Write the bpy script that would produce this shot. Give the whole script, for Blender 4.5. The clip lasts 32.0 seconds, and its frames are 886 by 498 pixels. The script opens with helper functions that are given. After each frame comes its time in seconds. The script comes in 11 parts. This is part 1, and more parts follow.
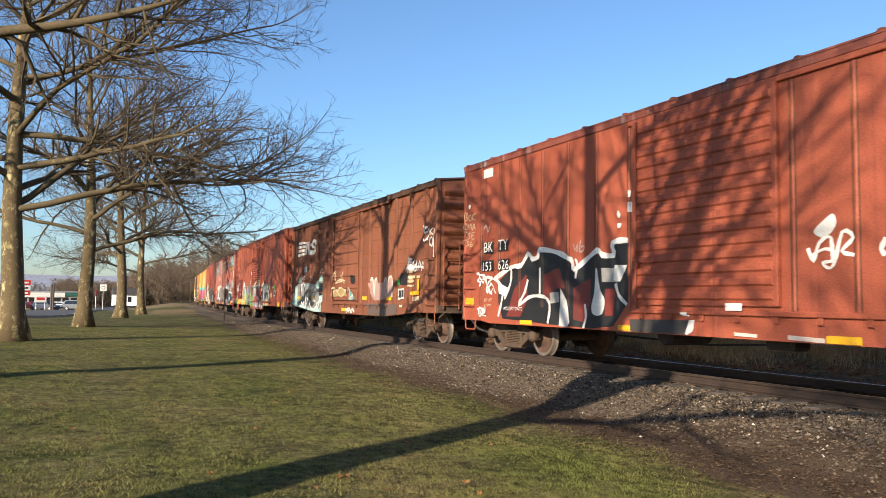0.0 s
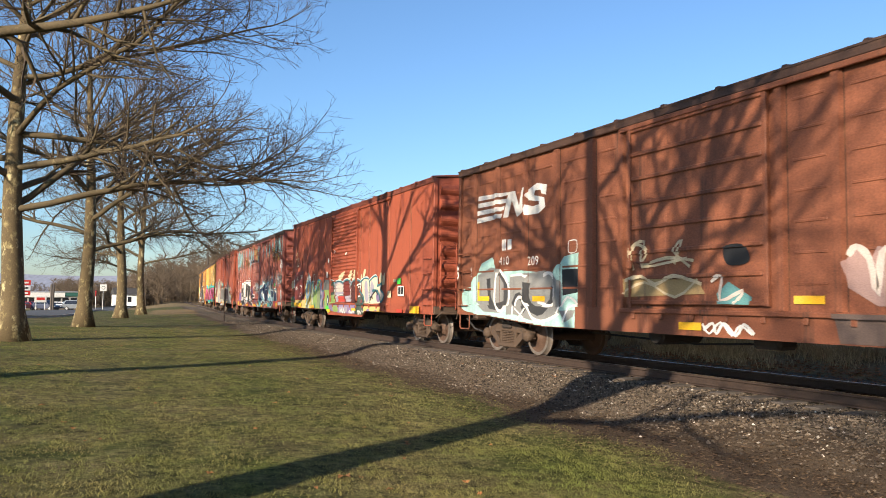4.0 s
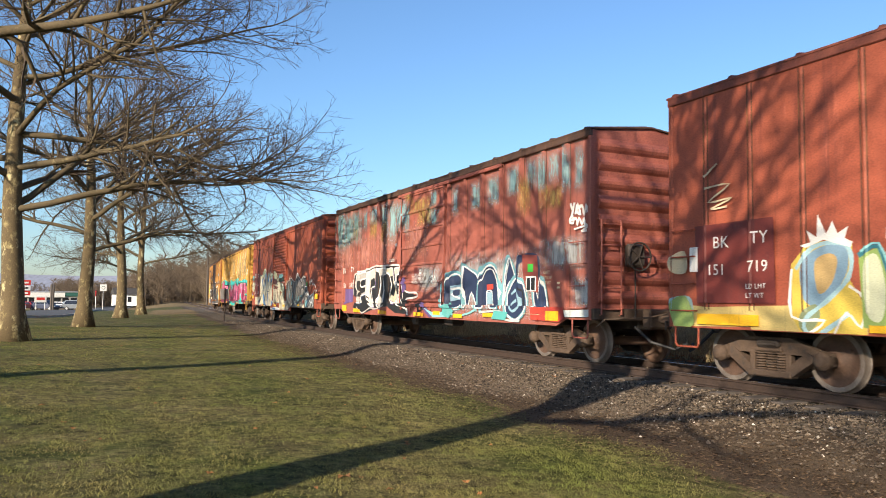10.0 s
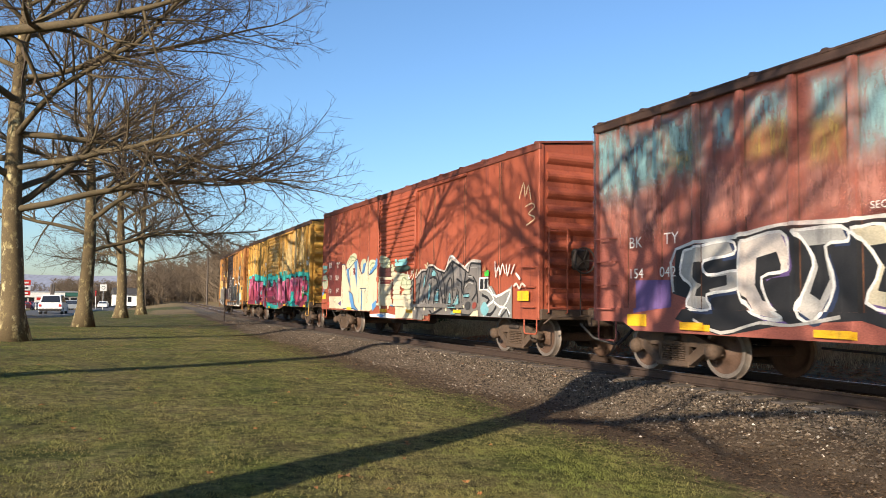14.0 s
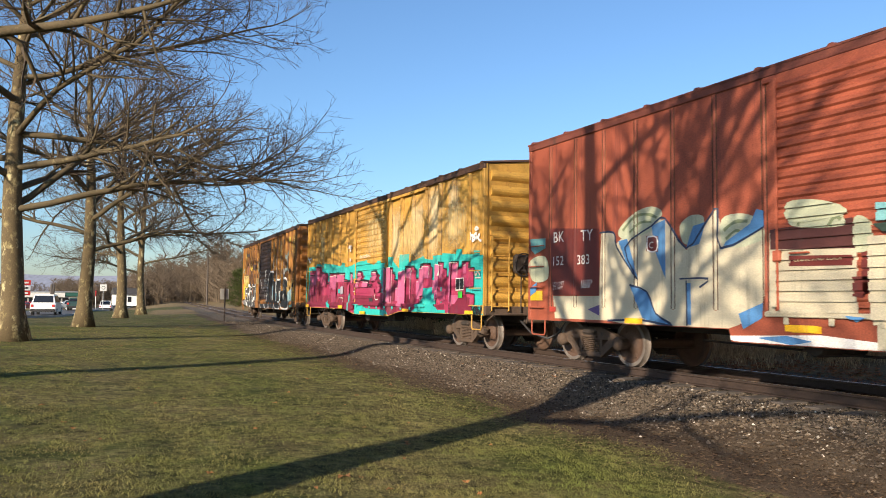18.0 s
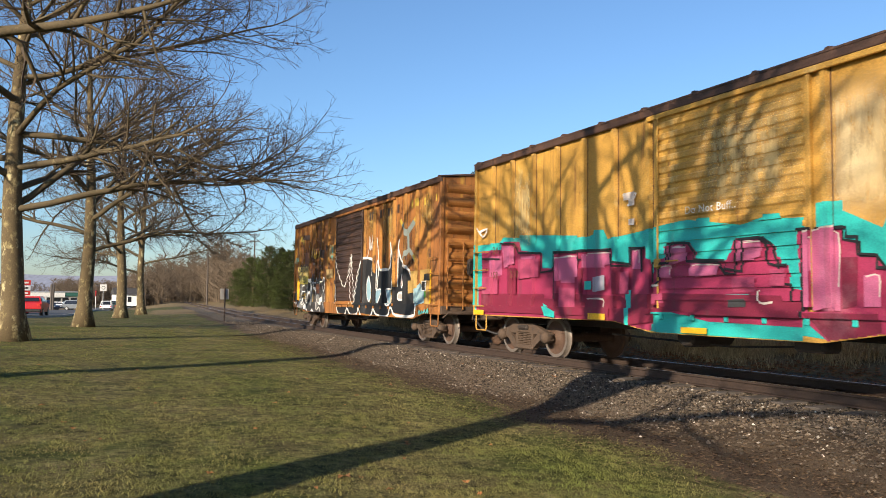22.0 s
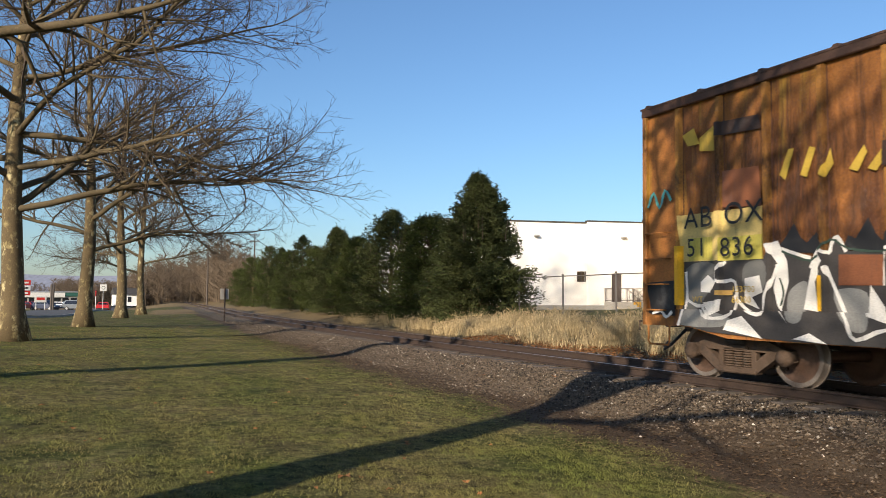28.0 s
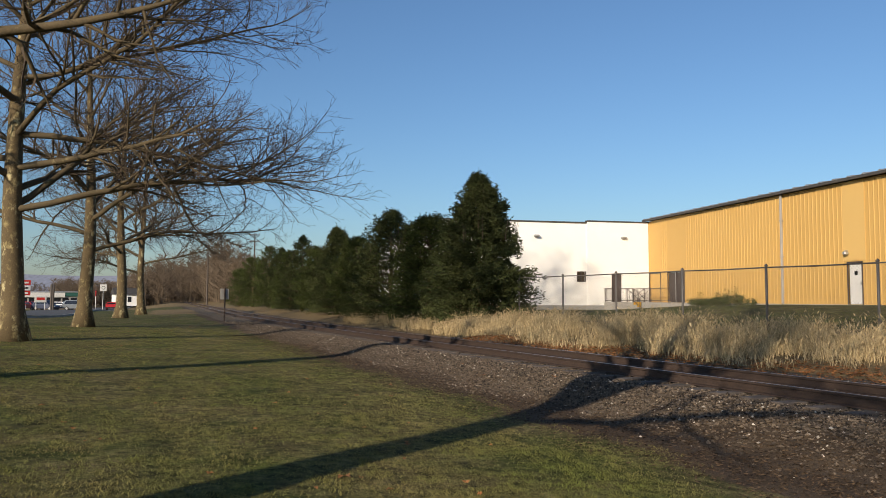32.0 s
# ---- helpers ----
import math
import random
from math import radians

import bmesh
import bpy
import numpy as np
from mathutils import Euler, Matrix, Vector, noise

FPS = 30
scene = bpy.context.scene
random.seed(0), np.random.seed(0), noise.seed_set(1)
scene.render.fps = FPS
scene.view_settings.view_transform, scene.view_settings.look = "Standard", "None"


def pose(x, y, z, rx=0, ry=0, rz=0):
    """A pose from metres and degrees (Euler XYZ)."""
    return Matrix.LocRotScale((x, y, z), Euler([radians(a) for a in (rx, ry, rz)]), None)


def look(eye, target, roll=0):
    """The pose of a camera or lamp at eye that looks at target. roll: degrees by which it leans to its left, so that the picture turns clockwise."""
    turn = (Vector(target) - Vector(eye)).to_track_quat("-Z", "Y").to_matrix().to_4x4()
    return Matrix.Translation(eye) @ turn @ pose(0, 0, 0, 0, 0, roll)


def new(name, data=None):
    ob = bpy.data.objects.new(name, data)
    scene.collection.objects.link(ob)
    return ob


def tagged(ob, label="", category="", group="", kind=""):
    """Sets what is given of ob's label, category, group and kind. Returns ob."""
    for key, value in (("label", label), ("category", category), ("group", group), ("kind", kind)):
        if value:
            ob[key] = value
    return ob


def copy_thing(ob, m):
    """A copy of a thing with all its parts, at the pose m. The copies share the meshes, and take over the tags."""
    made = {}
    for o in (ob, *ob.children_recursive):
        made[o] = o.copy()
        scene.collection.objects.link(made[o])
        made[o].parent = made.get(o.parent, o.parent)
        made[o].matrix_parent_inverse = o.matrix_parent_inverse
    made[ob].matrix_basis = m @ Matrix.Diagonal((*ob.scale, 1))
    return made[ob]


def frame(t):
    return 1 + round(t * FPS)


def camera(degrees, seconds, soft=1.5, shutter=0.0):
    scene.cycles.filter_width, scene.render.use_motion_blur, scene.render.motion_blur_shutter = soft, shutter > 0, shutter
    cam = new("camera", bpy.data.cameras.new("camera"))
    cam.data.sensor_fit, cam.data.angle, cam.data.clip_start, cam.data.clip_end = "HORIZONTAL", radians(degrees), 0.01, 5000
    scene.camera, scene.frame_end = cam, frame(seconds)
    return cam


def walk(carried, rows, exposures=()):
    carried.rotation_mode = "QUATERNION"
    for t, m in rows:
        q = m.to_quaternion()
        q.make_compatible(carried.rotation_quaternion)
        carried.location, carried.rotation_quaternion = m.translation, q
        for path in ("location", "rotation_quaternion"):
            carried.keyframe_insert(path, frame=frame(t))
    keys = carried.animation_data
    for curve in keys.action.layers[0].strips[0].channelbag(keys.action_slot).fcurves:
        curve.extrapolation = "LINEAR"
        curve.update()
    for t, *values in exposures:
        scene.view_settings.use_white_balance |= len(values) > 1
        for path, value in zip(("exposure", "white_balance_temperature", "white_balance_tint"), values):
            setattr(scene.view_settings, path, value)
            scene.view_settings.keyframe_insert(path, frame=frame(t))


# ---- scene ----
# The camera stands still on the lawn beside the line; z = 0 is the lawn at its feet.
RAIL = 0.37                      # top of the near rail
cam = camera(60.53, 32.0, soft=0.45, shutter=0.2)
CAM = Matrix.Translation((0, 0, 1.603)) @ Euler((radians(93.75), 0, radians(-25.957))).to_matrix().to_4x4() @ pose(0, 0, 0, 0, 0, 0.29)
walk(cam, [(0.0, CAM), (32.0, CAM)], exposures=[(0.0, 0.76, 6800, 11), (10.0, 0.80, 6800, 11), (19.0, 0.68, 6800, 11), (23.0, 0.65, 6800, 11), (25.0, 0.72, 6800, 11), (27.5, 0.57, 6800, 11), (28.2, 0.41, 6800, 11), (29.2, 0.09, 6800, 11), (32.0, 0.06, 6800, 11)])

# ---- light: low winter sun from behind the lawn's trees, clear sky
SUN_EL, SUN_AZ = 20.0, 237.2     # degrees; azimuth clockwise from +y
world = bpy.data.worlds.new("sky")
scene.world = world
world.use_nodes = True
_n = world.node_tree.nodes
_sky = _n.new("ShaderNodeTexSky")
_sky.sky_type = 'NISHITA'
_sky.sun_disc = False
_sky.sun_elevation, _sky.sun_rotation = radians(SUN_EL), radians(SUN_AZ)
_sky.air_density, _sky.dust_density, _sky.ozone_density = 1.15, 0.85, 6.3
world.node_tree.links.new(_sky.outputs[0], _n["Background"].inputs[0])
_n["Background"].inputs[1].default_value = 0.123
sun_data = bpy.data.lights.new("sun", 'SUN')
sun_data.energy, sun_data.angle, sun_data.color = 5.0, radians(0.55), (1.0, 0.87, 0.70)
sun = new("sun", sun_data)
_to_sun = Vector((math.sin(radians(SUN_AZ)) * math.cos(radians(SUN_EL)), math.cos(radians(SUN_AZ)) * math.cos(radians(SUN_EL)), math.sin(radians(SUN_EL))))
sun.matrix_basis = look(_to_sun * 200, (0, 0, 0))

# ---- materials


def mat(name, base, rough=0.8, metal=0.0, second=None, scale=3.0, grain=30.0, bump=0.2, stretch=(1, 1, 1), amount=0.5, per_object=0.0, per_island=0.0, spec=0.4, extra=None, contrast=0.22):
    """A node material: two colours mixed by coarse noise, fine grain in value and relief. extra: (colour, scale, threshold, stretch) patches."""
    m = bpy.data.materials.new(name)
    m.use_nodes = True
    nt = m.node_tree
    n, l = nt.nodes, nt.links
    p = n["Principled BSDF"]
    tc = n.new("ShaderNodeTexCoord")
    mp = n.new("ShaderNodeMapping")
    mp.inputs["Scale"].default_value = stretch
    l.new(tc.outputs["Object"], mp.inputs[0])
    big = n.new("ShaderNodeTexNoise")
    big.inputs["Scale"].default_value, big.inputs["Detail"].default_value, big.inputs["Roughness"].default_value = scale, 6, 0.65
    l.new(mp.outputs[0], big.inputs["Vector"])
    ramp = n.new("ShaderNodeValToRGB")
    ramp.color_ramp.elements[0].position, ramp.color_ramp.elements[1].position = 0.5 - 0.22, 0.5 + 0.22
    l.new(big.outputs[0], ramp.inputs[0])
    sc = n.new("ShaderNodeMath")
    sc.operation = 'MULTIPLY'
    sc.inputs[1].default_value = amount
    l.new(ramp.outputs[0], sc.inputs[0])
    mix = n.new("ShaderNodeMixRGB")
    mix.inputs[1].default_value = (*base, 1)
    mix.inputs[2].default_value = (*(second or tuple(c * 0.6 for c in base)), 1)
    l.new(sc.outputs[0], mix.inputs[0])
    out = mix.outputs[0]
    for colour, s2, thr, st2 in (extra or ()):
        mp2 = n.new("ShaderNodeMapping")
        mp2.inputs["Scale"].default_value = st2
        l.new(tc.outputs["Object"], mp2.inputs[0])
        nn = n.new("ShaderNodeTexNoise")
        nn.inputs["Scale"].default_value, nn.inputs["Detail"].default_value, nn.inputs["Roughness"].default_value = s2, 7, 0.7
        l.new(mp2.outputs[0], nn.inputs["Vector"])
        r2 = n.new("ShaderNodeValToRGB")
        r2.color_ramp.elements[0].position, r2.color_ramp.elements[1].position = thr, min(1, thr + 0.12)
        l.new(nn.outputs[0], r2.inputs[0])
        m2 = n.new("ShaderNodeMixRGB")
        m2.inputs[2].default_value = (*colour, 1)
        l.new(r2.outputs[0], m2.inputs[0])
        l.new(out, m2.inputs[1])
        out = m2.outputs[0]
    fine = n.new("ShaderNodeTexNoise")
    fine.inputs["Scale"].default_value, fine.inputs["Detail"].default_value = grain, 4
    l.new(tc.outputs["Object"], fine.inputs["Vector"])
    hsv = n.new("ShaderNodeHueSaturation")
    l.new(out, hsv.inputs["Color"])
    mr = n.new("ShaderNodeMapRange")
    mr.inputs[1].default_value, mr.inputs[2].default_value, mr.inputs[3].default_value, mr.inputs[4].default_value = 0.25, 0.75, 1 - contrast, 1 + contrast
    l.new(fine.outputs[0], mr.inputs[0])
    val = mr.outputs[0]
    for amt, src in ((per_object, "ShaderNodeObjectInfo"), (per_island, "ShaderNodeNewGeometry")):
        if amt:
            oi = n.new(src)
            m3 = n.new("ShaderNodeMapRange")
            m3.inputs[3].default_value, m3.inputs[4].default_value = 1 - amt, 1 + amt
            l.new(oi.outputs["Random" if src.endswith("Info") else "Random Per Island"], m3.inputs[0])
            mm = n.new("ShaderNodeMath")
            mm.operation = 'MULTIPLY'
            l.new(val, mm.inputs[0])
            l.new(m3.outputs[0], mm.inputs[1])
            val = mm.outputs[0]
    l.new(val, hsv.inputs["Value"])
    l.new(hsv.outputs[0], p.inputs["Base Color"])
    p.inputs["Roughness"].default_value, p.inputs["Metallic"].default_value = rough, metal
    p.inputs["Specular IOR Level"].default_value = spec
    if bump:
        b = n.new("ShaderNodeBump")
        b.inputs["Strength"].default_value, b.inputs["Distance"].default_value = bump, 0.02
        l.new(fine.outputs[0], b.inputs["Height"])
        l.new(b.outputs[0], p.inputs["Normal"])
    return m


M = {}
M["steel_dark"] = mat("dark_steel", (0.035, 0.03, 0.027), 0.75, 0.0, (0.06, 0.04, 0.03), 4, 40, 0.3)
M["truck"] = mat("dusty_cast_steel", (0.095, 0.062, 0.042), 0.85, 0.0, (0.05, 0.036, 0.028), 5, 40, 0.35, extra=[((0.05, 0.04, 0.035), 7, 0.56, (1, 1, 1))])
M["wheel"] = mat("wheel_steel", (0.095, 0.054, 0.036), 0.7, 0.0, (0.07, 0.045, 0.033), 6, 30, 0.2)
M["tread"] = mat("polished_tread", (0.13, 0.10, 0.08), 0.55, 0.3, (0.3, 0.28, 0.26), 5, 60, 0.1)
M["rail"] = mat("rusty_rail", (0.040, 0.026, 0.020), 0.75, 0.0, (0.058, 0.036, 0.026), 3, 40, 0.3)
M["rail_head"] = mat("worn_rail_head", (0.35, 0.32, 0.30), 0.4, 0.8, (0.2, 0.17, 0.15), 4, 40, 0.1)
M["tie"] = mat("creosoted_timber", (0.075, 0.06, 0.05), 0.9, 0.0, (0.14, 0.12, 0.1), 2, 20, 0.5, (1, 6, 6), per_object=0.25)
M["stone"] = mat("ballast_stone", (0.118, 0.090, 0.064), 0.9, 0.0, (0.055, 0.041, 0.029), 6, 60, 0.3, per_island=0.85)
M["pale_stone"] = mat("pale_limestone_chips", (0.48, 0.43, 0.36), 0.9, 0.0, (0.30, 0.25, 0.19), 8, 60, 0.3, per_island=0.35)
M["litter"] = mat("dirt_and_leaf_litter", (0.055, 0.037, 0.024), 0.95, 0.0, (0.125, 0.085, 0.05), 2.5, 30, 0.0, per_island=0.7, spec=0.1)
M["bark"] = mat("plane_bark", (0.125, 0.090, 0.044), 0.9, 0.0, (0.062, 0.045, 0.024), 2.6, 28, 0.6, (1, 1, 0.5), extra=[((0.27, 0.215, 0.10), 5.5, 0.54, (1, 1, 0.6)), ((0.06, 0.045, 0.026), 9.0, 0.57, (1, 1, 0.5)), ((0.62, 0.54, 0.30), 2.6, 0.56, (1, 1, 0.45)), ((0.10, 0.075, 0.04), 14.0, 0.60, (1, 1, 0.7))])
M["limb"] = mat("dark_limb_bark", (0.100, 0.075, 0.040), 0.9, 0.0, (0.048, 0.037, 0.021), 2.2, 25, 0.4, extra=[((0.19, 0.155, 0.080), 3.0, 0.58, (1, 1, 1))])
M["twig"] = mat("twig_bark", (0.062, 0.044, 0.030), 0.9, 0.0, (0.11, 0.080, 0.052), 3, 20, 0.0)
M["seed_ball"] = mat("seed_balls_and_dead_leaves", (0.055, 0.032, 0.020), 0.9, 0.0, (0.15, 0.055, 0.025), 1.2, 20, 0.0, per_island=0.5)
M["dead_leaf"] = mat("dead_leaf", (0.22, 0.09, 0.03), 0.85, 0.0, (0.35, 0.17, 0.06), 4, 30, 0.0, per_island=0.4)
M["needle"] = mat("spruce_needles", (0.040, 0.056, 0.020), 0.85, 0.0, (0.105, 0.105, 0.034), 1.2, 25, 0.0, per_island=0.5, spec=0.2)
M["needle2"] = mat("cedar_needles", (0.046, 0.066, 0.017), 0.85, 0.0, (0.09, 0.095, 0.028), 1.2, 25, 0.0, per_island=0.5, spec=0.2)
M["white_wall"] = mat("white_render", (0.91, 0.90, 0.86), 0.85, 0.0, (0.86, 0.84, 0.79), 0.4, 30, 0.1)
M["yellow_wall"] = mat("yellow_metal_siding", (0.60, 0.37, 0.115), 0.6, 0.0, (0.53, 0.32, 0.095), 0.5, 30, 0.05, (1, 1, 0.15), per_object=0.03)
M["galv"] = mat("galvanised_steel", (0.42, 0.43, 0.43), 0.5, 0.6, (0.3, 0.31, 0.31), 5, 50, 0.05)
M["fence_dark"] = mat("weathered_fence_steel", (0.16, 0.15, 0.14), 0.7, 0.4, (0.1, 0.09, 0.085), 5, 50, 0.05)
M["door_dark"] = mat("dark_door_paint", (0.07, 0.055, 0.05), 0.6, 0.0, None, 2, 20, 0.05)
M["door_white"] = mat("white_door_paint", (0.7, 0.69, 0.66), 0.6, 0.0, None, 2, 20, 0.05, amount=0.2)
M["roof_dark"] = mat("dark_roof_edge", (0.07, 0.065, 0.06), 0.7, 0.0, None, 2, 20, 0.1)
M["weed"] = mat("dry_weeds", (0.52, 0.41, 0.235), 0.9, 0.0, (0.28, 0.20, 0.10), 0.8, 10, 0.0, per_island=0.35, spec=0.1)
M["grass"] = mat("lawn_blades", (0.098, 0.122, 0.024), 0.8, 0.0, (0.225, 0.172, 0.074), 0.55, 10, 0.0, amount=0.85, per_island=0.45, spec=0.2)
M["asphalt"] = mat("asphalt", (0.07, 0.07, 0.07), 0.9, 0.0, (0.1, 0.1, 0.1), 0.5, 60, 0.2)
M["concrete"] = mat("concrete", (0.36, 0.34, 0.31), 0.9, 0.0, (0.26, 0.25, 0.23), 1, 40, 0.2)
M["white"] = mat("white_paint", (0.75, 0.74, 0.70), 0.6, 0.0, (0.55, 0.52, 0.46), 5, 60, 0.0, amount=0.6)
M["black"] = mat("black_paint", (0.02, 0.02, 0.022), 0.6, 0.0, (0.04, 0.035, 0.03), 5, 60, 0.0)
M["yellow"] = mat("reflective_yellow", (0.80, 0.44, 0.02), 0.5, 0.0, (0.6, 0.33, 0.03), 6, 60, 0.0, amount=0.5)
M["red"] = mat("red_paint", (0.55, 0.03, 0.02), 0.5, 0.0, (0.42, 0.03, 0.02), 3, 60, 0.0)
M["green"] = mat("green_sticker", (0.05, 0.5, 0.06), 0.5, 0.0, None, 3, 60, 0.0, amount=0.3)
M["glass"] = mat("dark_window_glass", (0.02, 0.022, 0.025), 0.08, 0.0, None, 3, 60, 0.0, spec=0.8)
M["woods"] = mat("bare_far_woods", (0.125, 0.094, 0.066), 0.95, 0.0, (0.185, 0.145, 0.105), 0.08, 1.0, 0.0, per_island=0.35, spec=0.1)
# ridge colour has the distance haze mixed in, no volume
M["hill"] = mat("hill_painted_haze", (0.26, 0.28, 0.34), 1.0, 0.0, (0.28, 0.30, 0.35), 0.01, 0.1, 0.0, spec=0.0)


def paint(name, base, dark, streak, amount=0.5, patches=(), rough=0.65):
    """Weathered car paint: drifted colour, vertical rust streaks, scuffs, chips; each panel a little different."""
    ex = [(tuple(c * 0.62 for c in base), 9.0, 0.60, (1, 1, 0.7)), (streak, 1.0, 0.55, (3.2, 3.2, 0.16)), (tuple(0.5 * a + 0.5 * b for a, b in zip(base, dark)), 0.5, 0.52, (1, 1, 0.8)), (tuple(min(c * 1.35 + 0.02, 1) for c in base), 1.4, 0.62, (2.2, 2.2, 0.25)),
          (tuple(c * 0.35 for c in base), 5.0, 0.66, (1, 1, 0.6))] + list(patches)
    return mat(name, base, rough, 0.0, dark, 0.55, 45, 0.10, (1, 1, 0.5), amount, extra=ex, per_object=0.09, contrast=0.30)


# ---- building blocks


class Mesh:
    """Gathers vertices and faces, then becomes one mesh object."""

    def __init__(self):
        self.v, self.f, self.i = [], [], []

    def add(self, vs, fs, mi=0):
        o = len(self.v)
        self.v += [tuple(p) for p in vs]
        self.f += [tuple(o + k for k in q) for q in fs]
        self.i += [mi] * len(fs)

    def box(self, x0, x1, y0, y1, z0, z1, b=0.0, m=None, mi=0):
        if b:
            c = Vector(((x0 + x1) / 2, (y0 + y1) / 2, (z0 + z1) / 2))
            h = ((x1 - x0) / 2, (y1 - y0) / 2, (z1 - z0) / 2)
            b = min(b, min(h) * 0.9)
            vs = []
            for a in range(3):
                for s in (-1, 1):
                    for u, w in ((-1, -1), (1, -1), (1, 1), (-1, 1)):
                        q = [0, 0, 0]
                        q[a] = s * h[a]
                        q[(a + 1) % 3] = u * (h[(a + 1) % 3] - b)
                        q[(a + 2) % 3] = w * (h[(a + 2) % 3] - b)
                        vs.append(c + Vector(q))
            if m is not None:
                vs = [m @ p for p in vs]
            bm = bmesh.new()
            for p in vs:
                bm.verts.new(p)
            r = bmesh.ops.convex_hull(bm, input=bm.verts)
            bm.verts.index_update()
            self.add([p.co for p in bm.verts], [[q.index for q in fc.verts] for fc in bm.faces], mi)
            bm.free()
            return
        vs = [Vector((x, y, z)) for x in (x0, x1) for y in (y0, y1) for z in (z0, z1)]
        if m is not None:
            vs = [m @ p for p in vs]
        self.add(vs, [(0, 1, 3, 2), (4, 6, 7, 5), (0, 4, 5, 1), (2, 3, 7, 6), (0, 2, 6, 4), (1, 5, 7, 3)], mi)

    def tube(self, pts, rad, sides=6, cap=True, mi=0):
        pts = [Vector(p) for p in pts]
        rad = rad if isinstance(rad, (list, tuple)) else [rad] * len(pts)
        vs, fs = [], []
        up = None
        for k, p in enumerate(pts):
            d = (pts[min(k + 1, len(pts) - 1)] - pts[max(k - 1, 0)])
            d = d.normalized() if d.length > 1e-9 else Vector((0, 0, 1))
            if up is None:
                up = Vector((0, 0, 1)) if abs(d.z) < 0.9 else Vector((1, 0, 0))
            a = d.cross(up)
            a = a.normalized() if a.length > 1e-6 else d.orthogonal().normalized()
            b = a.cross(d)
            up = b if b.length > 1e-6 else up
            for j in range(sides):
                t = 2 * math.pi * j / sides
                vs.append(p + (a * math.cos(t) + b * math.sin(t)) * rad[k])
        for k in range(len(pts) - 1):
            for j in range(sides):
                j2 = (j + 1) % sides
                fs.append((k * sides + j, k * sides + j2, (k + 1) * sides + j2, (k + 1) * sides + j))
        if cap:
            fs.append(tuple(range(sides - 1, -1, -1)))
            fs.append(tuple((len(pts) - 1) * sides + j for j in range(sides)))
        self.add(vs, fs, mi)

    def lathe(self, prof, axis_x=True, sides=24, c=(0, 0, 0), mi=0):
        """prof: (along, radius) rows, turned about x through c."""
        vs, fs = [], []
        for a, r in prof:
            for j in range(sides):
                t = 2 * math.pi * j / sides
                vs.append((c[0] + a, c[1] + r * math.cos(t), c[2] + r * math.sin(t)) if axis_x else (c[0] + r * math.cos(t), c[1] + r * math.sin(t), c[2] + a))
        for k in range(len(prof) - 1):
            for j in range(sides):
                j2 = (j + 1) % sides
                fs.append((k * sides + j, k * sides + j2, (k + 1) * sides + j2, (k + 1) * sides + j))
        self.add(vs, fs, mi)

    def prism(self, poly, x0, x1, mi=0):
        """A polygon of (y, z) drawn out along x."""
        n = len(poly)
        self.add([(x0, y, z) for y, z in poly] + [(x1, y, z) for y, z in poly],
                 [tuple(range(n)), tuple(range(2 * n - 1, n - 1, -1))] + [(k, n + k, n + (k + 1) % n, (k + 1) % n) for k in range(n)], mi)

    def data(self, name, mats, smooth=False):
        me = bpy.data.meshes.new(name)
        me.from_pydata([tuple(p) for p in self.v], [], self.f)
        for q in (mats if isinstance(mats, (list, tuple)) else [mats]):
            me.materials.append(q)
        if any(self.i):
            me.polygons.foreach_set("material_index", self.i)
        if smooth:
            me.polygons.foreach_set("use_smooth", [True] * len(me.polygons))
        me.validate()
        me.update()
        bm = bmesh.new()
        bm.from_mesh(me)
        bmesh.ops.recalc_face_normals(bm, faces=bm.faces)
        bm.to_mesh(me)
        bm.free()
        return me

    def raw(self, name, mats, smooth=False):
        """As data(), but with the faces turned as they were made; for large meshes."""
        me = bpy.data.meshes.new(name)
        me.from_pydata(self.v, [], self.f)
        for q in (mats if isinstance(mats, (list, tuple)) else [mats]):
            me.materials.append(q)
        if any(self.i):
            me.polygons.foreach_set("material_index", self.i)
        if smooth:
            me.polygons.foreach_set("use_smooth", [True] * len(me.polygons))
        me.update()
        return me


def part(name, mesh, material, parent, label="", smooth=False, m=None, kind=""):
    ob = new(name, mesh.data(name, material, smooth) if isinstance(mesh, Mesh) else mesh)
    ob.parent = parent
    if m is not None:
        ob.matrix_basis = m
    return tagged(ob, label, kind=kind)


def thing(name, label, category, group="", m=None, kind=""):
    ob = new(name)
    ob.empty_display_size = 0.2
    if m is not None:
        ob.matrix_basis = m
    return tagged(ob, label, category, group, kind)


# ---- the lie of the land


TRACK_X = 10.105


def bend(y):
    """How far the line has swung off its straight, by y."""
    q = max(min(y, 70.0) - 16.9, 0.0)
    return 0.00098 * q * q + max(y - 70.0, 0.0) * 0.104


def smooth(a, b, x):
    t = min(max((x - a) / (b - a), 0.0), 1.0)
    return t * t * (3 - 2 * t)


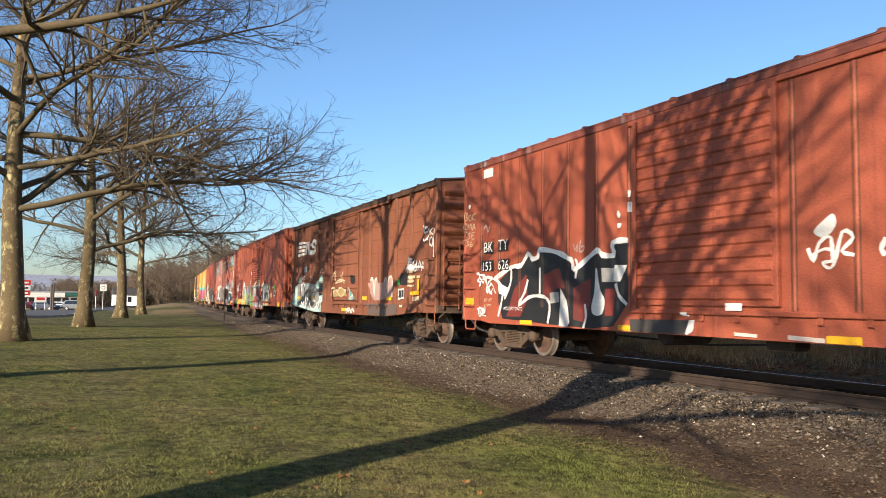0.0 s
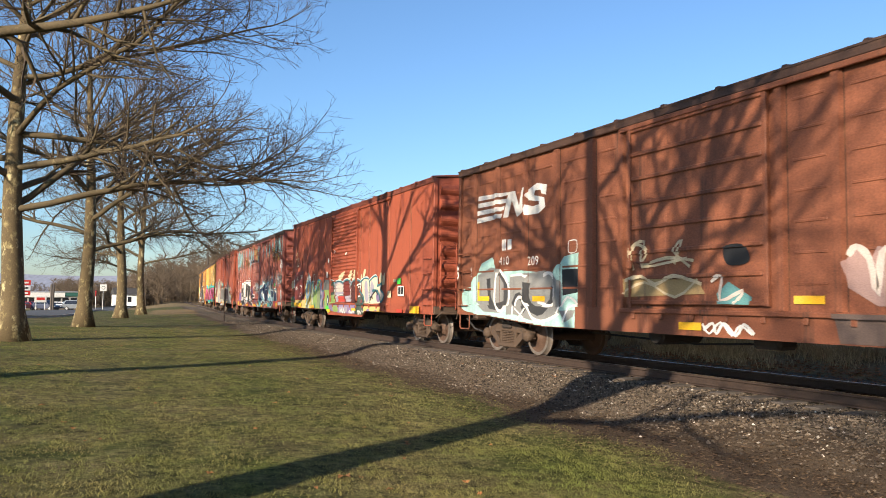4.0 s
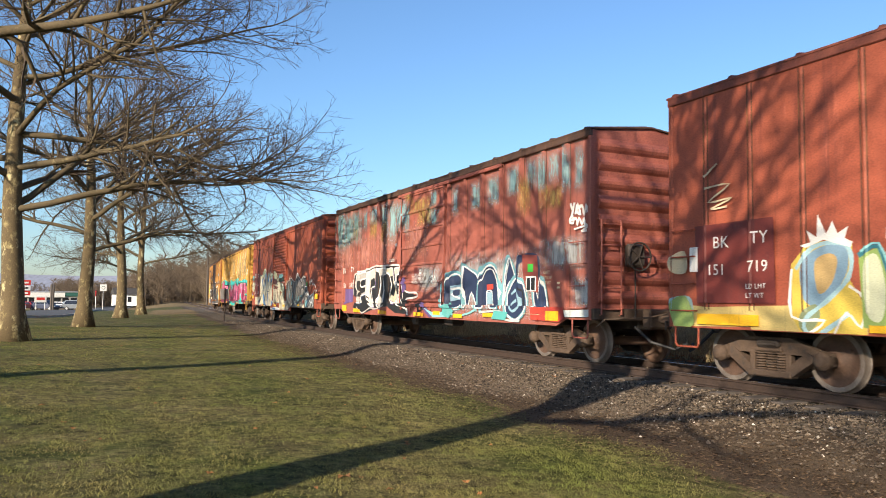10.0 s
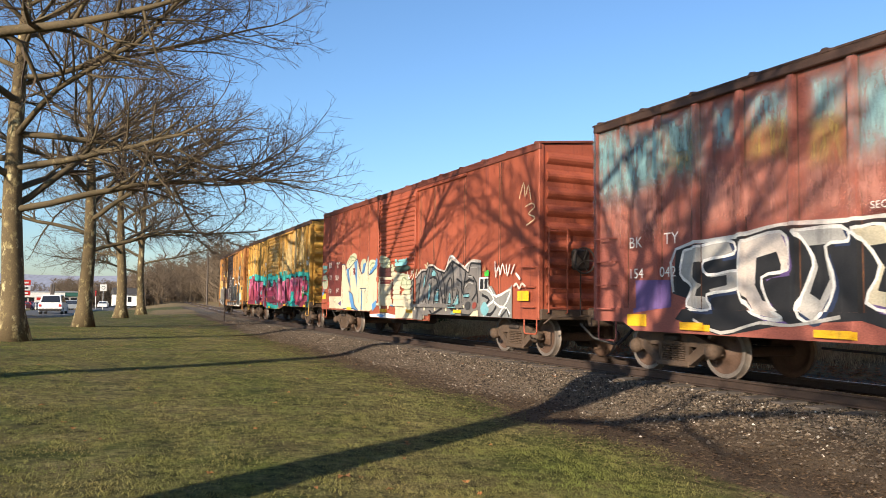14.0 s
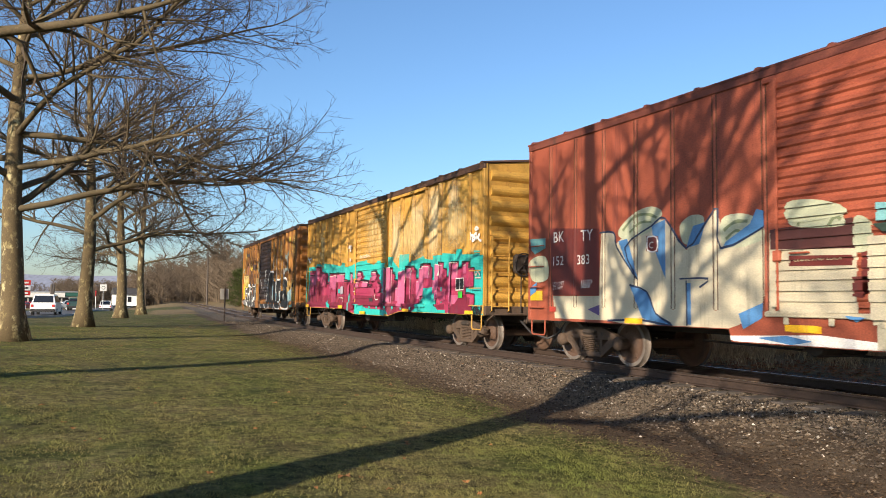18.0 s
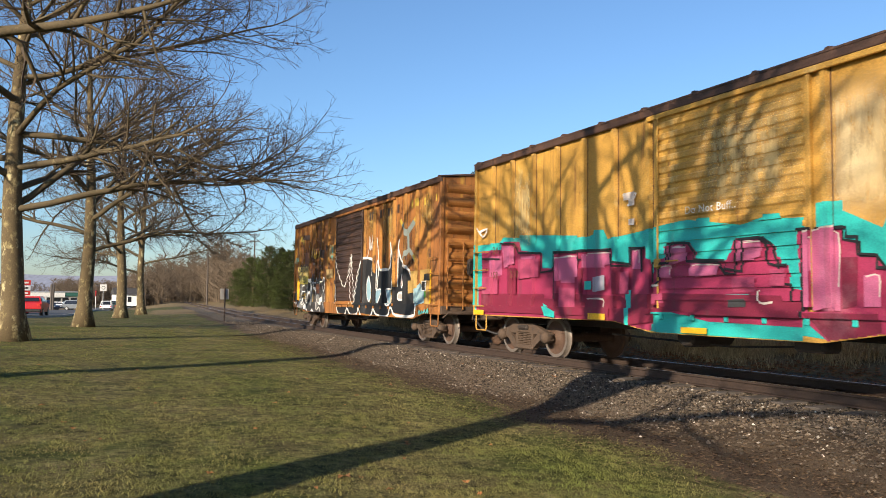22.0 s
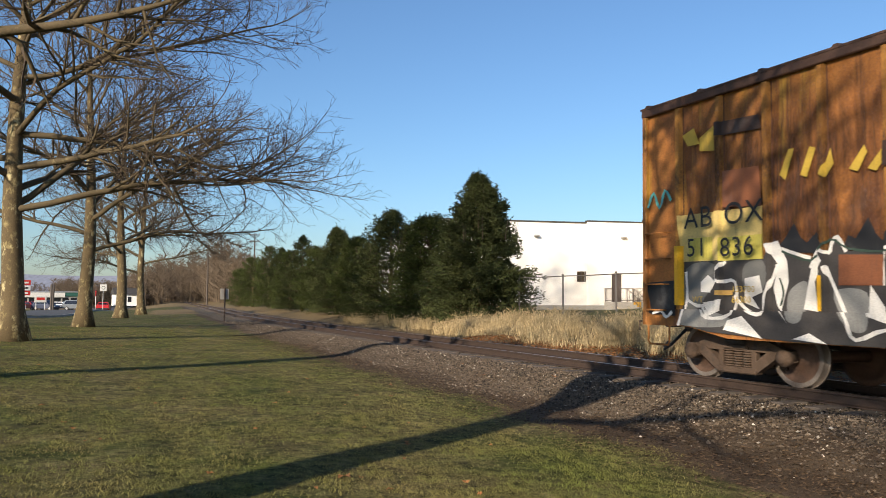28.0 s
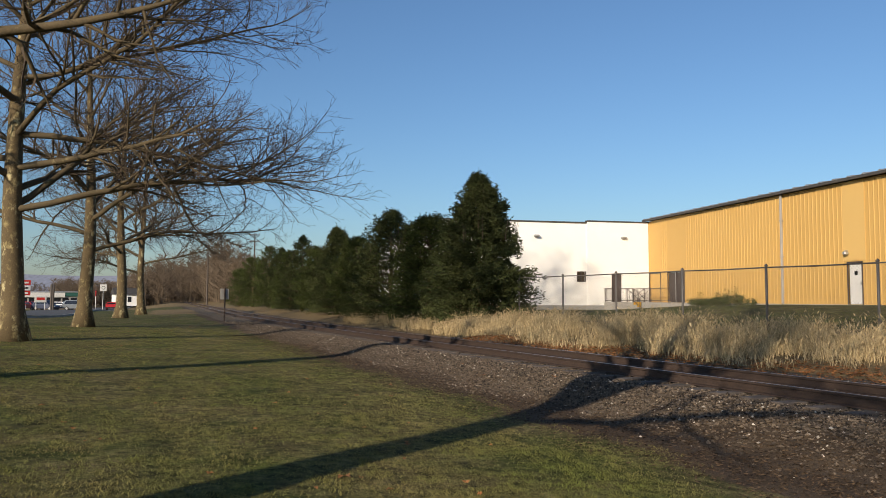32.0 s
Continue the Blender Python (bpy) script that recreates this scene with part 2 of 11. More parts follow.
def height(x, y):
    """Height of the ground, with the ballast bed in it."""
    u = x - bend(y)
    far = smooth(30, 60, y)
    lawn = 0.008 * min(max(y, -10.0), 45.0) - 0.036 * min(max(u, -12.0), 6.0) * (1 - 0.6 * far)
    bank = 0.22 + 0.33 * smooth(12.2, 16.0, u) + 0.85 * smooth(17.0, 27.0, u) * (1 - smooth(24, 40, y)) + 0.3 * smooth(24, 40, y) * smooth(17, 27, u)
    z = lawn + (bank - lawn) * smooth(7.0, 13.0, u)
    bed = RAIL - 0.20
    bed_mask = smooth(6.9, 8.55, u) * (1 - smooth(11.7, 12.9, u))
    z = z + (bed - z) * bed_mask
    z += 0.03 * noise.noise((x * 0.35, y * 0.35, 0)) * (1 - bed_mask)
    z -= (0.4 * smooth(42, 75, y) + 0.8 * smooth(95, 140, y)) * (1 - smooth(-3.0, 7.0, u))
    return z


# ---- ground: one sheet to the horizon


def ground_material():
    m = bpy.data.materials.new("lawn_dirt_and_gravel")
    m.use_nodes = True
    nt = m.node_tree
    n, l = nt.nodes, nt.links
    p = n["Principled BSDF"]
    p.inputs["Roughness"].default_value = 0.95
    p.inputs["Specular IOR Level"].default_value = 0.15
    tc = n.new("ShaderNodeTexCoord")

    def tex(scale, detail=6, rough=0.6):
        q = n.new("ShaderNodeTexNoise")
        q.inputs["Scale"].default_value, q.inputs["Detail"].default_value, q.inputs["Roughness"].default_value = scale, detail, rough
        l.new(tc.outputs["Object"], q.inputs["Vector"])
        return q.outputs[0]

    def ramp(src, rows):
        q = n.new("ShaderNodeValToRGB")
        e = q.color_ramp.elements
        while len(e) < len(rows):
            e.new(0.5)
        for k, (pos, col) in enumerate(rows):
            e[k].position, e[k].color = pos, (*col, 1)
        l.new(src, q.inputs[0])
        return q.outputs[0]

    def mix(f, a, b):
        q = n.new("ShaderNodeMixRGB")
        l.new(f, q.inputs[0])
        l.new(a, q.inputs[1])
        l.new(b, q.inputs[2])
        return q.outputs[0]

    def attr(name):
        q = n.new("ShaderNodeAttribute")
        q.attribute_name = name
        return q.outputs["Fac"]

    def broken(a, scale):
        """An attribute's edge, frayed by noise."""
        s = n.new("ShaderNodeMath")
        s.operation = 'MULTIPLY_ADD'
        s.inputs[1].default_value, s.inputs[2].default_value = 0.9, -0.45
        l.new(tex(scale, 8, 0.7), s.inputs[0])
        t = n.new("ShaderNodeMath")
        t.operation = 'ADD'
        l.new(a, t.inputs[0])
        l.new(s.outputs[0], t.inputs[1])
        return ramp(t.outputs[0], [(0.40, (0, 0, 0)), (0.60, (1, 1, 1))])

    grass = mix(ramp(tex(0.5, 8, 0.7), [(0.40, (0, 0, 0)), (0.62, (1, 1, 1))]), ramp(tex(28, 6), [(0.3, (0.04, 0.052, 0.012)), (0.7, (0.12, 0.136, 0.0304))]),
                ramp(tex(34, 6), [(0.3, (0.072, 0.0632, 0.0248)), (0.7, (0.24, 0.192, 0.0864))]))
    grass = mix(broken(attr("worn"), 1.4), grass, ramp(tex(30, 8, 0.75), [(0.32, (0.06, 0.0496, 0.0224)), (0.68, (0.24, 0.188, 0.088))]))
    dirt = mix(ramp(tex(1.3, 8, 0.7), [(0.42, (0, 0, 0)), (0.6, (1, 1, 1))]), ramp(tex(40, 8, 0.8), [(0.3, (0.0304, 0.0216, 0.0152)), (0.7, (0.108, 0.0768, 0.0512))]),
               ramp(tex(60, 8, 0.8), [(0.35, (0.048, 0.0352, 0.0232)), (0.68, (0.168, 0.122, 0.08))]))
    gravel = mix(ramp(tex(0.9, 8, 0.7), [(0.42, (0, 0, 0)), (0.62, (1, 1, 1))]), ramp(tex(32, 8, 0.85), [(0.36, (0.032, 0.0256, 0.0192)), (0.64, (0.248, 0.204, 0.148))]),
                 ramp(tex(36, 8, 0.85), [(0.36, (0.04, 0.0288, 0.0192)), (0.64, (0.216, 0.156, 0.1))]))
    straw = ramp(tex(12, 8, 0.7), [(0.3, (0.112, 0.08, 0.04)), (0.7, (0.288, 0.208, 0.104))])
    tuft = n.new("ShaderNodeMixRGB")
    tuft.blend_type = 'MULTIPLY'
    tuft.inputs[0].default_value = 1.0
    l.new(grass, tuft.inputs[1])
    l.new(ramp(tex(8, 4, 0.6), [(0.33, (0.35, 0.35, 0.35)), (0.67, (1.3, 1.3, 1.3))]), tuft.inputs[2])
    clump = n.new("ShaderNodeMixRGB")
    clump.blend_type = 'MULTIPLY'
    clump.inputs[0].default_value = 1.0
    l.new(tuft.outputs[0], clump.inputs[1])
    l.new(ramp(tex(1.7, 4, 0.6), [(0.33, (0.6, 0.6, 0.6)), (0.67, (1.3, 1.3, 1.3))]), clump.inputs[2])
    c = mix(broken(attr("dirt"), 2.2), clump.outputs[0], dirt)
    c = mix(broken(attr("gravel"), 2.6), c, gravel)
    c = mix(broken(attr("straw"), 1.5), c, straw)
    l.new(c, p.inputs["Base Color"])
    b = n.new("ShaderNodeBump")
    b.inputs["Strength"].default_value, b.inputs["Distance"].default_value = 0.8, 0.03
    l.new(tex(30, 8, 0.8), b.inputs["Height"])
    l.new(b.outputs[0], p.inputs["Normal"])
    return m


def axis(rows):
    """Coordinates from (start, end, step) stretches."""
    out = []
    for a, b, s in rows:
        k = max(1, round((b - a) / s))
        out += [a + (b - a) * i / k for i in range(k)]
    return out + [rows[-1][1]]


def build_ground():
    xs = axis([(-3000, -300, 300), (-300, -40, 26), (-40, -8, 2), (-8, 18, 0.25), (18, 60, 1.5), (60, 300, 20), (300, 3000, 300)])
    ys = axis([(-400, -60, 40), (-60, -2, 3), (-2, 34, 0.25), (34, 90, 0.8), (90, 250, 4), (250, 4000, 250)])
    nx = len(xs)
    v, f = [], []
    dirt, gravel, straw, worn = [], [], [], []
    for y in ys:
        for x in xs:
            v.append((x, y, height(x, y)))
            u = x - bend(y)
            w = 0.4 * noise.noise((y * 0.3, 3.1, 0)) + 0.4 * noise.noise((y * 1.1, 7.7, x * 0.5))
            foot = 0.8 * (1 - smooth(5.5, 10, y))
            edge = 6.0 + 0.03 * max(min(y, 30) - 9, 0) + w
            dirt.append(smooth(edge - 0.5, edge + 0.5, u) * (1 - smooth(17.6, 18.6, u)))
            gravel.append(smooth(6.7 + foot + w * 0.6, 7.7 + foot + w * 0.6, u) * (1 - smooth(12.2, 12.8, u)))
            worn.append((0.34 + 0.22 * noise.noise((x * 0.35, y * 0.22, 9))) * (1 - smooth(8, 15, y)) * (1 - smooth(2.5, 5.0, u)))
            straw.append(max(smooth(12.2, 12.9, u) * (1 - smooth(16.4, 17.6, u)), smooth(60, 68, y) * (1 - smooth(84, 95, y)) * smooth(1.5, 5, u) * (1 - smooth(6.5, 8, u)), smooth(100, 140, y)))
    for j in range(len(ys) - 1):
        for i in range(nx - 1):
            k = j * nx + i
            f.append((k, k + 1, k + nx + 1, k + nx))
    me = bpy.data.meshes.new("ground")
    me.from_pydata(v, [], f)
    for nm, vals in (("dirt", dirt), ("gravel", gravel), ("straw", straw), ("worn", worn)):
        a = me.attributes.new(nm, 'FLOAT', 'POINT')
        a.data.foreach_set("value", vals)
    me.polygons.foreach_set("use_smooth", [True] * len(f))
    me.materials.append(ground_material())
    tagged(new("ground", me), "lawn of worn winter grass sloping to a gravel railway bed", "ground", kind="structure")


build_ground()


# ---- track


def along(y):
    """Point and heading of the line's middle at y."""
    d = (bend(y + 0.5) - bend(y - 0.5))
    return Vector((TRACK_X + bend(y), y, 0)), math.atan2(-d, 1.0)


RAIL_PROFILE = [(-0.07, -0.17), (0.07, -0.17), (0.07, -0.155), (0.012, -0.14), (0.012, -0.045), (0.036, -0.035), (0.036, -0.004), (0.028, 0.0), (-0.028, 0.0), (-0.036, -0.004), (-0.036, -0.035), (-0.012, -0.045), (-0.012, -0.14), (-0.07, -0.155)]
CANT = 0.018


def build_track():
    ys = axis([(-170, 0, 8), (0, 60, 1.5), (60, 240, 5)])
    for side, name, z in ((-0.7525, "rail", RAIL), (0.7525, "rail", RAIL - CANT)):
        mesh = Mesh()
        n = len(RAIL_PROFILE)
        vs = []
        for y in ys:
            p, h = along(y)
            for a, b in RAIL_PROFILE:
                vs.append((p.x + (side + a) * math.cos(h), p.y + (side + a) * math.sin(h), z + b))
        fs, mi = [], []
        for k in range(len(ys) - 1):
            for j in range(n):
                j2 = (j + 1) % n
                fs.append((k * n + j, k * n + j2, (k + 1) * n + j2, (k + 1) * n + j))
                mi.append(1 if j == 7 else 0)
        mesh.add(vs, fs)
        mesh.i = mi
        ob = new(name, mesh.data(name, [M["rail"], M["rail_head"]]))
        tagged(ob, "rusty steel rail with a worn shiny head", "rail", "rails of the line", "structure")
    # ties
    bm = Mesh()
    bm.box(-1.3, 1.3, -0.115, 0.115, -0.18, 0.0, 0.012)
    tie = bm.data("tie", M["tie"])
    bed = thing("track_ties", "row of dark creosoted timber ties under the rails", "railway ties", kind="structure")
    y = -30.0
    while y < 118:
        p, h = along(y)
        ob = new("tie", tie)
        ob.parent = bed
        ob.matrix_basis = pose(p.x, p.y, RAIL - 0.178 + random.uniform(-0.008, 0.004), random.uniform(-1, 1), 0.6, math.degrees(h) + random.uniform(-1.5, 1.5))
        y += 0.56 if y < 60 else 1.12


build_track()


ROCK_FACES = [(0, 2, 4), (2, 1, 4), (1, 3, 4), (3, 0, 4), (2, 0, 5), (1, 2, 5), (3, 1, 5), (0, 3, 5)]


def rock_shapes(rng, n=8):
    out = []
    for s in range(n):
        vs = ((1, 0, 0), (-1, 0, 0), (0, 1, 0), (0, -1, 0), (0, 0, 0.8), (0, 0, -0.8))
        out.append([(p[0] * rng.uniform(0.7, 1.2) + rng.uniform(-0.25, 0.25), p[1] * rng.uniform(0.7, 1.2) + rng.uniform(-0.25, 0.25), p[2] * rng.uniform(0.6, 1.1)) for p in vs])
    return out


def stones():
    """Loose ballast stones, near ones only; too many to count."""
    rng = np.random.default_rng(4)
    grey, pale = Mesh(), Mesh()
    shapes = rock_shapes(rng)
    n = 0
    while n < 72000:
        y = 1.5 + 44 * rng.random() ** 1.6
        u = rng.uniform(6.5, 9.4) if rng.random() < 0.85 else rng.uniform(9.4, 12.4)
        foot = 0.6 * (1 - smooth(5.5, 10, y)) + 0.5 * noise.noise((y * 0.4, 1.7, 0)) + 0.3 * noise.noise((y * 1.3, 4.2, 0))
        if rng.random() > smooth(6.6 + foot, 8.0 + foot, u) + 0.04 or (abs(u - TRACK_X) < 1.35 and rng.random() < 0.5):
            continue
        x = u + bend(y)
        s = float(rng.choice([0.011, 0.016, 0.022, 0.032], p=[0.45, 0.36, 0.17, 0.02])) * rng.uniform(0.8, 1.25)
        c, a = shapes[n % 8], rng.uniform(0, 6.28)
        z = height(x, y) + s * rng.uniform(0.1, 0.9)
        ca, sa = math.cos(a) * s, math.sin(a) * s
        pale_one = rng.random() < 0.02 + 0.05 * (u > 7.6) * max(noise.noise((x * 0.8, y * 0.8, 3)), 0)
        (pale if pale_one else grey).add([(x + p[0] * ca - p[1] * sa, y + p[0] * sa + p[1] * ca, z + p[2] * s) for p in c], ROCK_FACES)
        n += 1
    tagged(new("ballast_stones", grey.raw("ballast_stones", M["stone"])), "loose grey-brown crushed ballast stones along the track", "ballast", kind="stuff")
    tagged(new("pale_stones", pale.raw("pale_stones", M["pale_stone"])), "scattered pale stones among the ballast", "stones", kind="stuff")


stones()


def litter():
    """Clods, bits of twig and dead leaf on the bare strip between lawn and ballast."""
    rng = np.random.default_rng(41)
    mesh = Mesh()
    shapes = rock_shapes(rng)
    n = 0
    while n < 26000:
        y = 2.5 + 30 * rng.random() ** 1.5
        u = rng.normal(6.9, 0.75)
        if not 5.2 < u < 8.6:
            continue
        x = u + bend(y)
        z = height(x, y)
        a = rng.uniform(0, 6.28)
        if n % 3:
            s = rng.uniform(0.006, 0.02)
            ca, sa = math.cos(a) * s, math.sin(a) * s
            mesh.add([(x + p[0] * ca - p[1] * sa, y + p[0] * sa + p[1] * ca, z + 0.3 * s + p[2] * s * 0.6) for p in shapes[n % 8]], ROCK_FACES)
        elif n % 2:
            ln, w = rng.uniform(0.015, 0.05), rng.uniform(0.001, 0.0025)
            dx, dy = math.cos(a), math.sin(a)
            z += 0.008
            mesh.add([(x - dx * ln - dy * w, y - dy * ln + dx * w, z), (x - dx * ln + dy * w, y - dy * ln - dx * w, z), (x + dx * ln, y + dy * ln, z + rng.uniform(0, 0.02)), (x, y, z + 0.012)], [(0, 1, 2), (1, 3, 2), (0, 2, 3)])
        else:
            s = rng.uniform(0.012, 0.03)
            mesh.add([(x + s * math.cos(a + k * 1.57) * (1.3 if k % 2 else 0.8), y + s * math.sin(a + k * 1.57) * (1.3 if k % 2 else 0.8), z + rng.uniform(0.004, 0.022)) for k in range(4)], [(0, 1, 2), (0, 2, 3)])
        n += 1
    tagged(new("ground_litter", mesh.raw("ground_litter", M["litter"])), "brown clods, twigs and leaf bits on the bare dirt", "litter", kind="stuff")


litter()


def blades():
    """Grass of the lawn near the camera, and a scatter of dead leaves on it."""
    rng = np.random.default_rng(8)
    mesh = Mesh()
    n = 0
    while n < 270000:
        y = 3.4 + 34 * rng.random() ** 2.0
        x = rng.uniform(-0.35, 0.95) * y + rng.uniform(-0.5, 0.5)
        u = x - bend(y)
        edge = 6.0 + 0.03 * max(min(y, 30) - 9, 0) + 0.4 * noise.noise((y * 0.3, 3.1, 0)) + 0.25 * noise.noise((y * 1.1, 7.7, x * 0.5))
        if u > edge + 0.3 or (u > edge - 0.5 and rng.random() < 0.6):
            continue
        if noise.noise((x * 0.8, y * 0.8, 5)) < -0.28 and rng.random() < 0.7:
            continue
        tuft = noise.noise((x * 5.5, y * 3.5, 1)) + 0.5 * noise.noise((x * 1.6, y * 1.1, 8))
        if tuft < 0.0 and rng.random() < 0.45:
            continue
        z = height(x, y) - 0.004
        hgt = rng.uniform(0.010, 0.026) * (1.0 + max(tuft, 0))
        a = rng.uniform(0, 6.28)
        w = 0.0026 + 0.00036 * y
        lx, ly = rng.uniform(-0.03, 0.03), rng.uniform(-0.03, 0.03)
        mesh.add([(x - w * math.cos(a), y - w * math.sin(a), z), (x + w * math.cos(a), y + w * math.sin(a), z), (x + lx, y + ly, z + hgt)], [(0, 1, 2)])
        n += 1
    tagged(new("lawn_grass", mesh.raw("lawn_grass", M["grass"])), "short worn winter lawn grass, green and straw coloured", "grass", kind="stuff")


blades()


def fallen_leaves():
    rng = np.random.default_rng(15)
    mesh = Mesh()
    spots = [(2.26, 6.66, 0.085)]
    for k in range(170):
        y = 5 + 40 * rng.random() ** 1.1
        spots.append((rng.uniform(-0.3, 0.75) * y, y, rng.uniform(0.02, 0.045)))
    for k in range(4200):
        y = rng.uniform(2, 24)
        spots.append((rng.normal(12.85, 0.48) + bend(y), y, rng.uniform(0.025, 0.06)))
    for x, y, s in spots:
        a = rng.uniform(0, 6.28)
        z = height(x, y) + 0.025
        ring = []
        for j in range(8):
            r = s * (1.0 if j % 2 else 0.55)
            t = a + j * math.pi / 4
            ring.append((x + r * math.cos(t), y + r * math.sin(t), z + rng.uniform(-0.012, 0.02)))
        mesh.add([(x, y, z)] + ring, [(0, 1 + j, 1 + (j + 1) % 8) for j in range(8)])
    tagged(new("fallen_leaves", mesh.raw("fallen_leaves", M["dead_leaf"])), "scattered dry orange-brown fallen leaves on the ground", "leaves", kind="stuff")


fallen_leaves()


def weeds():
    """Tall dry grass between the line and the fence."""
    rng = np.random.default_rng(21)
    mesh = Mesh()
    n = 0
    while n < 15000:
        y = rng.uniform(0, 27) if rng.random() < 0.88 else rng.uniform(27, 42)
        u = rng.uniform(12.6, 16.6)
        x = u + bend(y)
        dense = noise.noise((x * 0.5, y * 0.5, 2)) + 0.5 * noise.noise((x * 1.7, y * 1.7, 4))
        if rng.random() > 0.5 + 1.7 * dense or (u < 13.2 and rng.random() < 0.75):
            continue
        tall = rng.uniform(0.26, 0.74) * (0.62 + 0.5 * smooth(12.6, 14.4, u) + 0.8 * dense)
        z = height(x, y)
        lean = rng.uniform(0, 6.28)
        # one tuft: a few stalks from one root, some with a seed head
        for j in range(int(rng.integers(3, 7))):
            hgt = tall * rng.uniform(0.35, 1.0)
            a, b = lean + rng.normal(0, 1.3), rng.uniform(0, 6.28)
            bendo = hgt * rng.uniform(0.15, 0.95)
            w = rng.uniform(0.002, 0.0055)
            px, py = x + rng.normal(0, 0.05), y + rng.normal(0, 0.05)
            dx, dy = w * math.cos(b), w * math.sin(b)
            ex, ey = bendo * math.cos(a), bendo * math.sin(a)
            tip = (px + ex, py + ey, z + hgt * rng.uniform(0.75, 0.97))
            mesh.add([(px - dx, py - dy, z), (px + dx, py + dy, z), (px + ex * 0.35 + dx, py + ey * 0.35 + dy, z + hgt * 0.65), (px + ex * 0.35 - dx, py + ey * 0.35 - dy, z + hgt * 0.65), tip], [(0, 1, 2, 3), (3, 2, 4)])
            if rng.random() < 0.45:
                s, q = rng.uniform(0.008, 0.018), rng.uniform(0.05, 0.12)
                mesh.add([(tip[0] - ex * 0.05, tip[1] - ey * 0.05, tip[2] - q * 0.4), (tip[0] + s * math.cos(b), tip[1] + s * math.sin(b), tip[2]), (tip[0] + ex * 0.12, tip[1] + ey * 0.12, tip[2] + q * 0.6), (tip[0] - s * math.cos(b), tip[1] - s * math.sin(b), tip[2])], [(0, 1, 2, 3)])
        n += 1
    tagged(new("dry_weeds", mesh.raw("dry_weeds", M["weed"])), "tall dry straw-coloured weeds growing beside the track", "weeds", kind="stuff")


weeds()


# ---- beyond the line: fence, two industrial buildings


def build_fence():
    fence = thing("chain_link_fence", "weathered chain-link fence with steel posts beside the weeds", "fence")
    x, step = 16.25, 3.05
    ys = [26.3 - step * k for k in range(0, 14)]
    top = 2.47
    post = Mesh()
    post.tube([(0, 0, 0), (0, 0, 2.12)], 0.033, 8)
    post.lathe([(2.12, 0.045), (2.15, 0.045), (2.19, 0.0)], False, 8)
    pd = post.data("post", M["fence_dark"], True)
    for y in ys:
        ob = new("post", pd)
        ob.parent = fence
        ob.matrix_basis = pose(x, y, top - 2.1, random.uniform(-0.8, 0.8), random.uniform(-0.8, 0.8), 0)
    for z in (top - 0.01, top - 1.62):
        for a, b in zip(ys[:-1], ys[1:]):
            r = Mesh()
            r.tube([(x, a, z), (x, (a + b) / 2, z - 0.012), (x, b, z)], 0.021, 6)
            part("top_rail" if z > 2 else "bottom_rail", r, M["fence_dark"], fence)
    wire = Mesh()
    z0, z1 = top - 1.85, top - 0.02
    pitch = 0.085
    y = ys[-1]
    h = z1 - z0
    while y < ys[0]:
        for s in (1, -1):
            a, b = y, y + s * h
            lo, hi = z0, z1
            if b > ys[0]:
                hi, b = z0 + (ys[0] - a), ys[0]
            if b < ys[-1]:
                hi, b = z0 + (a - ys[-1]), ys[-1]
            w = 0.0032
            wire.add([(x, a - w, lo), (x, a + w, lo), (x, b + w, hi), (x, b - w, hi)], [(0, 1, 2, 3)])
        y += pitch
    part("chain_link_mesh", wire.raw("chain_link_mesh", M["fence_dark"]), M["fence_dark"], fence, kind="stuff")


build_fence()

CORNER = Vector((39.2, 44.9, 0))                 # where the white and the yellow building meet
ALONG = Vector((-0.23, -0.973, 0)).normalized()  # along the yellow wall, towards the camera's side
OUT = Vector((-0.973, 0.23, 0)).normalized()     # out of the yellow wall, towards the line
FLOOR_Z = 1.42


def frame_at(origin, xdir, z):
    """Axes: x along xdir, y to its inner side, z up."""
    xd = Vector(xdir).normalized()
    yd = Vector((0, 0, 1)).cross(xd)
    return Matrix(((xd.x, yd.x, 0, origin.x), (xd.y, yd.y, 0, origin.y), (0, 0, 1, z), (0, 0, 0, 1)))


def wall_with_holes(mesh, length, z0, z1, thick, holes, start=0.0):
    """A wall along x from 0, its face at y = 0, with rectangular openings (x0, x1, z0, z1)."""
    cuts = sorted({start, length, *[h[0] for h in holes], *[h[1] for h in holes]})
    for a, b in zip(cuts[:-1], cuts[1:]):
        hs = [h for h in holes if h[0] <= a + 1e-6 and h[1] >= b - 1e-6]
        z = z0
        for h in sorted(hs, key=lambda q: q[2]):
            if h[2] > z:
                mesh.box(a, b, 0, thick, z, h[2])
            z = h[3]
        mesh.box(a, b, 0, thick, z, z1)


def steel_door(parent, x0, x1, z1, material, m, window=False):
    d = Mesh()
    d.box(x0 + 0.02, x1 - 0.02, 0.06, 0.11, 0.02, z1 - 0.02, 0.01)
    leaf = part("door", d, material, parent, m=m)
    fr = Mesh()
    fr.box(x0 - 0.06, x0, -0.03, 0.1, 0, z1 + 0.06)
    fr.box(x1, x1 + 0.06, -0.03, 0.1, 0, z1 + 0.06)
    fr.box(x0 - 0.06, x1 + 0.06, -0.035, 0.1, z1, z1 + 0.06)
    part("door_frame", fr, M["door_dark"], parent, m=m)
    kn = Mesh()
    kn.box(x1 - 0.16, x1 - 0.08, 0.0, 0.06, 0.95, 1.1, 0.01)
    part("handle", kn, M["galv"], leaf)
    if window:
        w = Mesh()
        w.box(x0 + 0.35, x1 - 0.35, 0.05, 0.06, 1.45, 1.65)
        part("door_window", w, M["glass"], leaf)


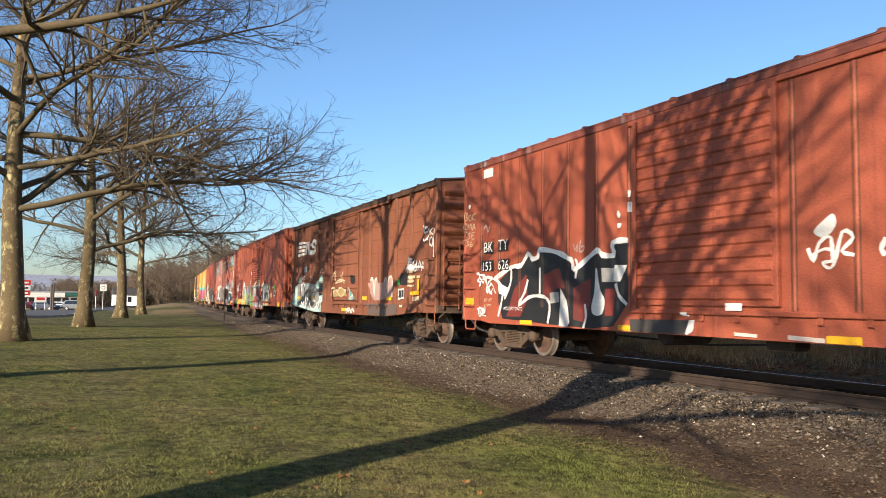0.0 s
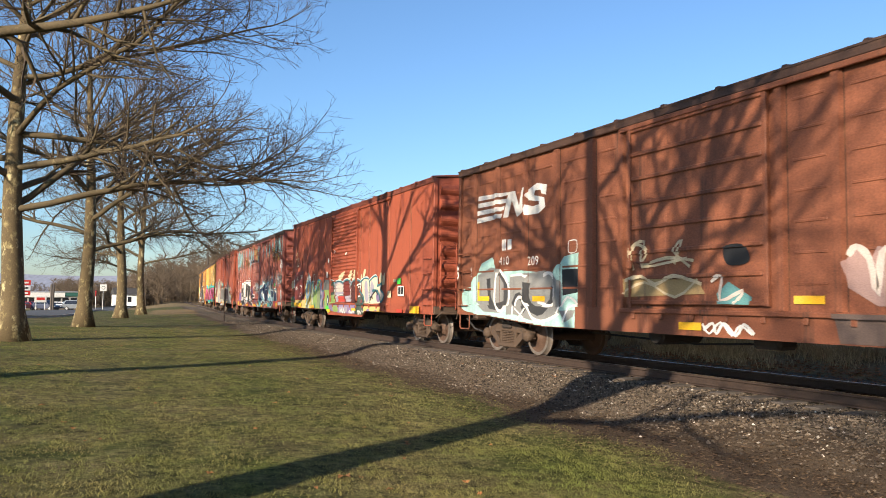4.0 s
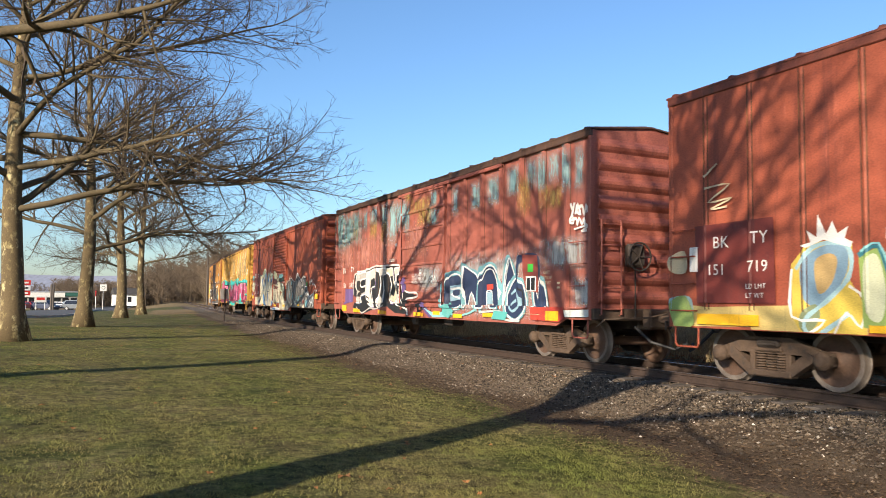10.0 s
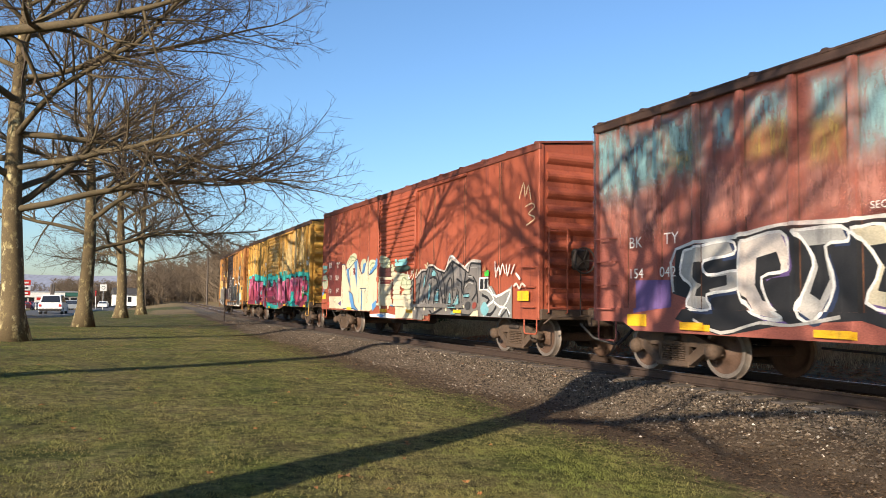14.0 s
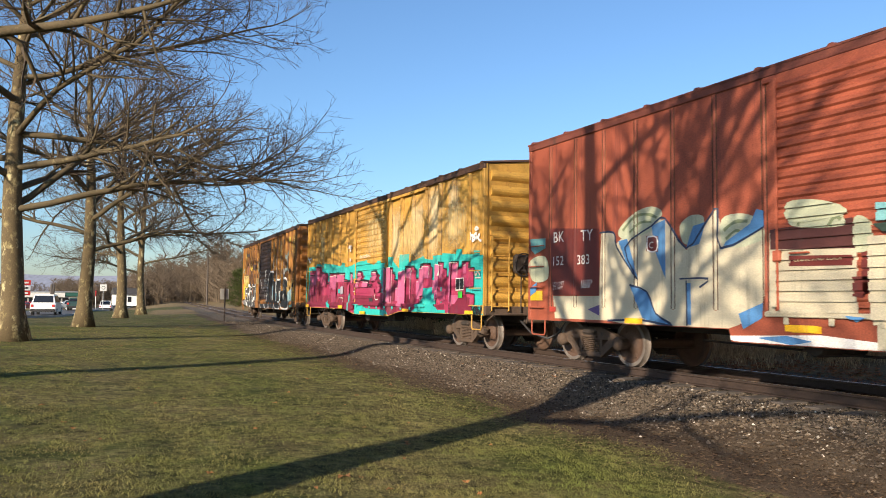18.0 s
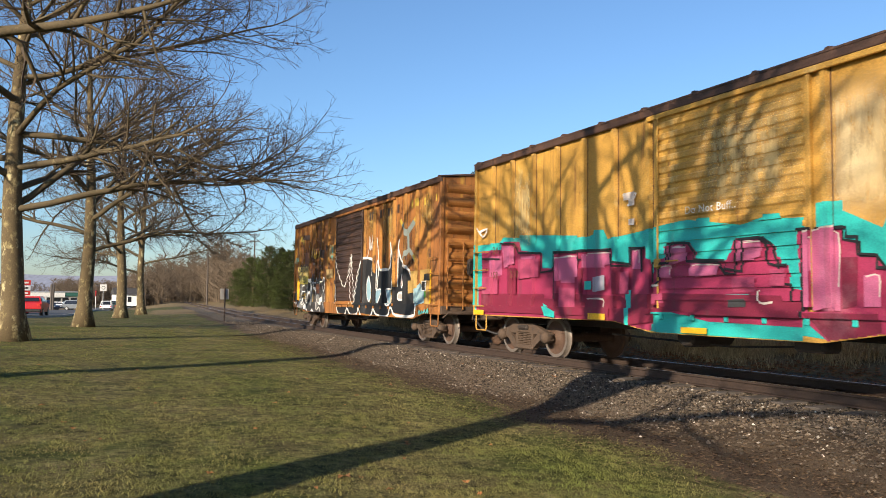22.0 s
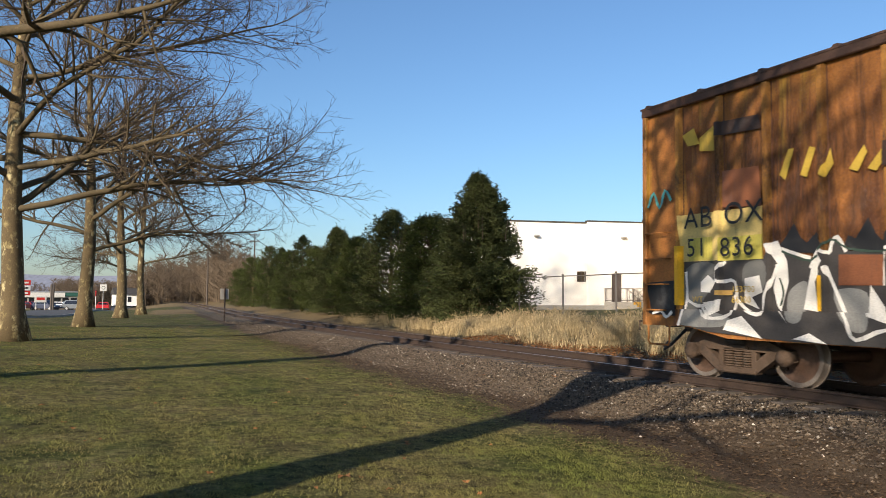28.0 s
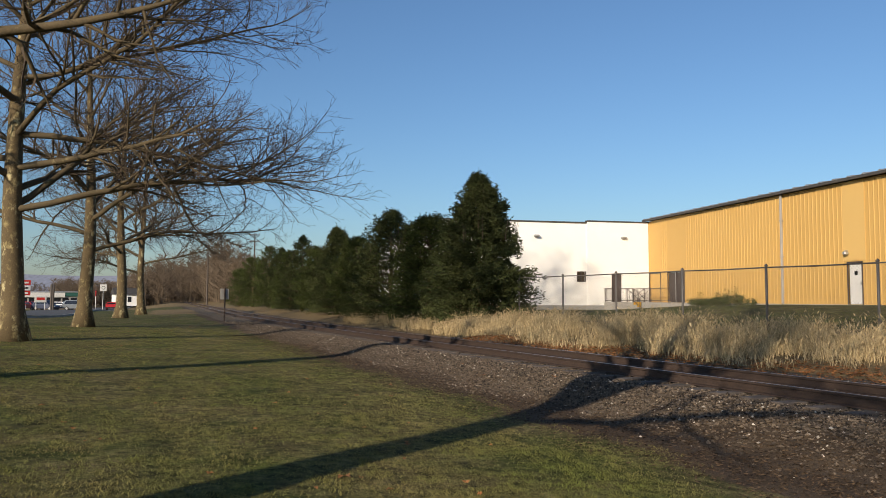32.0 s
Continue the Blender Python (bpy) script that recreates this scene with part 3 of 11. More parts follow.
def yellow_building():
    b = thing("yellow_warehouse", "long yellow metal-clad warehouse with a low dark roof edge", "building")
    base = frame_at(CORNER, ALONG, FLOOR_Z)
    L, H = 62.0, 6.1
    holes = [(0.15, 1.8, 0, 2.15), (2.9, 5.1, 0, 2.15), (20.45, 21.35, 0, 2.05)]
    w = Mesh()
    wall_with_holes(w, L, -1.2, H, 0.2, holes)
    part("wall", w, M["yellow_wall"], b, m=base)
    # ribs of the siding, proud of the sheet
    rib = Mesh()
    rib.add([(-0.05, 0, 0.0), (-0.022, -0.018, 0.0), (0.022, -0.018, 0.0), (0.05, 0, 0.0), (-0.05, 0, H), (-0.022, -0.018, H), (0.022, -0.018, H), (0.05, 0, H)], [(0, 1, 5, 4), (1, 2, 6, 5), (2, 3, 7, 6)])
    rib_mesh = rib.data("siding_rib", M["yellow_wall"])
    for k in range(1, 206):
        x = k * 0.3
        if any(h[0] - 0.08 < x < h[1] + 0.08 for h in holes):
            continue
        ob = new("siding_rib", rib_mesh)
        ob.parent = b
        ob.matrix_basis = base @ pose(x, 0, 0)
    r = Mesh()
    r.add([(-0.3, -0.35, H + 0.0), (L, -0.35, H + 0.0), (L, 14, H + 1.9), (-0.3, 14, H + 1.9), (-0.3, -0.35, H + 0.14), (L, -0.35, H + 0.14), (L, 14, H + 2.04), (-0.3, 14, H + 2.04)],
          [(0, 1, 2, 3), (4, 7, 6, 5), (0, 4, 5, 1), (1, 5, 6, 2), (2, 6, 7, 3), (3, 7, 4, 0)])
    part("roof", r, M["roof_dark"], b, m=base)
    seam = Mesh()
    for k in range(62):
        x = k * 1.0
        seam.add([(x - 0.14, -0.37, H + 0.13), (x + 0.14, -0.37, H + 0.13), (x, -0.37, H + 0.21), (x - 0.14, 13, H + 1.92), (x + 0.14, 13, H + 1.92), (x, 13, H + 2.0)], [(0, 1, 2), (0, 2, 5, 3), (1, 4, 5, 2)])
    part("roof_seams", seam, M["galv"], b, m=base)
    for x in (15.6, 45.0):
        g = Mesh()
        g.box(x - 0.06, x + 0.06, -0.17, -0.045, 0, H, 0.02)
        for z in (0.6, 2.6, 4.6):
            g.box(x - 0.09, x + 0.09, -0.19, -0.02, z, z + 0.06, 0.01)
        part("downpipe", g, M["concrete"], b, m=base)
    steel_door(b, 0.15, 1.8, 2.15, M["yellow_wall"], base)
    steel_door(b, 2.9, 3.99, 2.15, M["door_dark"], base)
    steel_door(b, 4.01, 5.1, 2.15, M["door_dark"], base)
    strip = Mesh()
    strip.box(3.97, 4.03, -0.04, 0.05, 0.03, 2.12, 0.01)
    part("door_strip", strip, M["galv"], b, m=base)
    steel_door(b, 20.45, 21.35, 2.05, M["door_white"], base, True)
    new_sheet = Mesh()
    new_sheet.box(20.2, 21.65, -0.03, -0.02, 2.16, H - 0.01)
    part("replaced_sheet", new_sheet, mat("newer_yellow_sheet", (0.66, 0.43, 0.15), 0.6, 0.0, (0.6, 0.38, 0.125), 0.5, 30, 0.05, (1, 1, 0.15)), b, "lighter replaced siding sheet", m=base)
    lamp = Mesh()
    lamp.box(20.38, 20.58, -0.28, -0.03, 2.45, 2.62, 0.04)
    lamp.tube([(20.48, -0.03, 2.66), (20.48, -0.2, 2.66), (20.48, -0.2, 2.58)], 0.02, 6)
    part("wall_lamp", lamp, M["galv"], b, m=base)
    foot = Mesh()
    foot.box(0.0, L, -0.05, -0.002, -1.2, 0.0)
    part("foundation_band", foot, M["concrete"], b, m=base)
    back = Mesh()
    back.box(0.21, L, 13.8, 14, -1.2, H + 1.8)
    back.box(L - 0.2, L, 0.21, 13.79, -1.2, H)
    part("far_wall", back, M["yellow_wall"], b, m=base)


def white_building():
    b = thing("white_warehouse", "plain white industrial building with a flat dark-edged roof", "building")
    # face runs from the corner away from the yellow wall's front
    base = frame_at(CORNER + OUT * 26.0, -OUT, FLOOR_Z)
    H = 5.85
    jog = 26.0 - 5.0
    w = Mesh()
    holes = [(26.0 - 3.05, 26.0 - 2.2, 0, 2.1), (26.0 - 6.2 + 0.0, 26.0 - 5.61, 1.55, 2.2)]
    part_a = Mesh()
    wall_with_holes(part_a, 25.99, -1.0, H, 0.25, [holes[0], (20.25, 20.85, 1.55, 2.2)], 8.5)
    part("wall", part_a, M["white_wall"], b, m=base)
    proud = Mesh()
    wall_with_holes(proud, 25.98, -0.24, H + 0.13, 0.056, [holes[0]], jog)
    proud.v = [(x, y - 0.06, z) for x, y, z in proud.v]
    part("wall_panel", proud, M["white_wall"], b, m=base)
    cap = Mesh()
    cap.box(8.5, jog, -0.08, 0.3, H, H + 0.1, 0.01)
    cap.box(jog, 25.99, -0.12, 0.3, H + 0.13, H + 0.23, 0.01)
    part("roof_edge", cap, M["roof_dark"], b, m=base)
    roof = Mesh()
    roof.box(8.5, 25.99, 0.31, 22, H - 0.3, H)
    part("roof", roof, M["roof_dark"], b, m=base)
    side = Mesh()
    side.box(8.5, 8.75, 0.26, 22, -1.0, H - 0.31)
    side.box(8.76, 25.9, 21.7, 22, -1.0, H - 0.31)
    part("side_wall", side, M["white_wall"], b, m=base)
    steel_door(b, *holes[0][:2], 2.1, M["door_dark"], base)
    win = Mesh()
    win.box(20.25, 20.85, 0.08, 0.1, 1.55, 2.2)
    pane = part("window", win, M["glass"], b, m=base)
    wf = Mesh()
    wf.box(20.19, 20.25, -0.03, 0.08, 1.5, 2.25)
    wf.box(20.85, 20.91, -0.03, 0.08, 1.5, 2.25)
    wf.box(20.53, 20.57, -0.01, 0.08, 1.55, 2.2)
    wf.box(20.19, 20.91, -0.03, 0.08, 2.2, 2.26)
    wf.box(20.19, 20.91, -0.03, 0.08, 1.49, 1.55)
    part("window_frame", wf, M["door_dark"], pane)
    for x in (17.0, 23.9):
        lm = Mesh()
        lm.box(x - 0.2, x + 0.2, -0.32, -0.07, 4.75, 4.9, 0.04)
        part("wall_lamp", lm, M["galv"], b, m=base)
    dark = Mesh()
    dark.box(8.5, 25.9, -0.05, -0.004, -1.0, -0.25)
    part("foundation_band", dark, M["concrete"], b, m=base)
    return base


yellow_building()
white_base = white_building()


def dock_stairs(base):
    s = thing("dock_stairs", "grey steel and concrete stairs with railings up to the dock door", "stairs")
    for x0, x1 in ((22.3, 23.95), (25.35, 25.9)):
        lan = Mesh()
        lan.box(x0, x1, -1.6, -0.13, -0.9, 0.0, 0.02)
        part("landing", lan, M["concrete"], s, m=base)
    for k in range(4):
        for x in (23.96 + k * 0.22, 25.12 - k * 0.22):
            st = Mesh()
            st.box(x, x + 0.22, -1.6, -0.4, -1.2, -0.175 * (k + 1))
            part("step", st, M["concrete"], s, m=base)

    def rail_line(pts, parent, m, gap=0.14):
        r = Mesh()
        for dz in (0.12, 1.0):
            r.tube([(x, y, z + dz) for x, y, z in pts], 0.025, 6)
        for (ax, ay, az), (bx, by, bz) in zip(pts[:-1], pts[1:]):
            n = max(1, round(math.hypot(bx - ax, by - ay) / gap))
            for q in range(n + 1):
                t = q / n
                x, y, z = ax + (bx - ax) * t, ay + (by - ay) * t, az + (bz - az) * t
                r.tube([(x, y, z), (x, y, z + 1.0)], 0.03 if q in (0, n) else 0.01, 5)
        part("railing", r, M["door_dark"], parent, m=m)

    for y in (-1.56, -0.5):
        rail_line([(24.8, y, -0.7), (23.95, y, 0.0)], s, base, 0.4)
        rail_line([(24.45, y, -0.7), (25.35, y, 0.0)], s, base, 0.4)
    rail_line([(22.34, -0.2, 0.0), (22.34, -1.56, 0.0), (23.9, -1.56, 0.0)], s, base)
    # walkway along the yellow wall
    yb = frame_at(CORNER, ALONG, FLOOR_Z)
    d = thing("door_walkway", "concrete walkway with dark railings before the double door", "walkway")
    q = Mesh()
    q.box(0.1, 5.6, -1.3, -0.06, -1.0, 0.0, 0.02)
    part("slab", q, M["concrete"], d, m=yb)
    q = Mesh()
    q.box(0.12, 1.3, -1.36, -1.31, -0.5, 0.02, 0.01)
    part("kick_plate", q, M["yellow"], d, "yellow painted kick plate", m=yb)
    rail_line([(0.2, -1.25, 0.0), (5.5, -1.25, 0.0)], d, yb)
    sh = thing("bramble_bush", "low dark green bush growing against the yellow wall", "bush", m=yb)
    rng = np.random.default_rng(5)
    tw, lv = Mesh(), Mesh()
    for k in range(90):
        x = rng.uniform(7.6, 13.4)
        top = (0.25 + 0.5 * math.exp(-((x - 11.6) / 1.3) ** 2) + 0.15 * rng.random()) * rng.uniform(0.4, 0.75)
        y = rng.uniform(-1.2, -0.2)
        e = Vector((x + rng.normal(0, 0.2), y + rng.normal(0, 0.15), top + (0.5 if k % 23 == 0 else 0)))
        tw.tube([(x, y, -0.3), e], [0.015, 0.005], 4, False)
        for j in range(60):
            p = Vector((x, y, -0.2)).lerp(e, rng.random() ** 0.7) + Vector((rng.normal(0, 0.12), rng.normal(0, 0.1), rng.normal(0, 0.06)))
            d1 = Vector((rng.normal(), rng.normal(), rng.normal())).normalized() * rng.uniform(0.03, 0.06)
            d2 = d1.orthogonal().normalized() * 0.025
            lv.add([p - d1, p + d2, p + d1, p - d2], [(0, 1, 2, 3)])
    part("stems", tw, M["twig"], sh)
    part("leaves", lv.raw("leaves", M["needle"]), None, sh, kind="stuff")
    k = thing("white_sacks", "pale sacks and scrap piled beside the wall", "sacks")
    for j in range(5):
        q = Mesh()
        q.box(17 + j * 0.8, 17.7 + j * 0.8, -2.1, -1.5, -1.15, -0.85 + 0.12 * (j % 3), 0.12)
        part("sack", q, M["white"], k, m=base)


dock_stairs(white_base)


# ---- evergreens along the far side of the line


def conifer(seed, h, w, material, dense=1.0, cone=0.75):
    """Trunk and a ragged crown of many small needle sprays set on drooping branches."""
    rng = np.random.default_rng(seed)
    tr, cr, br = Mesh(), Mesh(), Mesh()
    tr.tube([(0, 0, -0.2), (0.02, 0, h * 0.5), (0, 0.02, h * 0.97)], [0.02 * h + 0.04, 0.012 * h + 0.02, 0.01], 7)
    nb = int(170 * dense)
    for k in range(nb):
        t = (k + rng.random()) / nb
        z = h * (0.03 + 0.95 * t ** 0.9)
        prof = (1 - t) ** cone * (0.94 + 0.06 * math.sin(t * 11 + seed)) * (0.82 + 0.18 * smooth(0, 0.3, t)) + 0.03
        reach = w * 0.5 * prof * (rng.uniform(0.6, 1.1) + (0.16 if rng.random() < 0.12 else 0))
        a = rng.uniform(0, 6.28)
        rise = (0.08 + 0.45 * smooth(0.3, 1.0, t)) * reach
        dx, dy = math.cos(a), math.sin(a)
        br.tube([(0, 0, z), (dx * reach * 0.6, dy * reach * 0.6, z + rise * 0.4), (dx * reach, dy * reach, z + rise)], [0.02, 0.012, 0.004], 4, False)
        ns = max(10, int(135 * dense * (reach / (w * 0.5) + 0.25)))
        for j in range(ns):
            q = 0.2 + 0.8 * rng.random() ** 0.6
            side = min(max(rng.normal(0, 1), -1.7), 1.7) * (0.13 * w * (0.35 + q * (1 - q * 0.6)) * (0.35 + 0.65 * (1 - t)))
            px = dx * reach * q - dy * side
            py = dy * reach * q + dx * side
            pz = z + rise * q * q + rng.normal(0, 0.10) - abs(side) * 0.25
            ln = rng.uniform(0.07, 0.17) * (0.6 + 0.1 * h / 2)
            d = Vector((dx + rng.normal(0, 0.6), dy + rng.normal(0, 0.6), rng.normal(0.15, 0.55))).normalized()
            e = d.orthogonal().normalized()
            e.rotate(Matrix.Rotation(rng.uniform(0, 6.28), 3, d))
            p = Vector((px, py, max(pz, 0.05)))
            wd = ln * 0.2
            cr.add([p - d * ln * 0.4, p + e * wd, p + d * ln, p - e * wd], [(0, 1, 2), (0, 2, 3)])
            e2 = d.cross(e)
            cr.add([p - d * ln * 0.3, p + e2 * wd, p + d * ln * 0.9, p - e2 * wd], [(0, 1, 2), (0, 2, 3)])
    # leader shoots
    for k in range(30):
        a, r = rng.uniform(0, 6.28), rng.uniform(0, 0.3 * w)
        zb = h * (0.92 - r / w * 1.35)
        br.tube([(r * math.cos(a), r * math.sin(a), zb), (r * math.cos(a) * 1.1, r * math.sin(a) * 1.1, zb + h * rng.uniform(0.07, 0.13))], [0.02, 0.004], 4, False)
        for j in range(26):
            q = rng.random()
            p = Vector((r * math.cos(a), r * math.sin(a), zb + h * 0.11 * q))
            d = Vector((rng.normal(), rng.normal(), 0.8)).normalized()
            e = d.orthogonal().normalized()
            ln = 0.17 * (1.1 - q)
            cr.add([p, p + d * ln + e * 0.03, p + d * ln * 1.4, p + d * ln - e * 0.03], [(0, 1, 2, 3)])
    return tr, br, cr


def evergreen_row():
    # x, along, height, width, kind
    rows = [(15.4, 28.2, 6.4, 6.0, 0), (15.6, 33.6, 5.1, 5.4, 1), (15.8, 39.0, 6.0, 6.9, 0), (16.1, 45.5, 4.9, 4.6, 1), (16.4, 50.5, 6.0, 5.2, 0), (16.9, 56.5, 5.0, 4.8, 1), (17.3, 62.5, 6.35, 5.2, 0), (18.0, 69.0, 5.4, 5.0, 1),
            (18.6, 75.0, 6.1, 4.6, 0), (19.6, 84.5, 6.8, 5.4, 1), (20.2, 95.5, 6.2, 5.6, 1), (20.8, 107.0, 5.2, 5.4, 1)]
    for k, (u, y, h, w, kind) in enumerate(rows):
        x = u
        ob = thing("spruce" if kind == 0 else "cedar", "dark green conical spruce with dense drooping branches" if kind == 0 else "bushy yellowish-green cedar in the evergreen screen", "evergreen tree",
                   "evergreens beside the line", pose(x, y, height(x, y), 0, 0, k * 40))
        tr, br, cr = conifer(50 + k, h, w, None, 1.9 if k == 0 else (1.25 if k < 5 else 0.9), (0.84 if k == 0 else 0.74) if kind == 0 else 0.5)
        part("trunk", tr, M["bark"], ob, smooth=True)
        part("inner_crown", br.raw("inner_crown", M["twig"]), None, ob)
        part("crown", cr.raw("crown", M["needle" if kind == 0 else "needle2"]), None, ob)


evergreen_row()


# ---- bare plane trees


def plane_tree(seed, h=15.0, trunk_r=0.34, fork=3.1, spread=9.0, low=13.0, nl=18, stems=(), lows=(), steep=None, fine=1.0):
    """Trunk, limbs one by one, a crown of twigs, and a few dead leaves with seed balls. stems: (dx, dy, z) heads of further leaders that part from the trunk; lows: (bearing, z, rise, length) of single low limbs; steep: the bearings between which limbs rise more."""
    rng = np.random.default_rng(seed)
    tr, tw, lf = Mesh(), Mesh(), Mesh()
    limbs = []
    top = h * 0.86
    pts, rad = [], []
    for k in range(15):
        t = k / 14
        pts.append(Vector((0.16 * math.sin(t * 5 + seed) * min(t * 4, 1), 0.16 * math.sin(t * 4.3 + seed * 2) * min(t * 4, 1), -0.15 + t * top)))
        flare = 0.75 * math.exp(-t * top / 0.28)
        rad.append(trunk_r * (1 + flare) * (1 - 0.92 * t ** 1.15) + 0.012)
    tr.tube(pts, rad, 16)
    leaders = [(pts, rad)]
    for dx, dy, z in stems:
        i = next(q for q in range(14) if pts[q + 1].z >= fork)
        p0 = pts[i].lerp(pts[i + 1], (fork - pts[i].z) / (pts[i + 1].z - pts[i].z))
        # parts from the trunk at a wide angle, then turns up
        sp = [Vector((p0.x + (dx - p0.x) * (k / 8) ** 0.62 + 0.1 * math.sin(k * 1.7) * (k > 0), p0.y + (dy - p0.y) * (k / 8) ** 0.62 + 0.1 * math.cos(k * 1.3) * (k > 0), p0.z + (z - p0.z) * k / 8)) for k in range(9)]
        sr = [rad[i] * 0.8 * (1 - 0.9 * k / 8) + 0.012 for k in range(9)]
        tr.tube(sp, sr, 12)
        leaders.append((sp, sr))

    def grow(p, d, length, r, level):
        seg = max(5, int(length / (0.6 if level < 2 else 0.28))) if level < 3 else 3
        path, rr = [p.copy()], [r]
        q, dd = p.copy(), d.copy()
        for s in range(seg):
            wob = (0.10, 0.17, 0.20, 0.25)[level]
            lift = (0.0 if s < seg * 0.55 else 0.02) if level == 0 else 0.025
            dd = (dd + Vector((rng.normal(0, wob), rng.normal(0, wob), rng.normal(lift, wob * 0.8)))).normalized()
            if q.z < 2.6 and dd.z < 0.1:
                dd = Vector((dd.x, dd.y, 0.25)).normalized()
            q = q + dd * (length / seg)
            path.append(q.copy())
            rr.append(max(r * (1 - 0.88 * ((s + 1) / seg) ** (1.35 if level < 2 else 1.0)), (0.013, 0.0085, 0.0056, 0.0044)[level]))
        (limbs[-1] if level < 2 else tw).tube(path, rr, (7, 5, 3, 3)[level], False)
        if level >= 3:
            if rng.random() < 0.016 * fine:
                leaf(path[-1])
            return
        n = max(2, int(length * (2.5, 4.2, 6.2 * fine)[level]))
        for k in range(n):
            t = (0.2 if level == 0 else 0.12) + (0.79 if level == 0 else 0.86) * (k + rng.random()) / n
            f = t * seg
            i = min(int(f), seg - 1)
            b = path[i].lerp(path[i + 1], f - i)
            ax = (path[i + 1] - path[i]).normalized()
            sd = ax.orthogonal().normalized()
            sd.rotate(Matrix.Rotation(k * 2.4 + rng.uniform(-0.6, 0.6), 3, ax))
            sd.z = sd.z * 0.8 + 0.12
            ang = rng.uniform(0.5, 1.05)
            nd = (ax * math.cos(ang) + sd.normalized() * math.sin(ang)).normalized()
            if level == 0:
                ln = length * (0.12 + 0.19 * math.sin(math.pi * min(t * 1.1, 1))) * rng.uniform(0.7, 1.4)
            elif level == 1:
                ln = max(0.4, length * (0.42 * (1 - t) + 0.2) * rng.uniform(0.6, 1.25))
            else:
                ln = rng.uniform(0.16, 0.5)
            grow(b, nd, ln, max(rr[i] * 0.54, 0.006), level + 1)

    def leaf(p):
        s = rng.uniform(0.03, 0.05)
        if rng.random() < 0.18:
            lf.add([p, p + Vector((s, 0, -s)), p + Vector((0.2 * s, 0.3 * s, -2 * s)), p + Vector((-s, 0.2 * s, -s))], [(0, 1, 2, 3)])
        else:
            c = p + Vector((0, 0, -0.08))
            lf.add([c + Vector(v) * 0.026 for v in ((1, 0, 0), (-1, 0, 0), (0, 1, 0), (0, -1, 0), (0, 0, 1), (0, 0, -1))], [(0, 2, 4), (2, 1, 4), (1, 3, 4), (3, 0, 4), (2, 0, 5), (1, 2, 5), (3, 1, 5), (0, 3, 5)])

    for j, (lp, lr) in enumerate(leaders):
        m = nl if not stems else nl // 2
        z0 = max(fork, lp[0].z + 0.6)
        for k in range(m):
            t = k / (m - 1)
            z = z0 + (min(h * 0.84, lp[-1].z - 0.2) - z0) * t ** 0.9
            i = next((q for q in range(len(lp) - 1) if lp[q + 1].z >= z), len(lp) - 2)
            f = (z - lp[i].z) / max(lp[i + 1].z - lp[i].z, 1e-3)
            base = lp[i].lerp(lp[i + 1], min(max(f, 0), 1))
            a = k * 2.4 + seed + j * 1.3 + rng.uniform(-0.4, 0.4)
            el = radians(low + (62 - low) * t ** 1.3 + rng.uniform(-7, 7))
            if steep and (math.degrees(a) - steep[0]) % 360 < steep[1] - steep[0]:
                el += radians(20)
            ln = spread * (1 - 0.52 * t) * rng.uniform(0.8, 1.1)
            r = lr[i] * rng.uniform(0.34, 0.5)
            limbs.append(Mesh())
            grow(base, Vector((math.cos(a) * math.cos(el), math.sin(a) * math.cos(el), math.sin(el))), ln, max(r, 0.03), 0)
    for bearing, z, rise, ln in lows:
        i = next(q for q in range(14) if pts[q + 1].z >= z)
        a, el = radians(bearing), radians(rise)
        limbs.append(Mesh())
        grow(pts[i].lerp(pts[i + 1], (z - pts[i].z) / (pts[i + 1].z - pts[i].z)), Vector((math.cos(a) * math.cos(el), math.sin(a) * math.cos(el), math.sin(el))), ln, min(rad[i] * 0.42, 0.11), 0)
    return tr, limbs, tw, lf


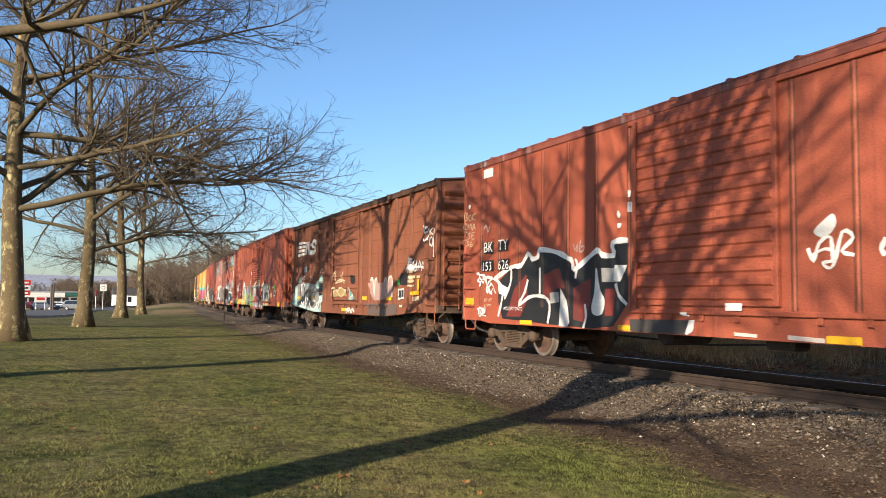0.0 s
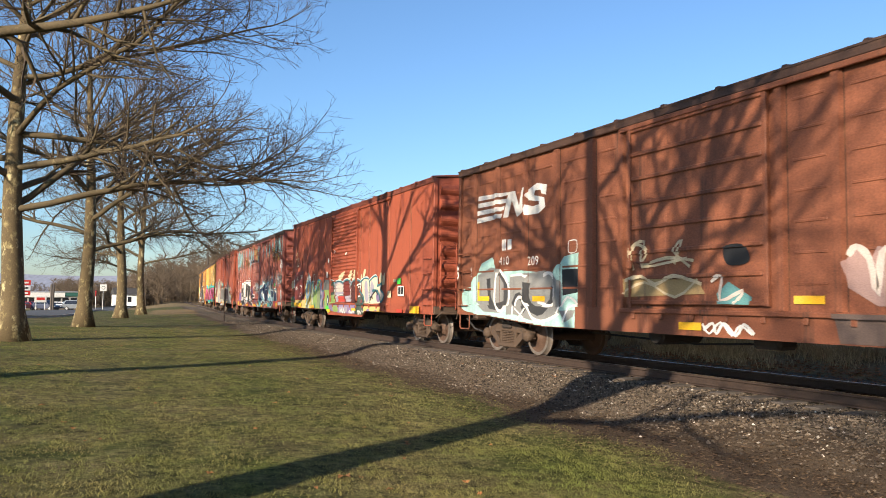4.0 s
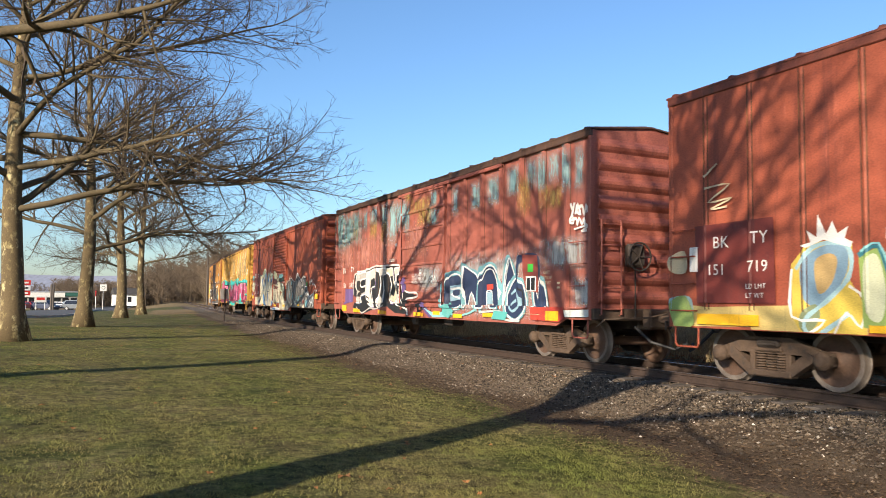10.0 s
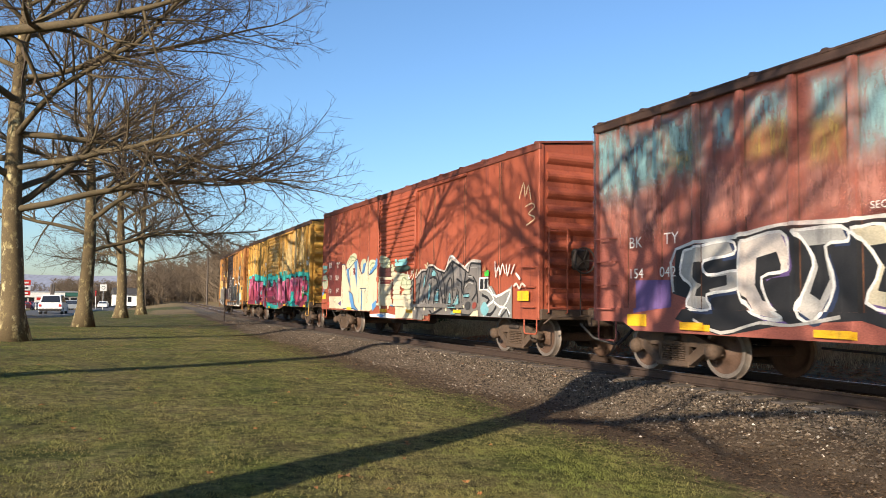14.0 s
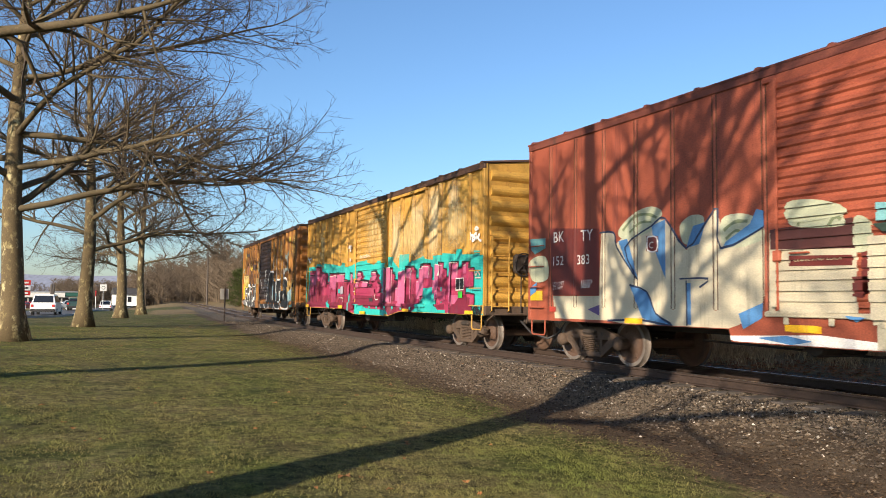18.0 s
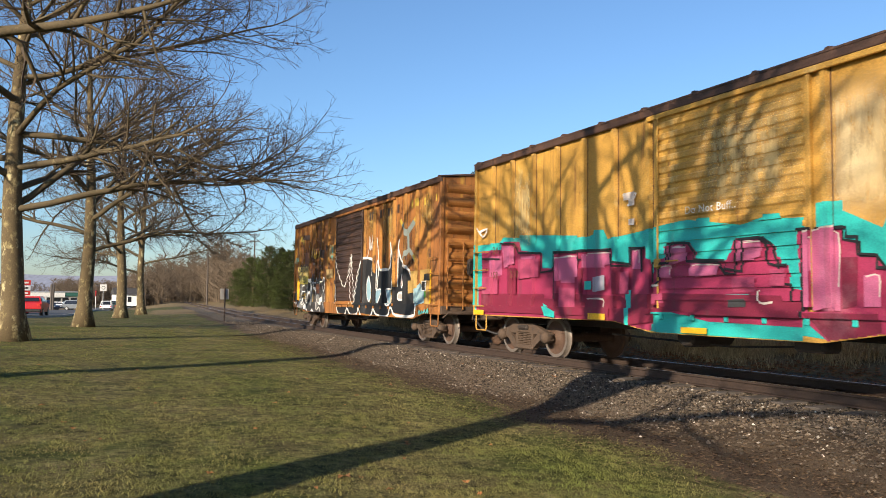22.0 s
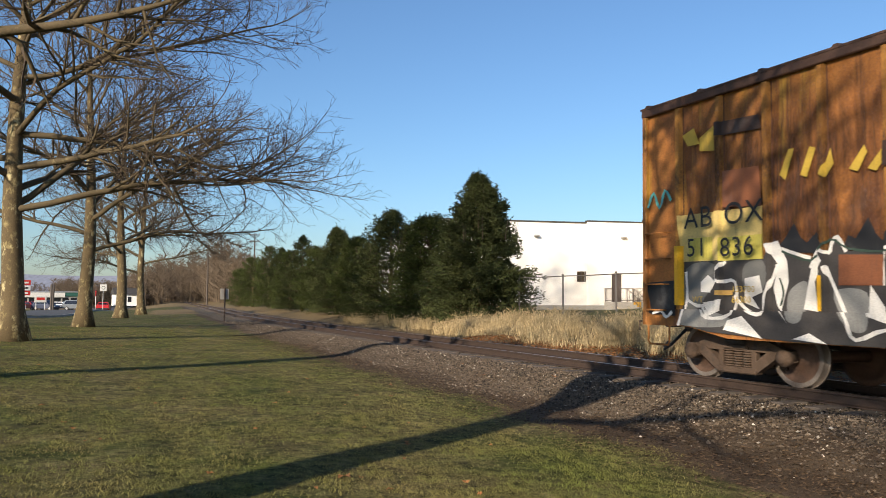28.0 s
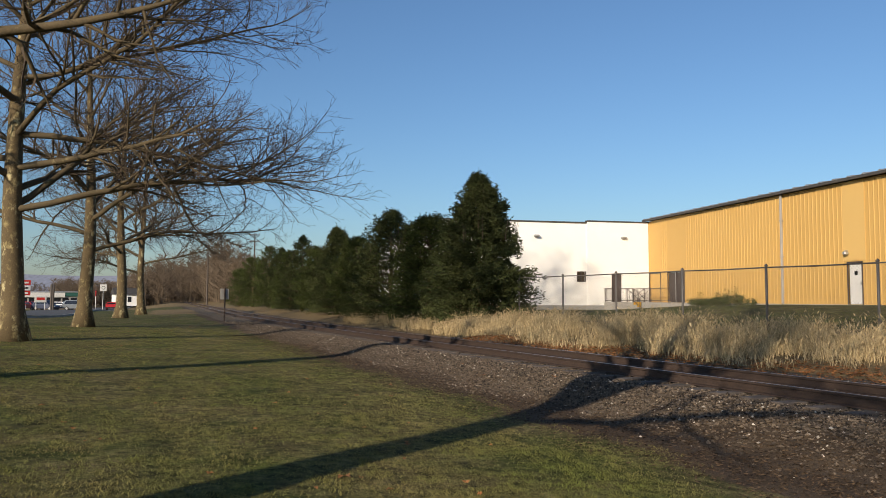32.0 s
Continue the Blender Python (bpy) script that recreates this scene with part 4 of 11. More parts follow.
def plane_trees():
    kinds = []
    shapes = (dict(seed=3, h=18.0, trunk_r=0.33, fork=5.6, spread=11.0, low=18, nl=20, lows=((-26, 8.2, 2, 8.4), (-20, 6.4, -2, 9.0), (-26, 4.0, 14, 12.2), (14, 4.1, 33, 8.5), (-40, 5.3, 7, 8.5), (-150, 5.0, 30, 6.0), (60, 4.6, 20, 8.0)), fine=0.7), dict(seed=11, h=16.0, trunk_r=0.31, fork=3.3, spread=8.8, low=20, nl=19, fine=0.95),
              dict(seed=23, h=18.0, trunk_r=0.34, fork=7.2, spread=6.6, low=44, nl=17, lows=((-64, 6.4, 6, 7.6), (-58, 5.0, 5, 6.4)), fine=0.7), dict(seed=31, h=17.5, trunk_r=0.36, fork=4.5, spread=8.4, low=40, nl=13, stems=((0.3, -4.2, 13.2),), lows=((-57, 4.0, 8, 5.5), (-92, 4.7, 42, 9.0), (-70, 6.0, 50, 9.0), (95, 5.4, 48, 6.5)), steep=(-15, 80), fine=0.28))
    for shape in shapes:
        ob = thing("plane_tree", "tall bare plane tree with mottled bark and a few dead leaves", "tree", "row of plane trees on the lawn")
        tr, li, tw, lf = plane_tree(**shape)
        part("trunk", tr, M["bark"], ob, "mottled brown and cream trunk", True)
        for lm in li:
            part("limb", lm.raw("limb", M["limb"], True), None, ob)
        part("crown", tw.raw("crown", M["twig"]), None, ob, "fine bare twigs")
        part("dead_foliage", lf.raw("dead_foliage", M["seed_ball"]), None, ob, "brown leaves and seed balls")
        kinds.append(ob)
    # along the row: x, y, kind, turn
    row = [(-4.4, 3.0, 3, 0), (-3.2, 14.6, 2, 40), (-1.62, 26.7, 0, 0), (0.46, 36.9, 1, 100), (2.75, 52.0, 1, 200), (5.1, 67.0, 1, 300), (-5.2, -8.4, 3, 120)]
    used = set()
    for x, y, k, a in row:
        m = pose(x, y, height(x, y), 0, 0, a)
        if k in used:
            copy_thing(kinds[k], m)
        else:
            kinds[k].matrix_basis = m
            used.add(k)


plane_trees()


def far_woods():
    """Bare woods and hills at the end of the lawn: trunks and twigs, too many to count."""
    rng = np.random.default_rng(77)
    mesh = Mesh()
    for k in range(2500):
        y = rng.uniform(125, 400)
        x = (rng.uniform(-0.22, 0.42) if k % 2 else rng.uniform(-0.02, 0.24)) * y
        u = x - bend(y)
        if (-6 < u - 10 < 5 and y < 235) or (x / y < -0.02 and y < 260) or (0 < u - 8 < 16 and y < 140):
            continue
        if u < 4 and y < 190:
            continue
        h = rng.uniform(8, 17) * (0.40 + 0.60 * smooth(0.03, 0.13, x / y)) * (1 - 0.45 * smooth(0.15, 0.22, x / y))
        z = height(x, y)
        top = Vector((x + rng.normal(0, 0.5), y, z + h))
        mesh.tube([(x, y, z), top], [0.16, 0.02], 3, False)
        for j in range(34):
            t = rng.uniform(0.05, 1)
            b = Vector((x, y, z)).lerp(top, t)
            a = rng.uniform(0, 6.28)
            ln = h * 0.33 * (1.15 - t) * rng.uniform(0.5, 1.2) + 0.5
            e = b + Vector((math.cos(a) * ln, math.sin(a) * ln, ln * rng.uniform(0.3, 1.0)))
            mesh.tube([b, e], [0.06, 0.02], 3, False)
            for q in range(3):
                c = b.lerp(e, rng.uniform(0.3, 0.9))
                mesh.tube([c, c + Vector((rng.normal(0, 1), rng.normal(0, 1), rng.uniform(0.2, 1.2))) * ln * 0.3], [0.05, 0.015], 3, False)
    tagged(new("far_woods", mesh.raw("far_woods", M["woods"])), "brown bare woodland far along the line", "woods", kind="stuff")
    # hill strip; its blue-grey haze is in the base colour
    hill = Mesh()
    n = 60
    for k in range(n):
        a0, a1 = radians(-40 + k * 1.6), radians(-40 + (k + 1) * 1.6)
        h0, h1 = (72 + 30 * noise.noise((k * 0.11, 0, 0)) * 1.0, 72 + 30 * noise.noise(((k + 1) * 0.11, 0, 0)))
        R = 2400
        hill.add([(R * math.sin(a0), R * math.cos(a0), -5), (R * math.sin(a1), R * math.cos(a1), -5), (R * 1.1 * math.sin(a1), R * 1.1 * math.cos(a1), h1), (R * 1.1 * math.sin(a0), R * 1.1 * math.cos(a0), h0)], [(0, 1, 2, 3)])
    tagged(new("backdrop_hills", hill.raw("backdrop_hills", M["hill"], True)), "wooded ridge on the horizon, distance haze painted in as blue", "hills", kind="structure")


far_woods()


# ---- the train

V_KNOTS = ((0, 4.397), (5, 4.128), (9, 4.034), (13, 3.896), (17, 3.753), (21, 3.798), (25, 3.895), (28, 4.062), (32, 4.062))
HALF_W = 1.46


def speed(t):
    for (a, va), (b, vb) in zip(V_KNOTS[:-1], V_KNOTS[1:]):
        if t <= b:
            return va + (vb - va) * (t - a) / (b - a)
    return V_KNOTS[-1][1]


def run(t):
    """Way gone by the train after t seconds."""
    s, q, d = 0.0, 0.0, 0.05
    while q < t - 1e-9:
        e = min(d, t - q)
        s += speed(q + e / 2) * e
        q += e
    return s


def truck_meshes():
    """One bogie, its middle at the origin, rails along y, z = 0 at the rail's top."""
    side = Mesh()
    x0, x1 = -0.065, 0.065
    # frame as a ring of pieces, open over the spring nest
    side.prism([(-1.0, 0.36), (-0.76, 0.36), (-0.74, 0.56), (-0.98, 0.52)], x0, x1)
    side.prism([(1.0, 0.36), (0.98, 0.52), (0.74, 0.56), (0.76, 0.36)], x0, x1)
    side.prism([(-0.80, 0.44), (-0.40, 0.17), (-0.30, 0.17), (-0.34, 0.30), (-0.62, 0.52)], x0, x1)
    side.prism([(0.80, 0.44), (0.62, 0.52), (0.34, 0.30), (0.30, 0.17), (0.40, 0.17)], x0, x1)
    side.prism([(-0.78, 0.56), (-0.80, 0.47), (0.80, 0.47), (0.78, 0.56), (0.36, 0.70), (-0.36, 0.70)], x0 + 0.01, x1 - 0.01)
    side.box(x0 - 0.02, x1 + 0.02, -0.38, 0.38, 0.13, 0.23, 0.02)
    side.box(x0 + 0.015, x1 - 0.015, -0.36, -0.27, 0.2, 0.5, 0.01)
    side.box(x0 + 0.015, x1 - 0.015, 0.27, 0.36, 0.2, 0.5, 0.01)
    side.box(x0 - 0.03, x1 + 0.03, -0.24, 0.24, 0.49, 0.55, 0.02)
    cap = Mesh()
    cap.lathe([(-0.08, 0.0), (-0.08, 0.11), (0.08, 0.13), (0.13, 0.12), (0.15, 0.085), (0.17, 0.08), (0.17, 0.0)], True, 14)
    spring = Mesh()
    for k in range(7):
        z = 0.23 + k * 0.038
        spring.lathe([(z, 0.05), (z + 0.008, 0.078), (z + 0.024, 0.078), (z + 0.032, 0.05)], False, 10)
    bolster = Mesh()
    bolster.box(-1.12, 1.12, -0.2, 0.2, 0.55, 0.66, 0.04)
    bolster.box(-0.35, 0.35, -0.3, 0.3, 0.64, 0.80, 0.03)
    shoe = Mesh()
    shoe.prism([(0.0, 0.24), (0.05, 0.26), (0.06, 0.44), (0.0, 0.46), (-0.06, 0.36)], -0.06, 0.06)
    return side, cap, spring, bolster, shoe


def wheelset_mesh():
    w = Mesh()
    for s in (-1, 1):
        c = s * 0.7525
        prof = [(c - s * 0.07, 0.10), (c - s * 0.05, 0.16), (c - s * 0.01, 0.22), (c - s * 0.02, 0.33), (c - s * 0.075, 0.35), (c - s * 0.08, 0.445), (c - s * 0.05, 0.447)]
        w.lathe(prof, True, 36)
        w.lathe([(c - s * 0.05, 0.447), (c - s * 0.045, 0.424), (c + s * 0.06, 0.418)], True, 36, mi=1)
        w.lathe([(c + s * 0.06, 0.418), (c + s * 0.062, 0.385), (c + s * 0.055, 0.35)], True, 36, mi=1)
        w.lathe([(c + s * 0.055, 0.35), (c + s * 0.03, 0.32), (c + s * 0.035, 0.22), (c + s * 0.07, 0.15), (c + s * 0.10, 0.12), (c + s * 0.10, 0.0)], True, 36)
        # balance holes and dirt marks that show the turning
        for k in range(2):
            a = k * math.pi + 0.5
            w.box(c + s * 0.03, c + s * 0.045, 0.26 * math.cos(a) - 0.02, 0.26 * math.cos(a) + 0.02, 0.26 * math.sin(a) - 0.02, 0.26 * math.sin(a) + 0.02)
    w.lathe([(-0.95, 0.0), (-0.95, 0.075), (-0.70, 0.09), (0.70, 0.09), (0.95, 0.075), (0.95, 0.0)], True, 12)
    return w


TRUCK = {nm: m.data(nm, mt, sm) for m, nm, mt, sm in zip(truck_meshes(), ("side_frame", "bearing_cap", "spring", "bolster", "brake_shoe"), (M["truck"], M["truck"], M["truck"], M["steel_dark"], M["truck"]), (False, True, True, False, False))}
WHEELSET = wheelset_mesh().data("wheelset", [M["wheel"], M["tread"]], True)
TRUCK_C, AXLE = 6.2, 0.89

CARS = []
SEAM = mat("rusty_weld_seam", (0.11, 0.045, 0.026), 0.85, 0.0, (0.05, 0.026, 0.02), 6, 40, 0.3, extra=[((0.20, 0.09, 0.04), 3, 0.55, (1, 1, 0.4))])


def ribs(mesh, y0, y1, z0, z1, x, n, depth=0.035, gap=0.35):
    """Horizontal pressed ribs on a sheet that faces -x."""
    st = (z1 - z0) / n
    for k in range(n):
        a, b = z0 + k * st + st * gap * 0.5, z0 + (k + 1) * st - st * gap * 0.5
        e = min(0.03, (b - a) * 0.3)
        mesh.add([(x, y0, a), (x, y1, a), (x - depth, y1 - 0.02, a + e), (x - depth, y0 + 0.02, a + e), (x - depth, y1 - 0.02, b - e), (x - depth, y0 + 0.02, b - e), (x, y1, b), (x, y0, b)],
                 [(0, 1, 2, 3), (3, 2, 4, 5), (5, 4, 6, 7), (0, 3, 5, 7), (1, 6, 4, 2)])


def boxcar(spec):
    """A fifty-foot boxcar. Its near side faces -x, its leading end -y; the origin lies at the rail's top under its middle."""
    L, eave, sill = spec["length"], spec["eave"], spec["sill"]
    h = L / 2
    W = HALF_W
    car = thing("boxcar", spec["label"], "boxcar", "boxcars of the freight train")
    P, RP = spec["paint"], spec["roof"]
    sheet = W - spec.get("post", 0.075)
    spec["sheet"], spec["W"] = sheet, W
    # body: side sheets with thickness, floor, far side
    b = Mesh()
    fl = 1.12
    # near side: one sheet between each pair of posts
    ends = sorted([-h + 0.03, h - 0.03] + list(spec["posts"]))
    for a, c in zip(ends[:-1], ends[1:]):
        sh = Mesh()
        sh.box(-sheet, -sheet + 0.06, a + (0.002 if a > -h + 0.1 else 0), c, fl - 0.08, eave - 0.02)
        part("side_panel", sh, P, car)
    b.box(sheet - 0.06, sheet, -h + 0.03, h - 0.03, fl - 0.08, eave - 0.02)
    part("side_wall", b, P, car)
    b = Mesh()
    b.box(-sheet + 0.061, sheet - 0.061, -h + 0.05, h - 0.05, fl - 0.08, fl)
    part("floor", b, M["steel_dark"], car)
    # side posts
    door0, door1 = spec["door"]
    posts = spec["posts"]
    spec["strips"] = []
    if spec.get("post_w", 0.13):
        pw = spec.get("post_w", 0.13)
        pm = Mesh()
        pm.add([(-sheet, -pw / 2, fl - 0.06), (-W + 0.005, -pw / 2 + 0.025, fl - 0.04), (-W + 0.005, pw / 2 - 0.025, fl - 0.04), (-sheet, pw / 2, fl - 0.06),
                (-sheet, -pw / 2, eave - 0.12), (-W + 0.005, -pw / 2 + 0.025, eave - 0.14), (-W + 0.005, pw / 2 - 0.025, eave - 0.14), (-sheet, pw / 2, eave - 0.12)],
               [(0, 1, 5, 4), (1, 2, 6, 5), (2, 3, 7, 6), (0, 3, 2, 1), (4, 5, 6, 7)])
        pd = pm.data("side_post", spec.get("post_paint", P))
        fm = Mesh()
        for q in (-1, 1):
            fm.box(-sheet - 0.005, -sheet + 0.001, q * (pw / 2 + 0.011) - 0.009, q * (pw / 2 + 0.011) + 0.009, fl - 0.04, eave - 0.14)
        fd = fm.data("weld_seam", SEAM)
        for y in posts:
            ob = new("weld_seam", fd)
            ob.parent = car
            ob.location = (0, y, 0)
            ob = new("side_post", pd)
            ob.parent = car
            ob.location = (0, y, 0)
            spec["strips"] += [(y - pw / 2, y - pw / 2 + 0.025, sheet, W - 0.005), (y - pw / 2 + 0.025, y + pw / 2 - 0.025, W - 0.005, W - 0.005), (y + pw / 2 - 0.025, y + pw / 2, W - 0.005, sheet)]
    # corner posts
    for s in (-1, 1):
        c = Mesh()
        y0, y1 = (-h, -h + 0.09) if s < 0 else (h - 0.09, h)
        c.box(-W, -W + 0.12, y0, y1, sill + 0.02, eave, 0.015)
        part("corner_post", c, P, car)
        c = Mesh()
        c.box(W - 0.12, W, y0, y1, sill + 0.02, eave, 0.015)
        part("corner_post", c, P, car)
    spec["strips"] += [(-h, -h + 0.09, W, W), (h - 0.09, h, W, W)]
    # side sill: fish-bellied towards the middle, and the top plate under the roof
    for sx in (-1, 1):
        s = Mesh()
        mid, yt, ye = spec["mid"], spec["yt"], spec["ye"]
        poly = [(-h, sill), (-h, fl - 0.04), (h, fl - 0.04), (h, sill), (yt + ye, sill), (yt, mid), (-yt, mid), (-yt - ye, sill)]
        x0, x1 = (-W + 0.015, -W + 0.055) if sx < 0 else (W - 0.055, W - 0.015)
        s.prism(poly, x0, x1)
        part("side_sill", s, spec.get("sill_paint", P), car)
        t = Mesh()
        x0, x1 = (-W - 0.01, -W + 0.06) if sx < 0 else (W - 0.06, W + 0.01)
        t.box(x0, x1, -h - 0.01, h + 0.01, eave - 0.13, eave + 0.01, 0.015)
        part("top_plate", t, RP, car)
    spec["strips_sill"] = W - 0.015
    # roof: low pitch with cross seams
    r = Mesh()
    pk = 0.16
    prof = [(-W - 0.02, eave - 0.005), (-W - 0.02, eave + 0.025), (0, eave + pk + 0.03), (W + 0.02, eave + 0.025), (W + 0.02, eave - 0.005), (0, eave + pk)]
    vs = [(x, y, z) for y in (-h - 0.02, h + 0.02) for x, z in prof]
    r.add(vs, [(0, 1, 2, 5), (5, 2, 3, 4), (6, 11, 8, 7), (11, 10, 9, 8), (1, 7, 8, 2), (2, 8, 9, 3), (0, 6, 7, 1), (3, 9, 10, 4), (0, 5, 11, 6), (5, 4, 10, 11)])
    roof = part("roof", r, RP, car)
    nseam = 13
    sm = Mesh()
    sm.add([(-W - 0.01, -0.06, eave + 0.02), (-W - 0.01, 0.06, eave + 0.02), (-W - 0.01, 0.03, eave + 0.06), (-W - 0.01, -0.03, eave + 0.06), (0, -0.06, eave + pk + 0.02), (0, 0.06, eave + pk + 0.02), (0, 0.03, eave + pk + 0.07), (0, -0.03, eave + pk + 0.07)],
           [(0, 1, 2, 3), (3, 2, 6, 7), (0, 3, 7, 4), (1, 5, 6, 2)])
    seam_mesh = sm.data("roof_seam", RP)
    for k in range(nseam + 1):
        ob = new("roof_seam", seam_mesh)
        ob.parent = roof
        ob.location = (0, -h + 0.15 + (L - 0.3) * k / nseam, 0)
    # ends: sheet with big horizontal corrugations
    for s in (-1, 1):
        e = Mesh()
        ye = s * (h - 0.03)
        y0, y1 = (ye, ye + 0.05) if s < 0 else (ye - 0.05, ye)
        e.box(-W + 0.125, W - 0.125, y0, y1, sill + 0.15, eave, 0)
        e.add([(-W + 0.1, ye, eave - 0.01), (W - 0.1, ye, eave - 0.01), (0, ye, eave + pk)], [(0, 1, 2)])
        end = part("end_wall", e, spec.get("end_paint", P), car)
        n = spec.get("end_ribs", 9)
        st = (eave - 0.1 - (sill + 0.25)) / n
        rows = [(0.085 * math.sin(j / 5 * math.pi), st * 0.14 + st * 0.72 * j / 5) for j in range(6)]
        co = Mesh()
        co.add([(x, s * dpt, z) for dpt, z in rows for x in (-W + 0.2, W - 0.2)], [(2 * j, 2 * j + 1, 2 * j + 3, 2 * j + 2) for j in range(5)] + [(0, 2, 4, 6, 8, 10), (1, 11, 9, 7, 5, 3)])
        co_mesh = co.data("corrugation", spec.get("end_paint", P))
        for k in range(n):
            ob = new("corrugation", co_mesh)
            ob.parent = end
            ob.location = (0, ye, sill + 0.25 + k * st)
        sill_e = Mesh()
        y0, y1 = (-h - 0.06, -h + 0.06) if s < 0 else (h - 0.06, h + 0.06)
        sill_e.box(-W + 0.03, W - 0.03, y0, y1, sill + 0.0, sill + 0.22, 0.02)
        part("end_sill", sill_e, M["truck"], car)
        # ladder on the end, at the near side
        ld = Mesh()
        yy = s * (h + 0.11)
        xs = (-1.28, -0.82) if s < 0 else (0.82, 1.28)
        for x in xs:
            ld.tube([(x, s * (h - 0.02), 2.75), (x, yy, 2.72), (x, yy, 0.95), (x, s * (h - 0.02), 0.92)], 0.018, 6)
        for k in range(5):
            z = 1.05 + k * 0.4
            ld.tube([(xs[0], yy, z), (xs[1], yy, z)], 0.016, 6)
        part("end_ladder", ld, spec.get("end_paint", P), car)
        cp = Mesh()
        cp.box(-0.09, 0.09, min(s * (h + 0.02), s * (h + 0.75)), max(s * (h + 0.02), s * (h + 0.75)), 0.80, 0.94, 0.03)
        cp.box(-0.17, 0.15, min(s * (h + 0.68), s * (h + 0.98)), max(s * (h + 0.68), s * (h + 0.98)), 0.74, 1.0, 0.06)
        cp.box(-0.28, 0.28, min(s * (h + 0.04), s * (h + 0.3)), max(s * (h + 0.04), s * (h + 0.3)), 0.68, 1.06, 0.04)
        part("coupler", cp, M["truck"], car)
        hose = Mesh()
        hose.tube([(-0.45, s * (h + 0.05), 0.72), (-0.4, s * (h + 0.45), 0.45), (-0.2, s * (h + 0.85), 0.34), (0.0, s * (h + 0.98), 0.45)], 0.028, 7)
        part("brake_hose", hose, M["black"], car)
        lev = Mesh()
        lev.tube([(-W + 0.05, s * (h + 0.12), 0.72), (-W + 0.15, s * (h + 0.25), 0.86), (-0.4, s * (h + 0.35), 0.9), (-0.1, s * (h + 0.8), 1.02)], 0.014, 6)
        part("uncoupling_lever", lev, M["truck"], car)
        # grab irons on the near side, beside the corner, with a stirrup step
        yc = s * (h - 0.36)
        for k in range(spec.get("grabs", 4)):
            z = 1.06 + k * 0.42
            gi = Mesh()
            gi.tube([(-sheet, yc - 0.24, z), (-W - 0.06, yc - 0.24, z), (-W - 0.06, yc + 0.24, z), (-sheet, yc + 0.24, z)], 0.013, 6)
            part("grab_iron", gi, P, car)
        stp = Mesh()
        stp.tube([(-W + 0.03, yc - 0.26, sill + 0.25), (-W + 0.03, yc - 0.25, 0.55), (-W + 0.03, yc - 0.22, 0.5), (-W + 0.03, yc + 0.2, 0.5), (-W + 0.03, yc + 0.24, 0.55), (-W + 0.03, yc + 0.24, sill + 0.25)], 0.017, 6)
        part("stirrup_step", stp, P, car)
    # hand brake on the leading end
    yb = -h - 0.18
    hb = Mesh()
    ring = [(0.62 + 0.27 * math.cos(a), yb - 0.05, 2.05 + 0.27 * math.sin(a)) for a in [2 * math.pi * k / 18 for k in range(19)]]
    ring = [(p[0] - 1.1, p[1], p[2]) for p in ring]
    hb.tube(ring, 0.018, 6, False)
    for k in range(5):
        a = 2 * math.pi * k / 5
        hb.tube([(-0.48, yb - 0.03, 2.05), (-0.48 + 0.27 * math.cos(a), yb - 0.05, 2.05 + 0.27 * math.sin(a))], 0.012, 5)
    part("brake_wheel", hb, M["steel_dark"], car)
    gb = Mesh()
    gb.box(-0.68, -0.28, yb, -h + 0.0, 1.85, 2.3, 0.05)
    gb.tube([(-0.48, yb + 0.08, 1.85), (-0.48, yb + 0.08, 0.9)], 0.015, 6)
    part("brake_housing", gb, M["steel_dark"], car)
    # door with its tracks
    spec["door_x"] = W + spec.get("door_out", 0.01)
    dm = Mesh()
    dx = -(sheet + 0.05)
    dz0, dz1 = fl + 0.02, eave - 0.20
    dm.box(dx, dx + 0.045, door0, door1, dz0, dz1)
    for y in (door0 + 0.04, door1 - 0.04):
        dm.box(dx - 0.03, dx, y - 0.04, y + 0.04, dz0, dz1, 0.01)
    nr = spec.get("door_ribs", 16)
    spec["rib_depth"] = 0.03 if nr > 9 else 0.035
    if nr > 9:
        st = (dz1 - dz0 - 0.1) / nr
        spec["rib_rows"] = [(dz0 + 0.05 + k * st + st * 0.15, dz0 + 0.05 + (k + 1) * st - st * 0.15) for k in range(nr)]
        rm = Mesh()
        ribs(rm, door0 + 0.09, door1 - 0.09, 0, st, dx, 1, 0.03, 0.3)
        starts = [dz0 + 0.05 + k * st for k in range(nr)]
    else:
        spec["rib_rows"] = [(dz0 + 0.005 + (dz1 - dz0 - 0.08) * k / nr, dz0 + 0.075 + (dz1 - dz0 - 0.08) * k / nr) for k in range(nr + 1)]
        rm = Mesh()
        rm.box(dx - 0.035, dx, door0 + 0.085, door1 - 0.085, 0, 0.07, 0.012)
        starts = [r[0] for r in spec["rib_rows"]]
    door = part("door", dm, spec.get("door_paint", P), car)
    rib_mesh = rm.data("door_rib", spec.get("door_paint", P))
    for z in starts:
        ob = new("door_rib", rib_mesh)
        ob.parent = door
        ob.location = (0, 0, z)
    lk = Mesh()
    for y in ((door0 + 0.2, door1 - 0.2) if spec.get("plug") else (door1 - 0.12,)):
        lk.tube([(dx - 0.05, y, dz0 - 0.05), (dx - 0.05, y, dz1)], 0.018, 6)
        lk.box(dx - 0.09, dx - 0.02, y - 0.06, y + 0.06, 1.75, 1.9, 0.015)
    lk.tube([(dx - 0.05, door1 - 0.35, 1.85), (dx - 0.09, door1 - 0.35, 1.85), (dx - 0.09, door1 - 0.62, 1.85), (dx - 0.05, door1 - 0.62, 1.85)], 0.014, 6)
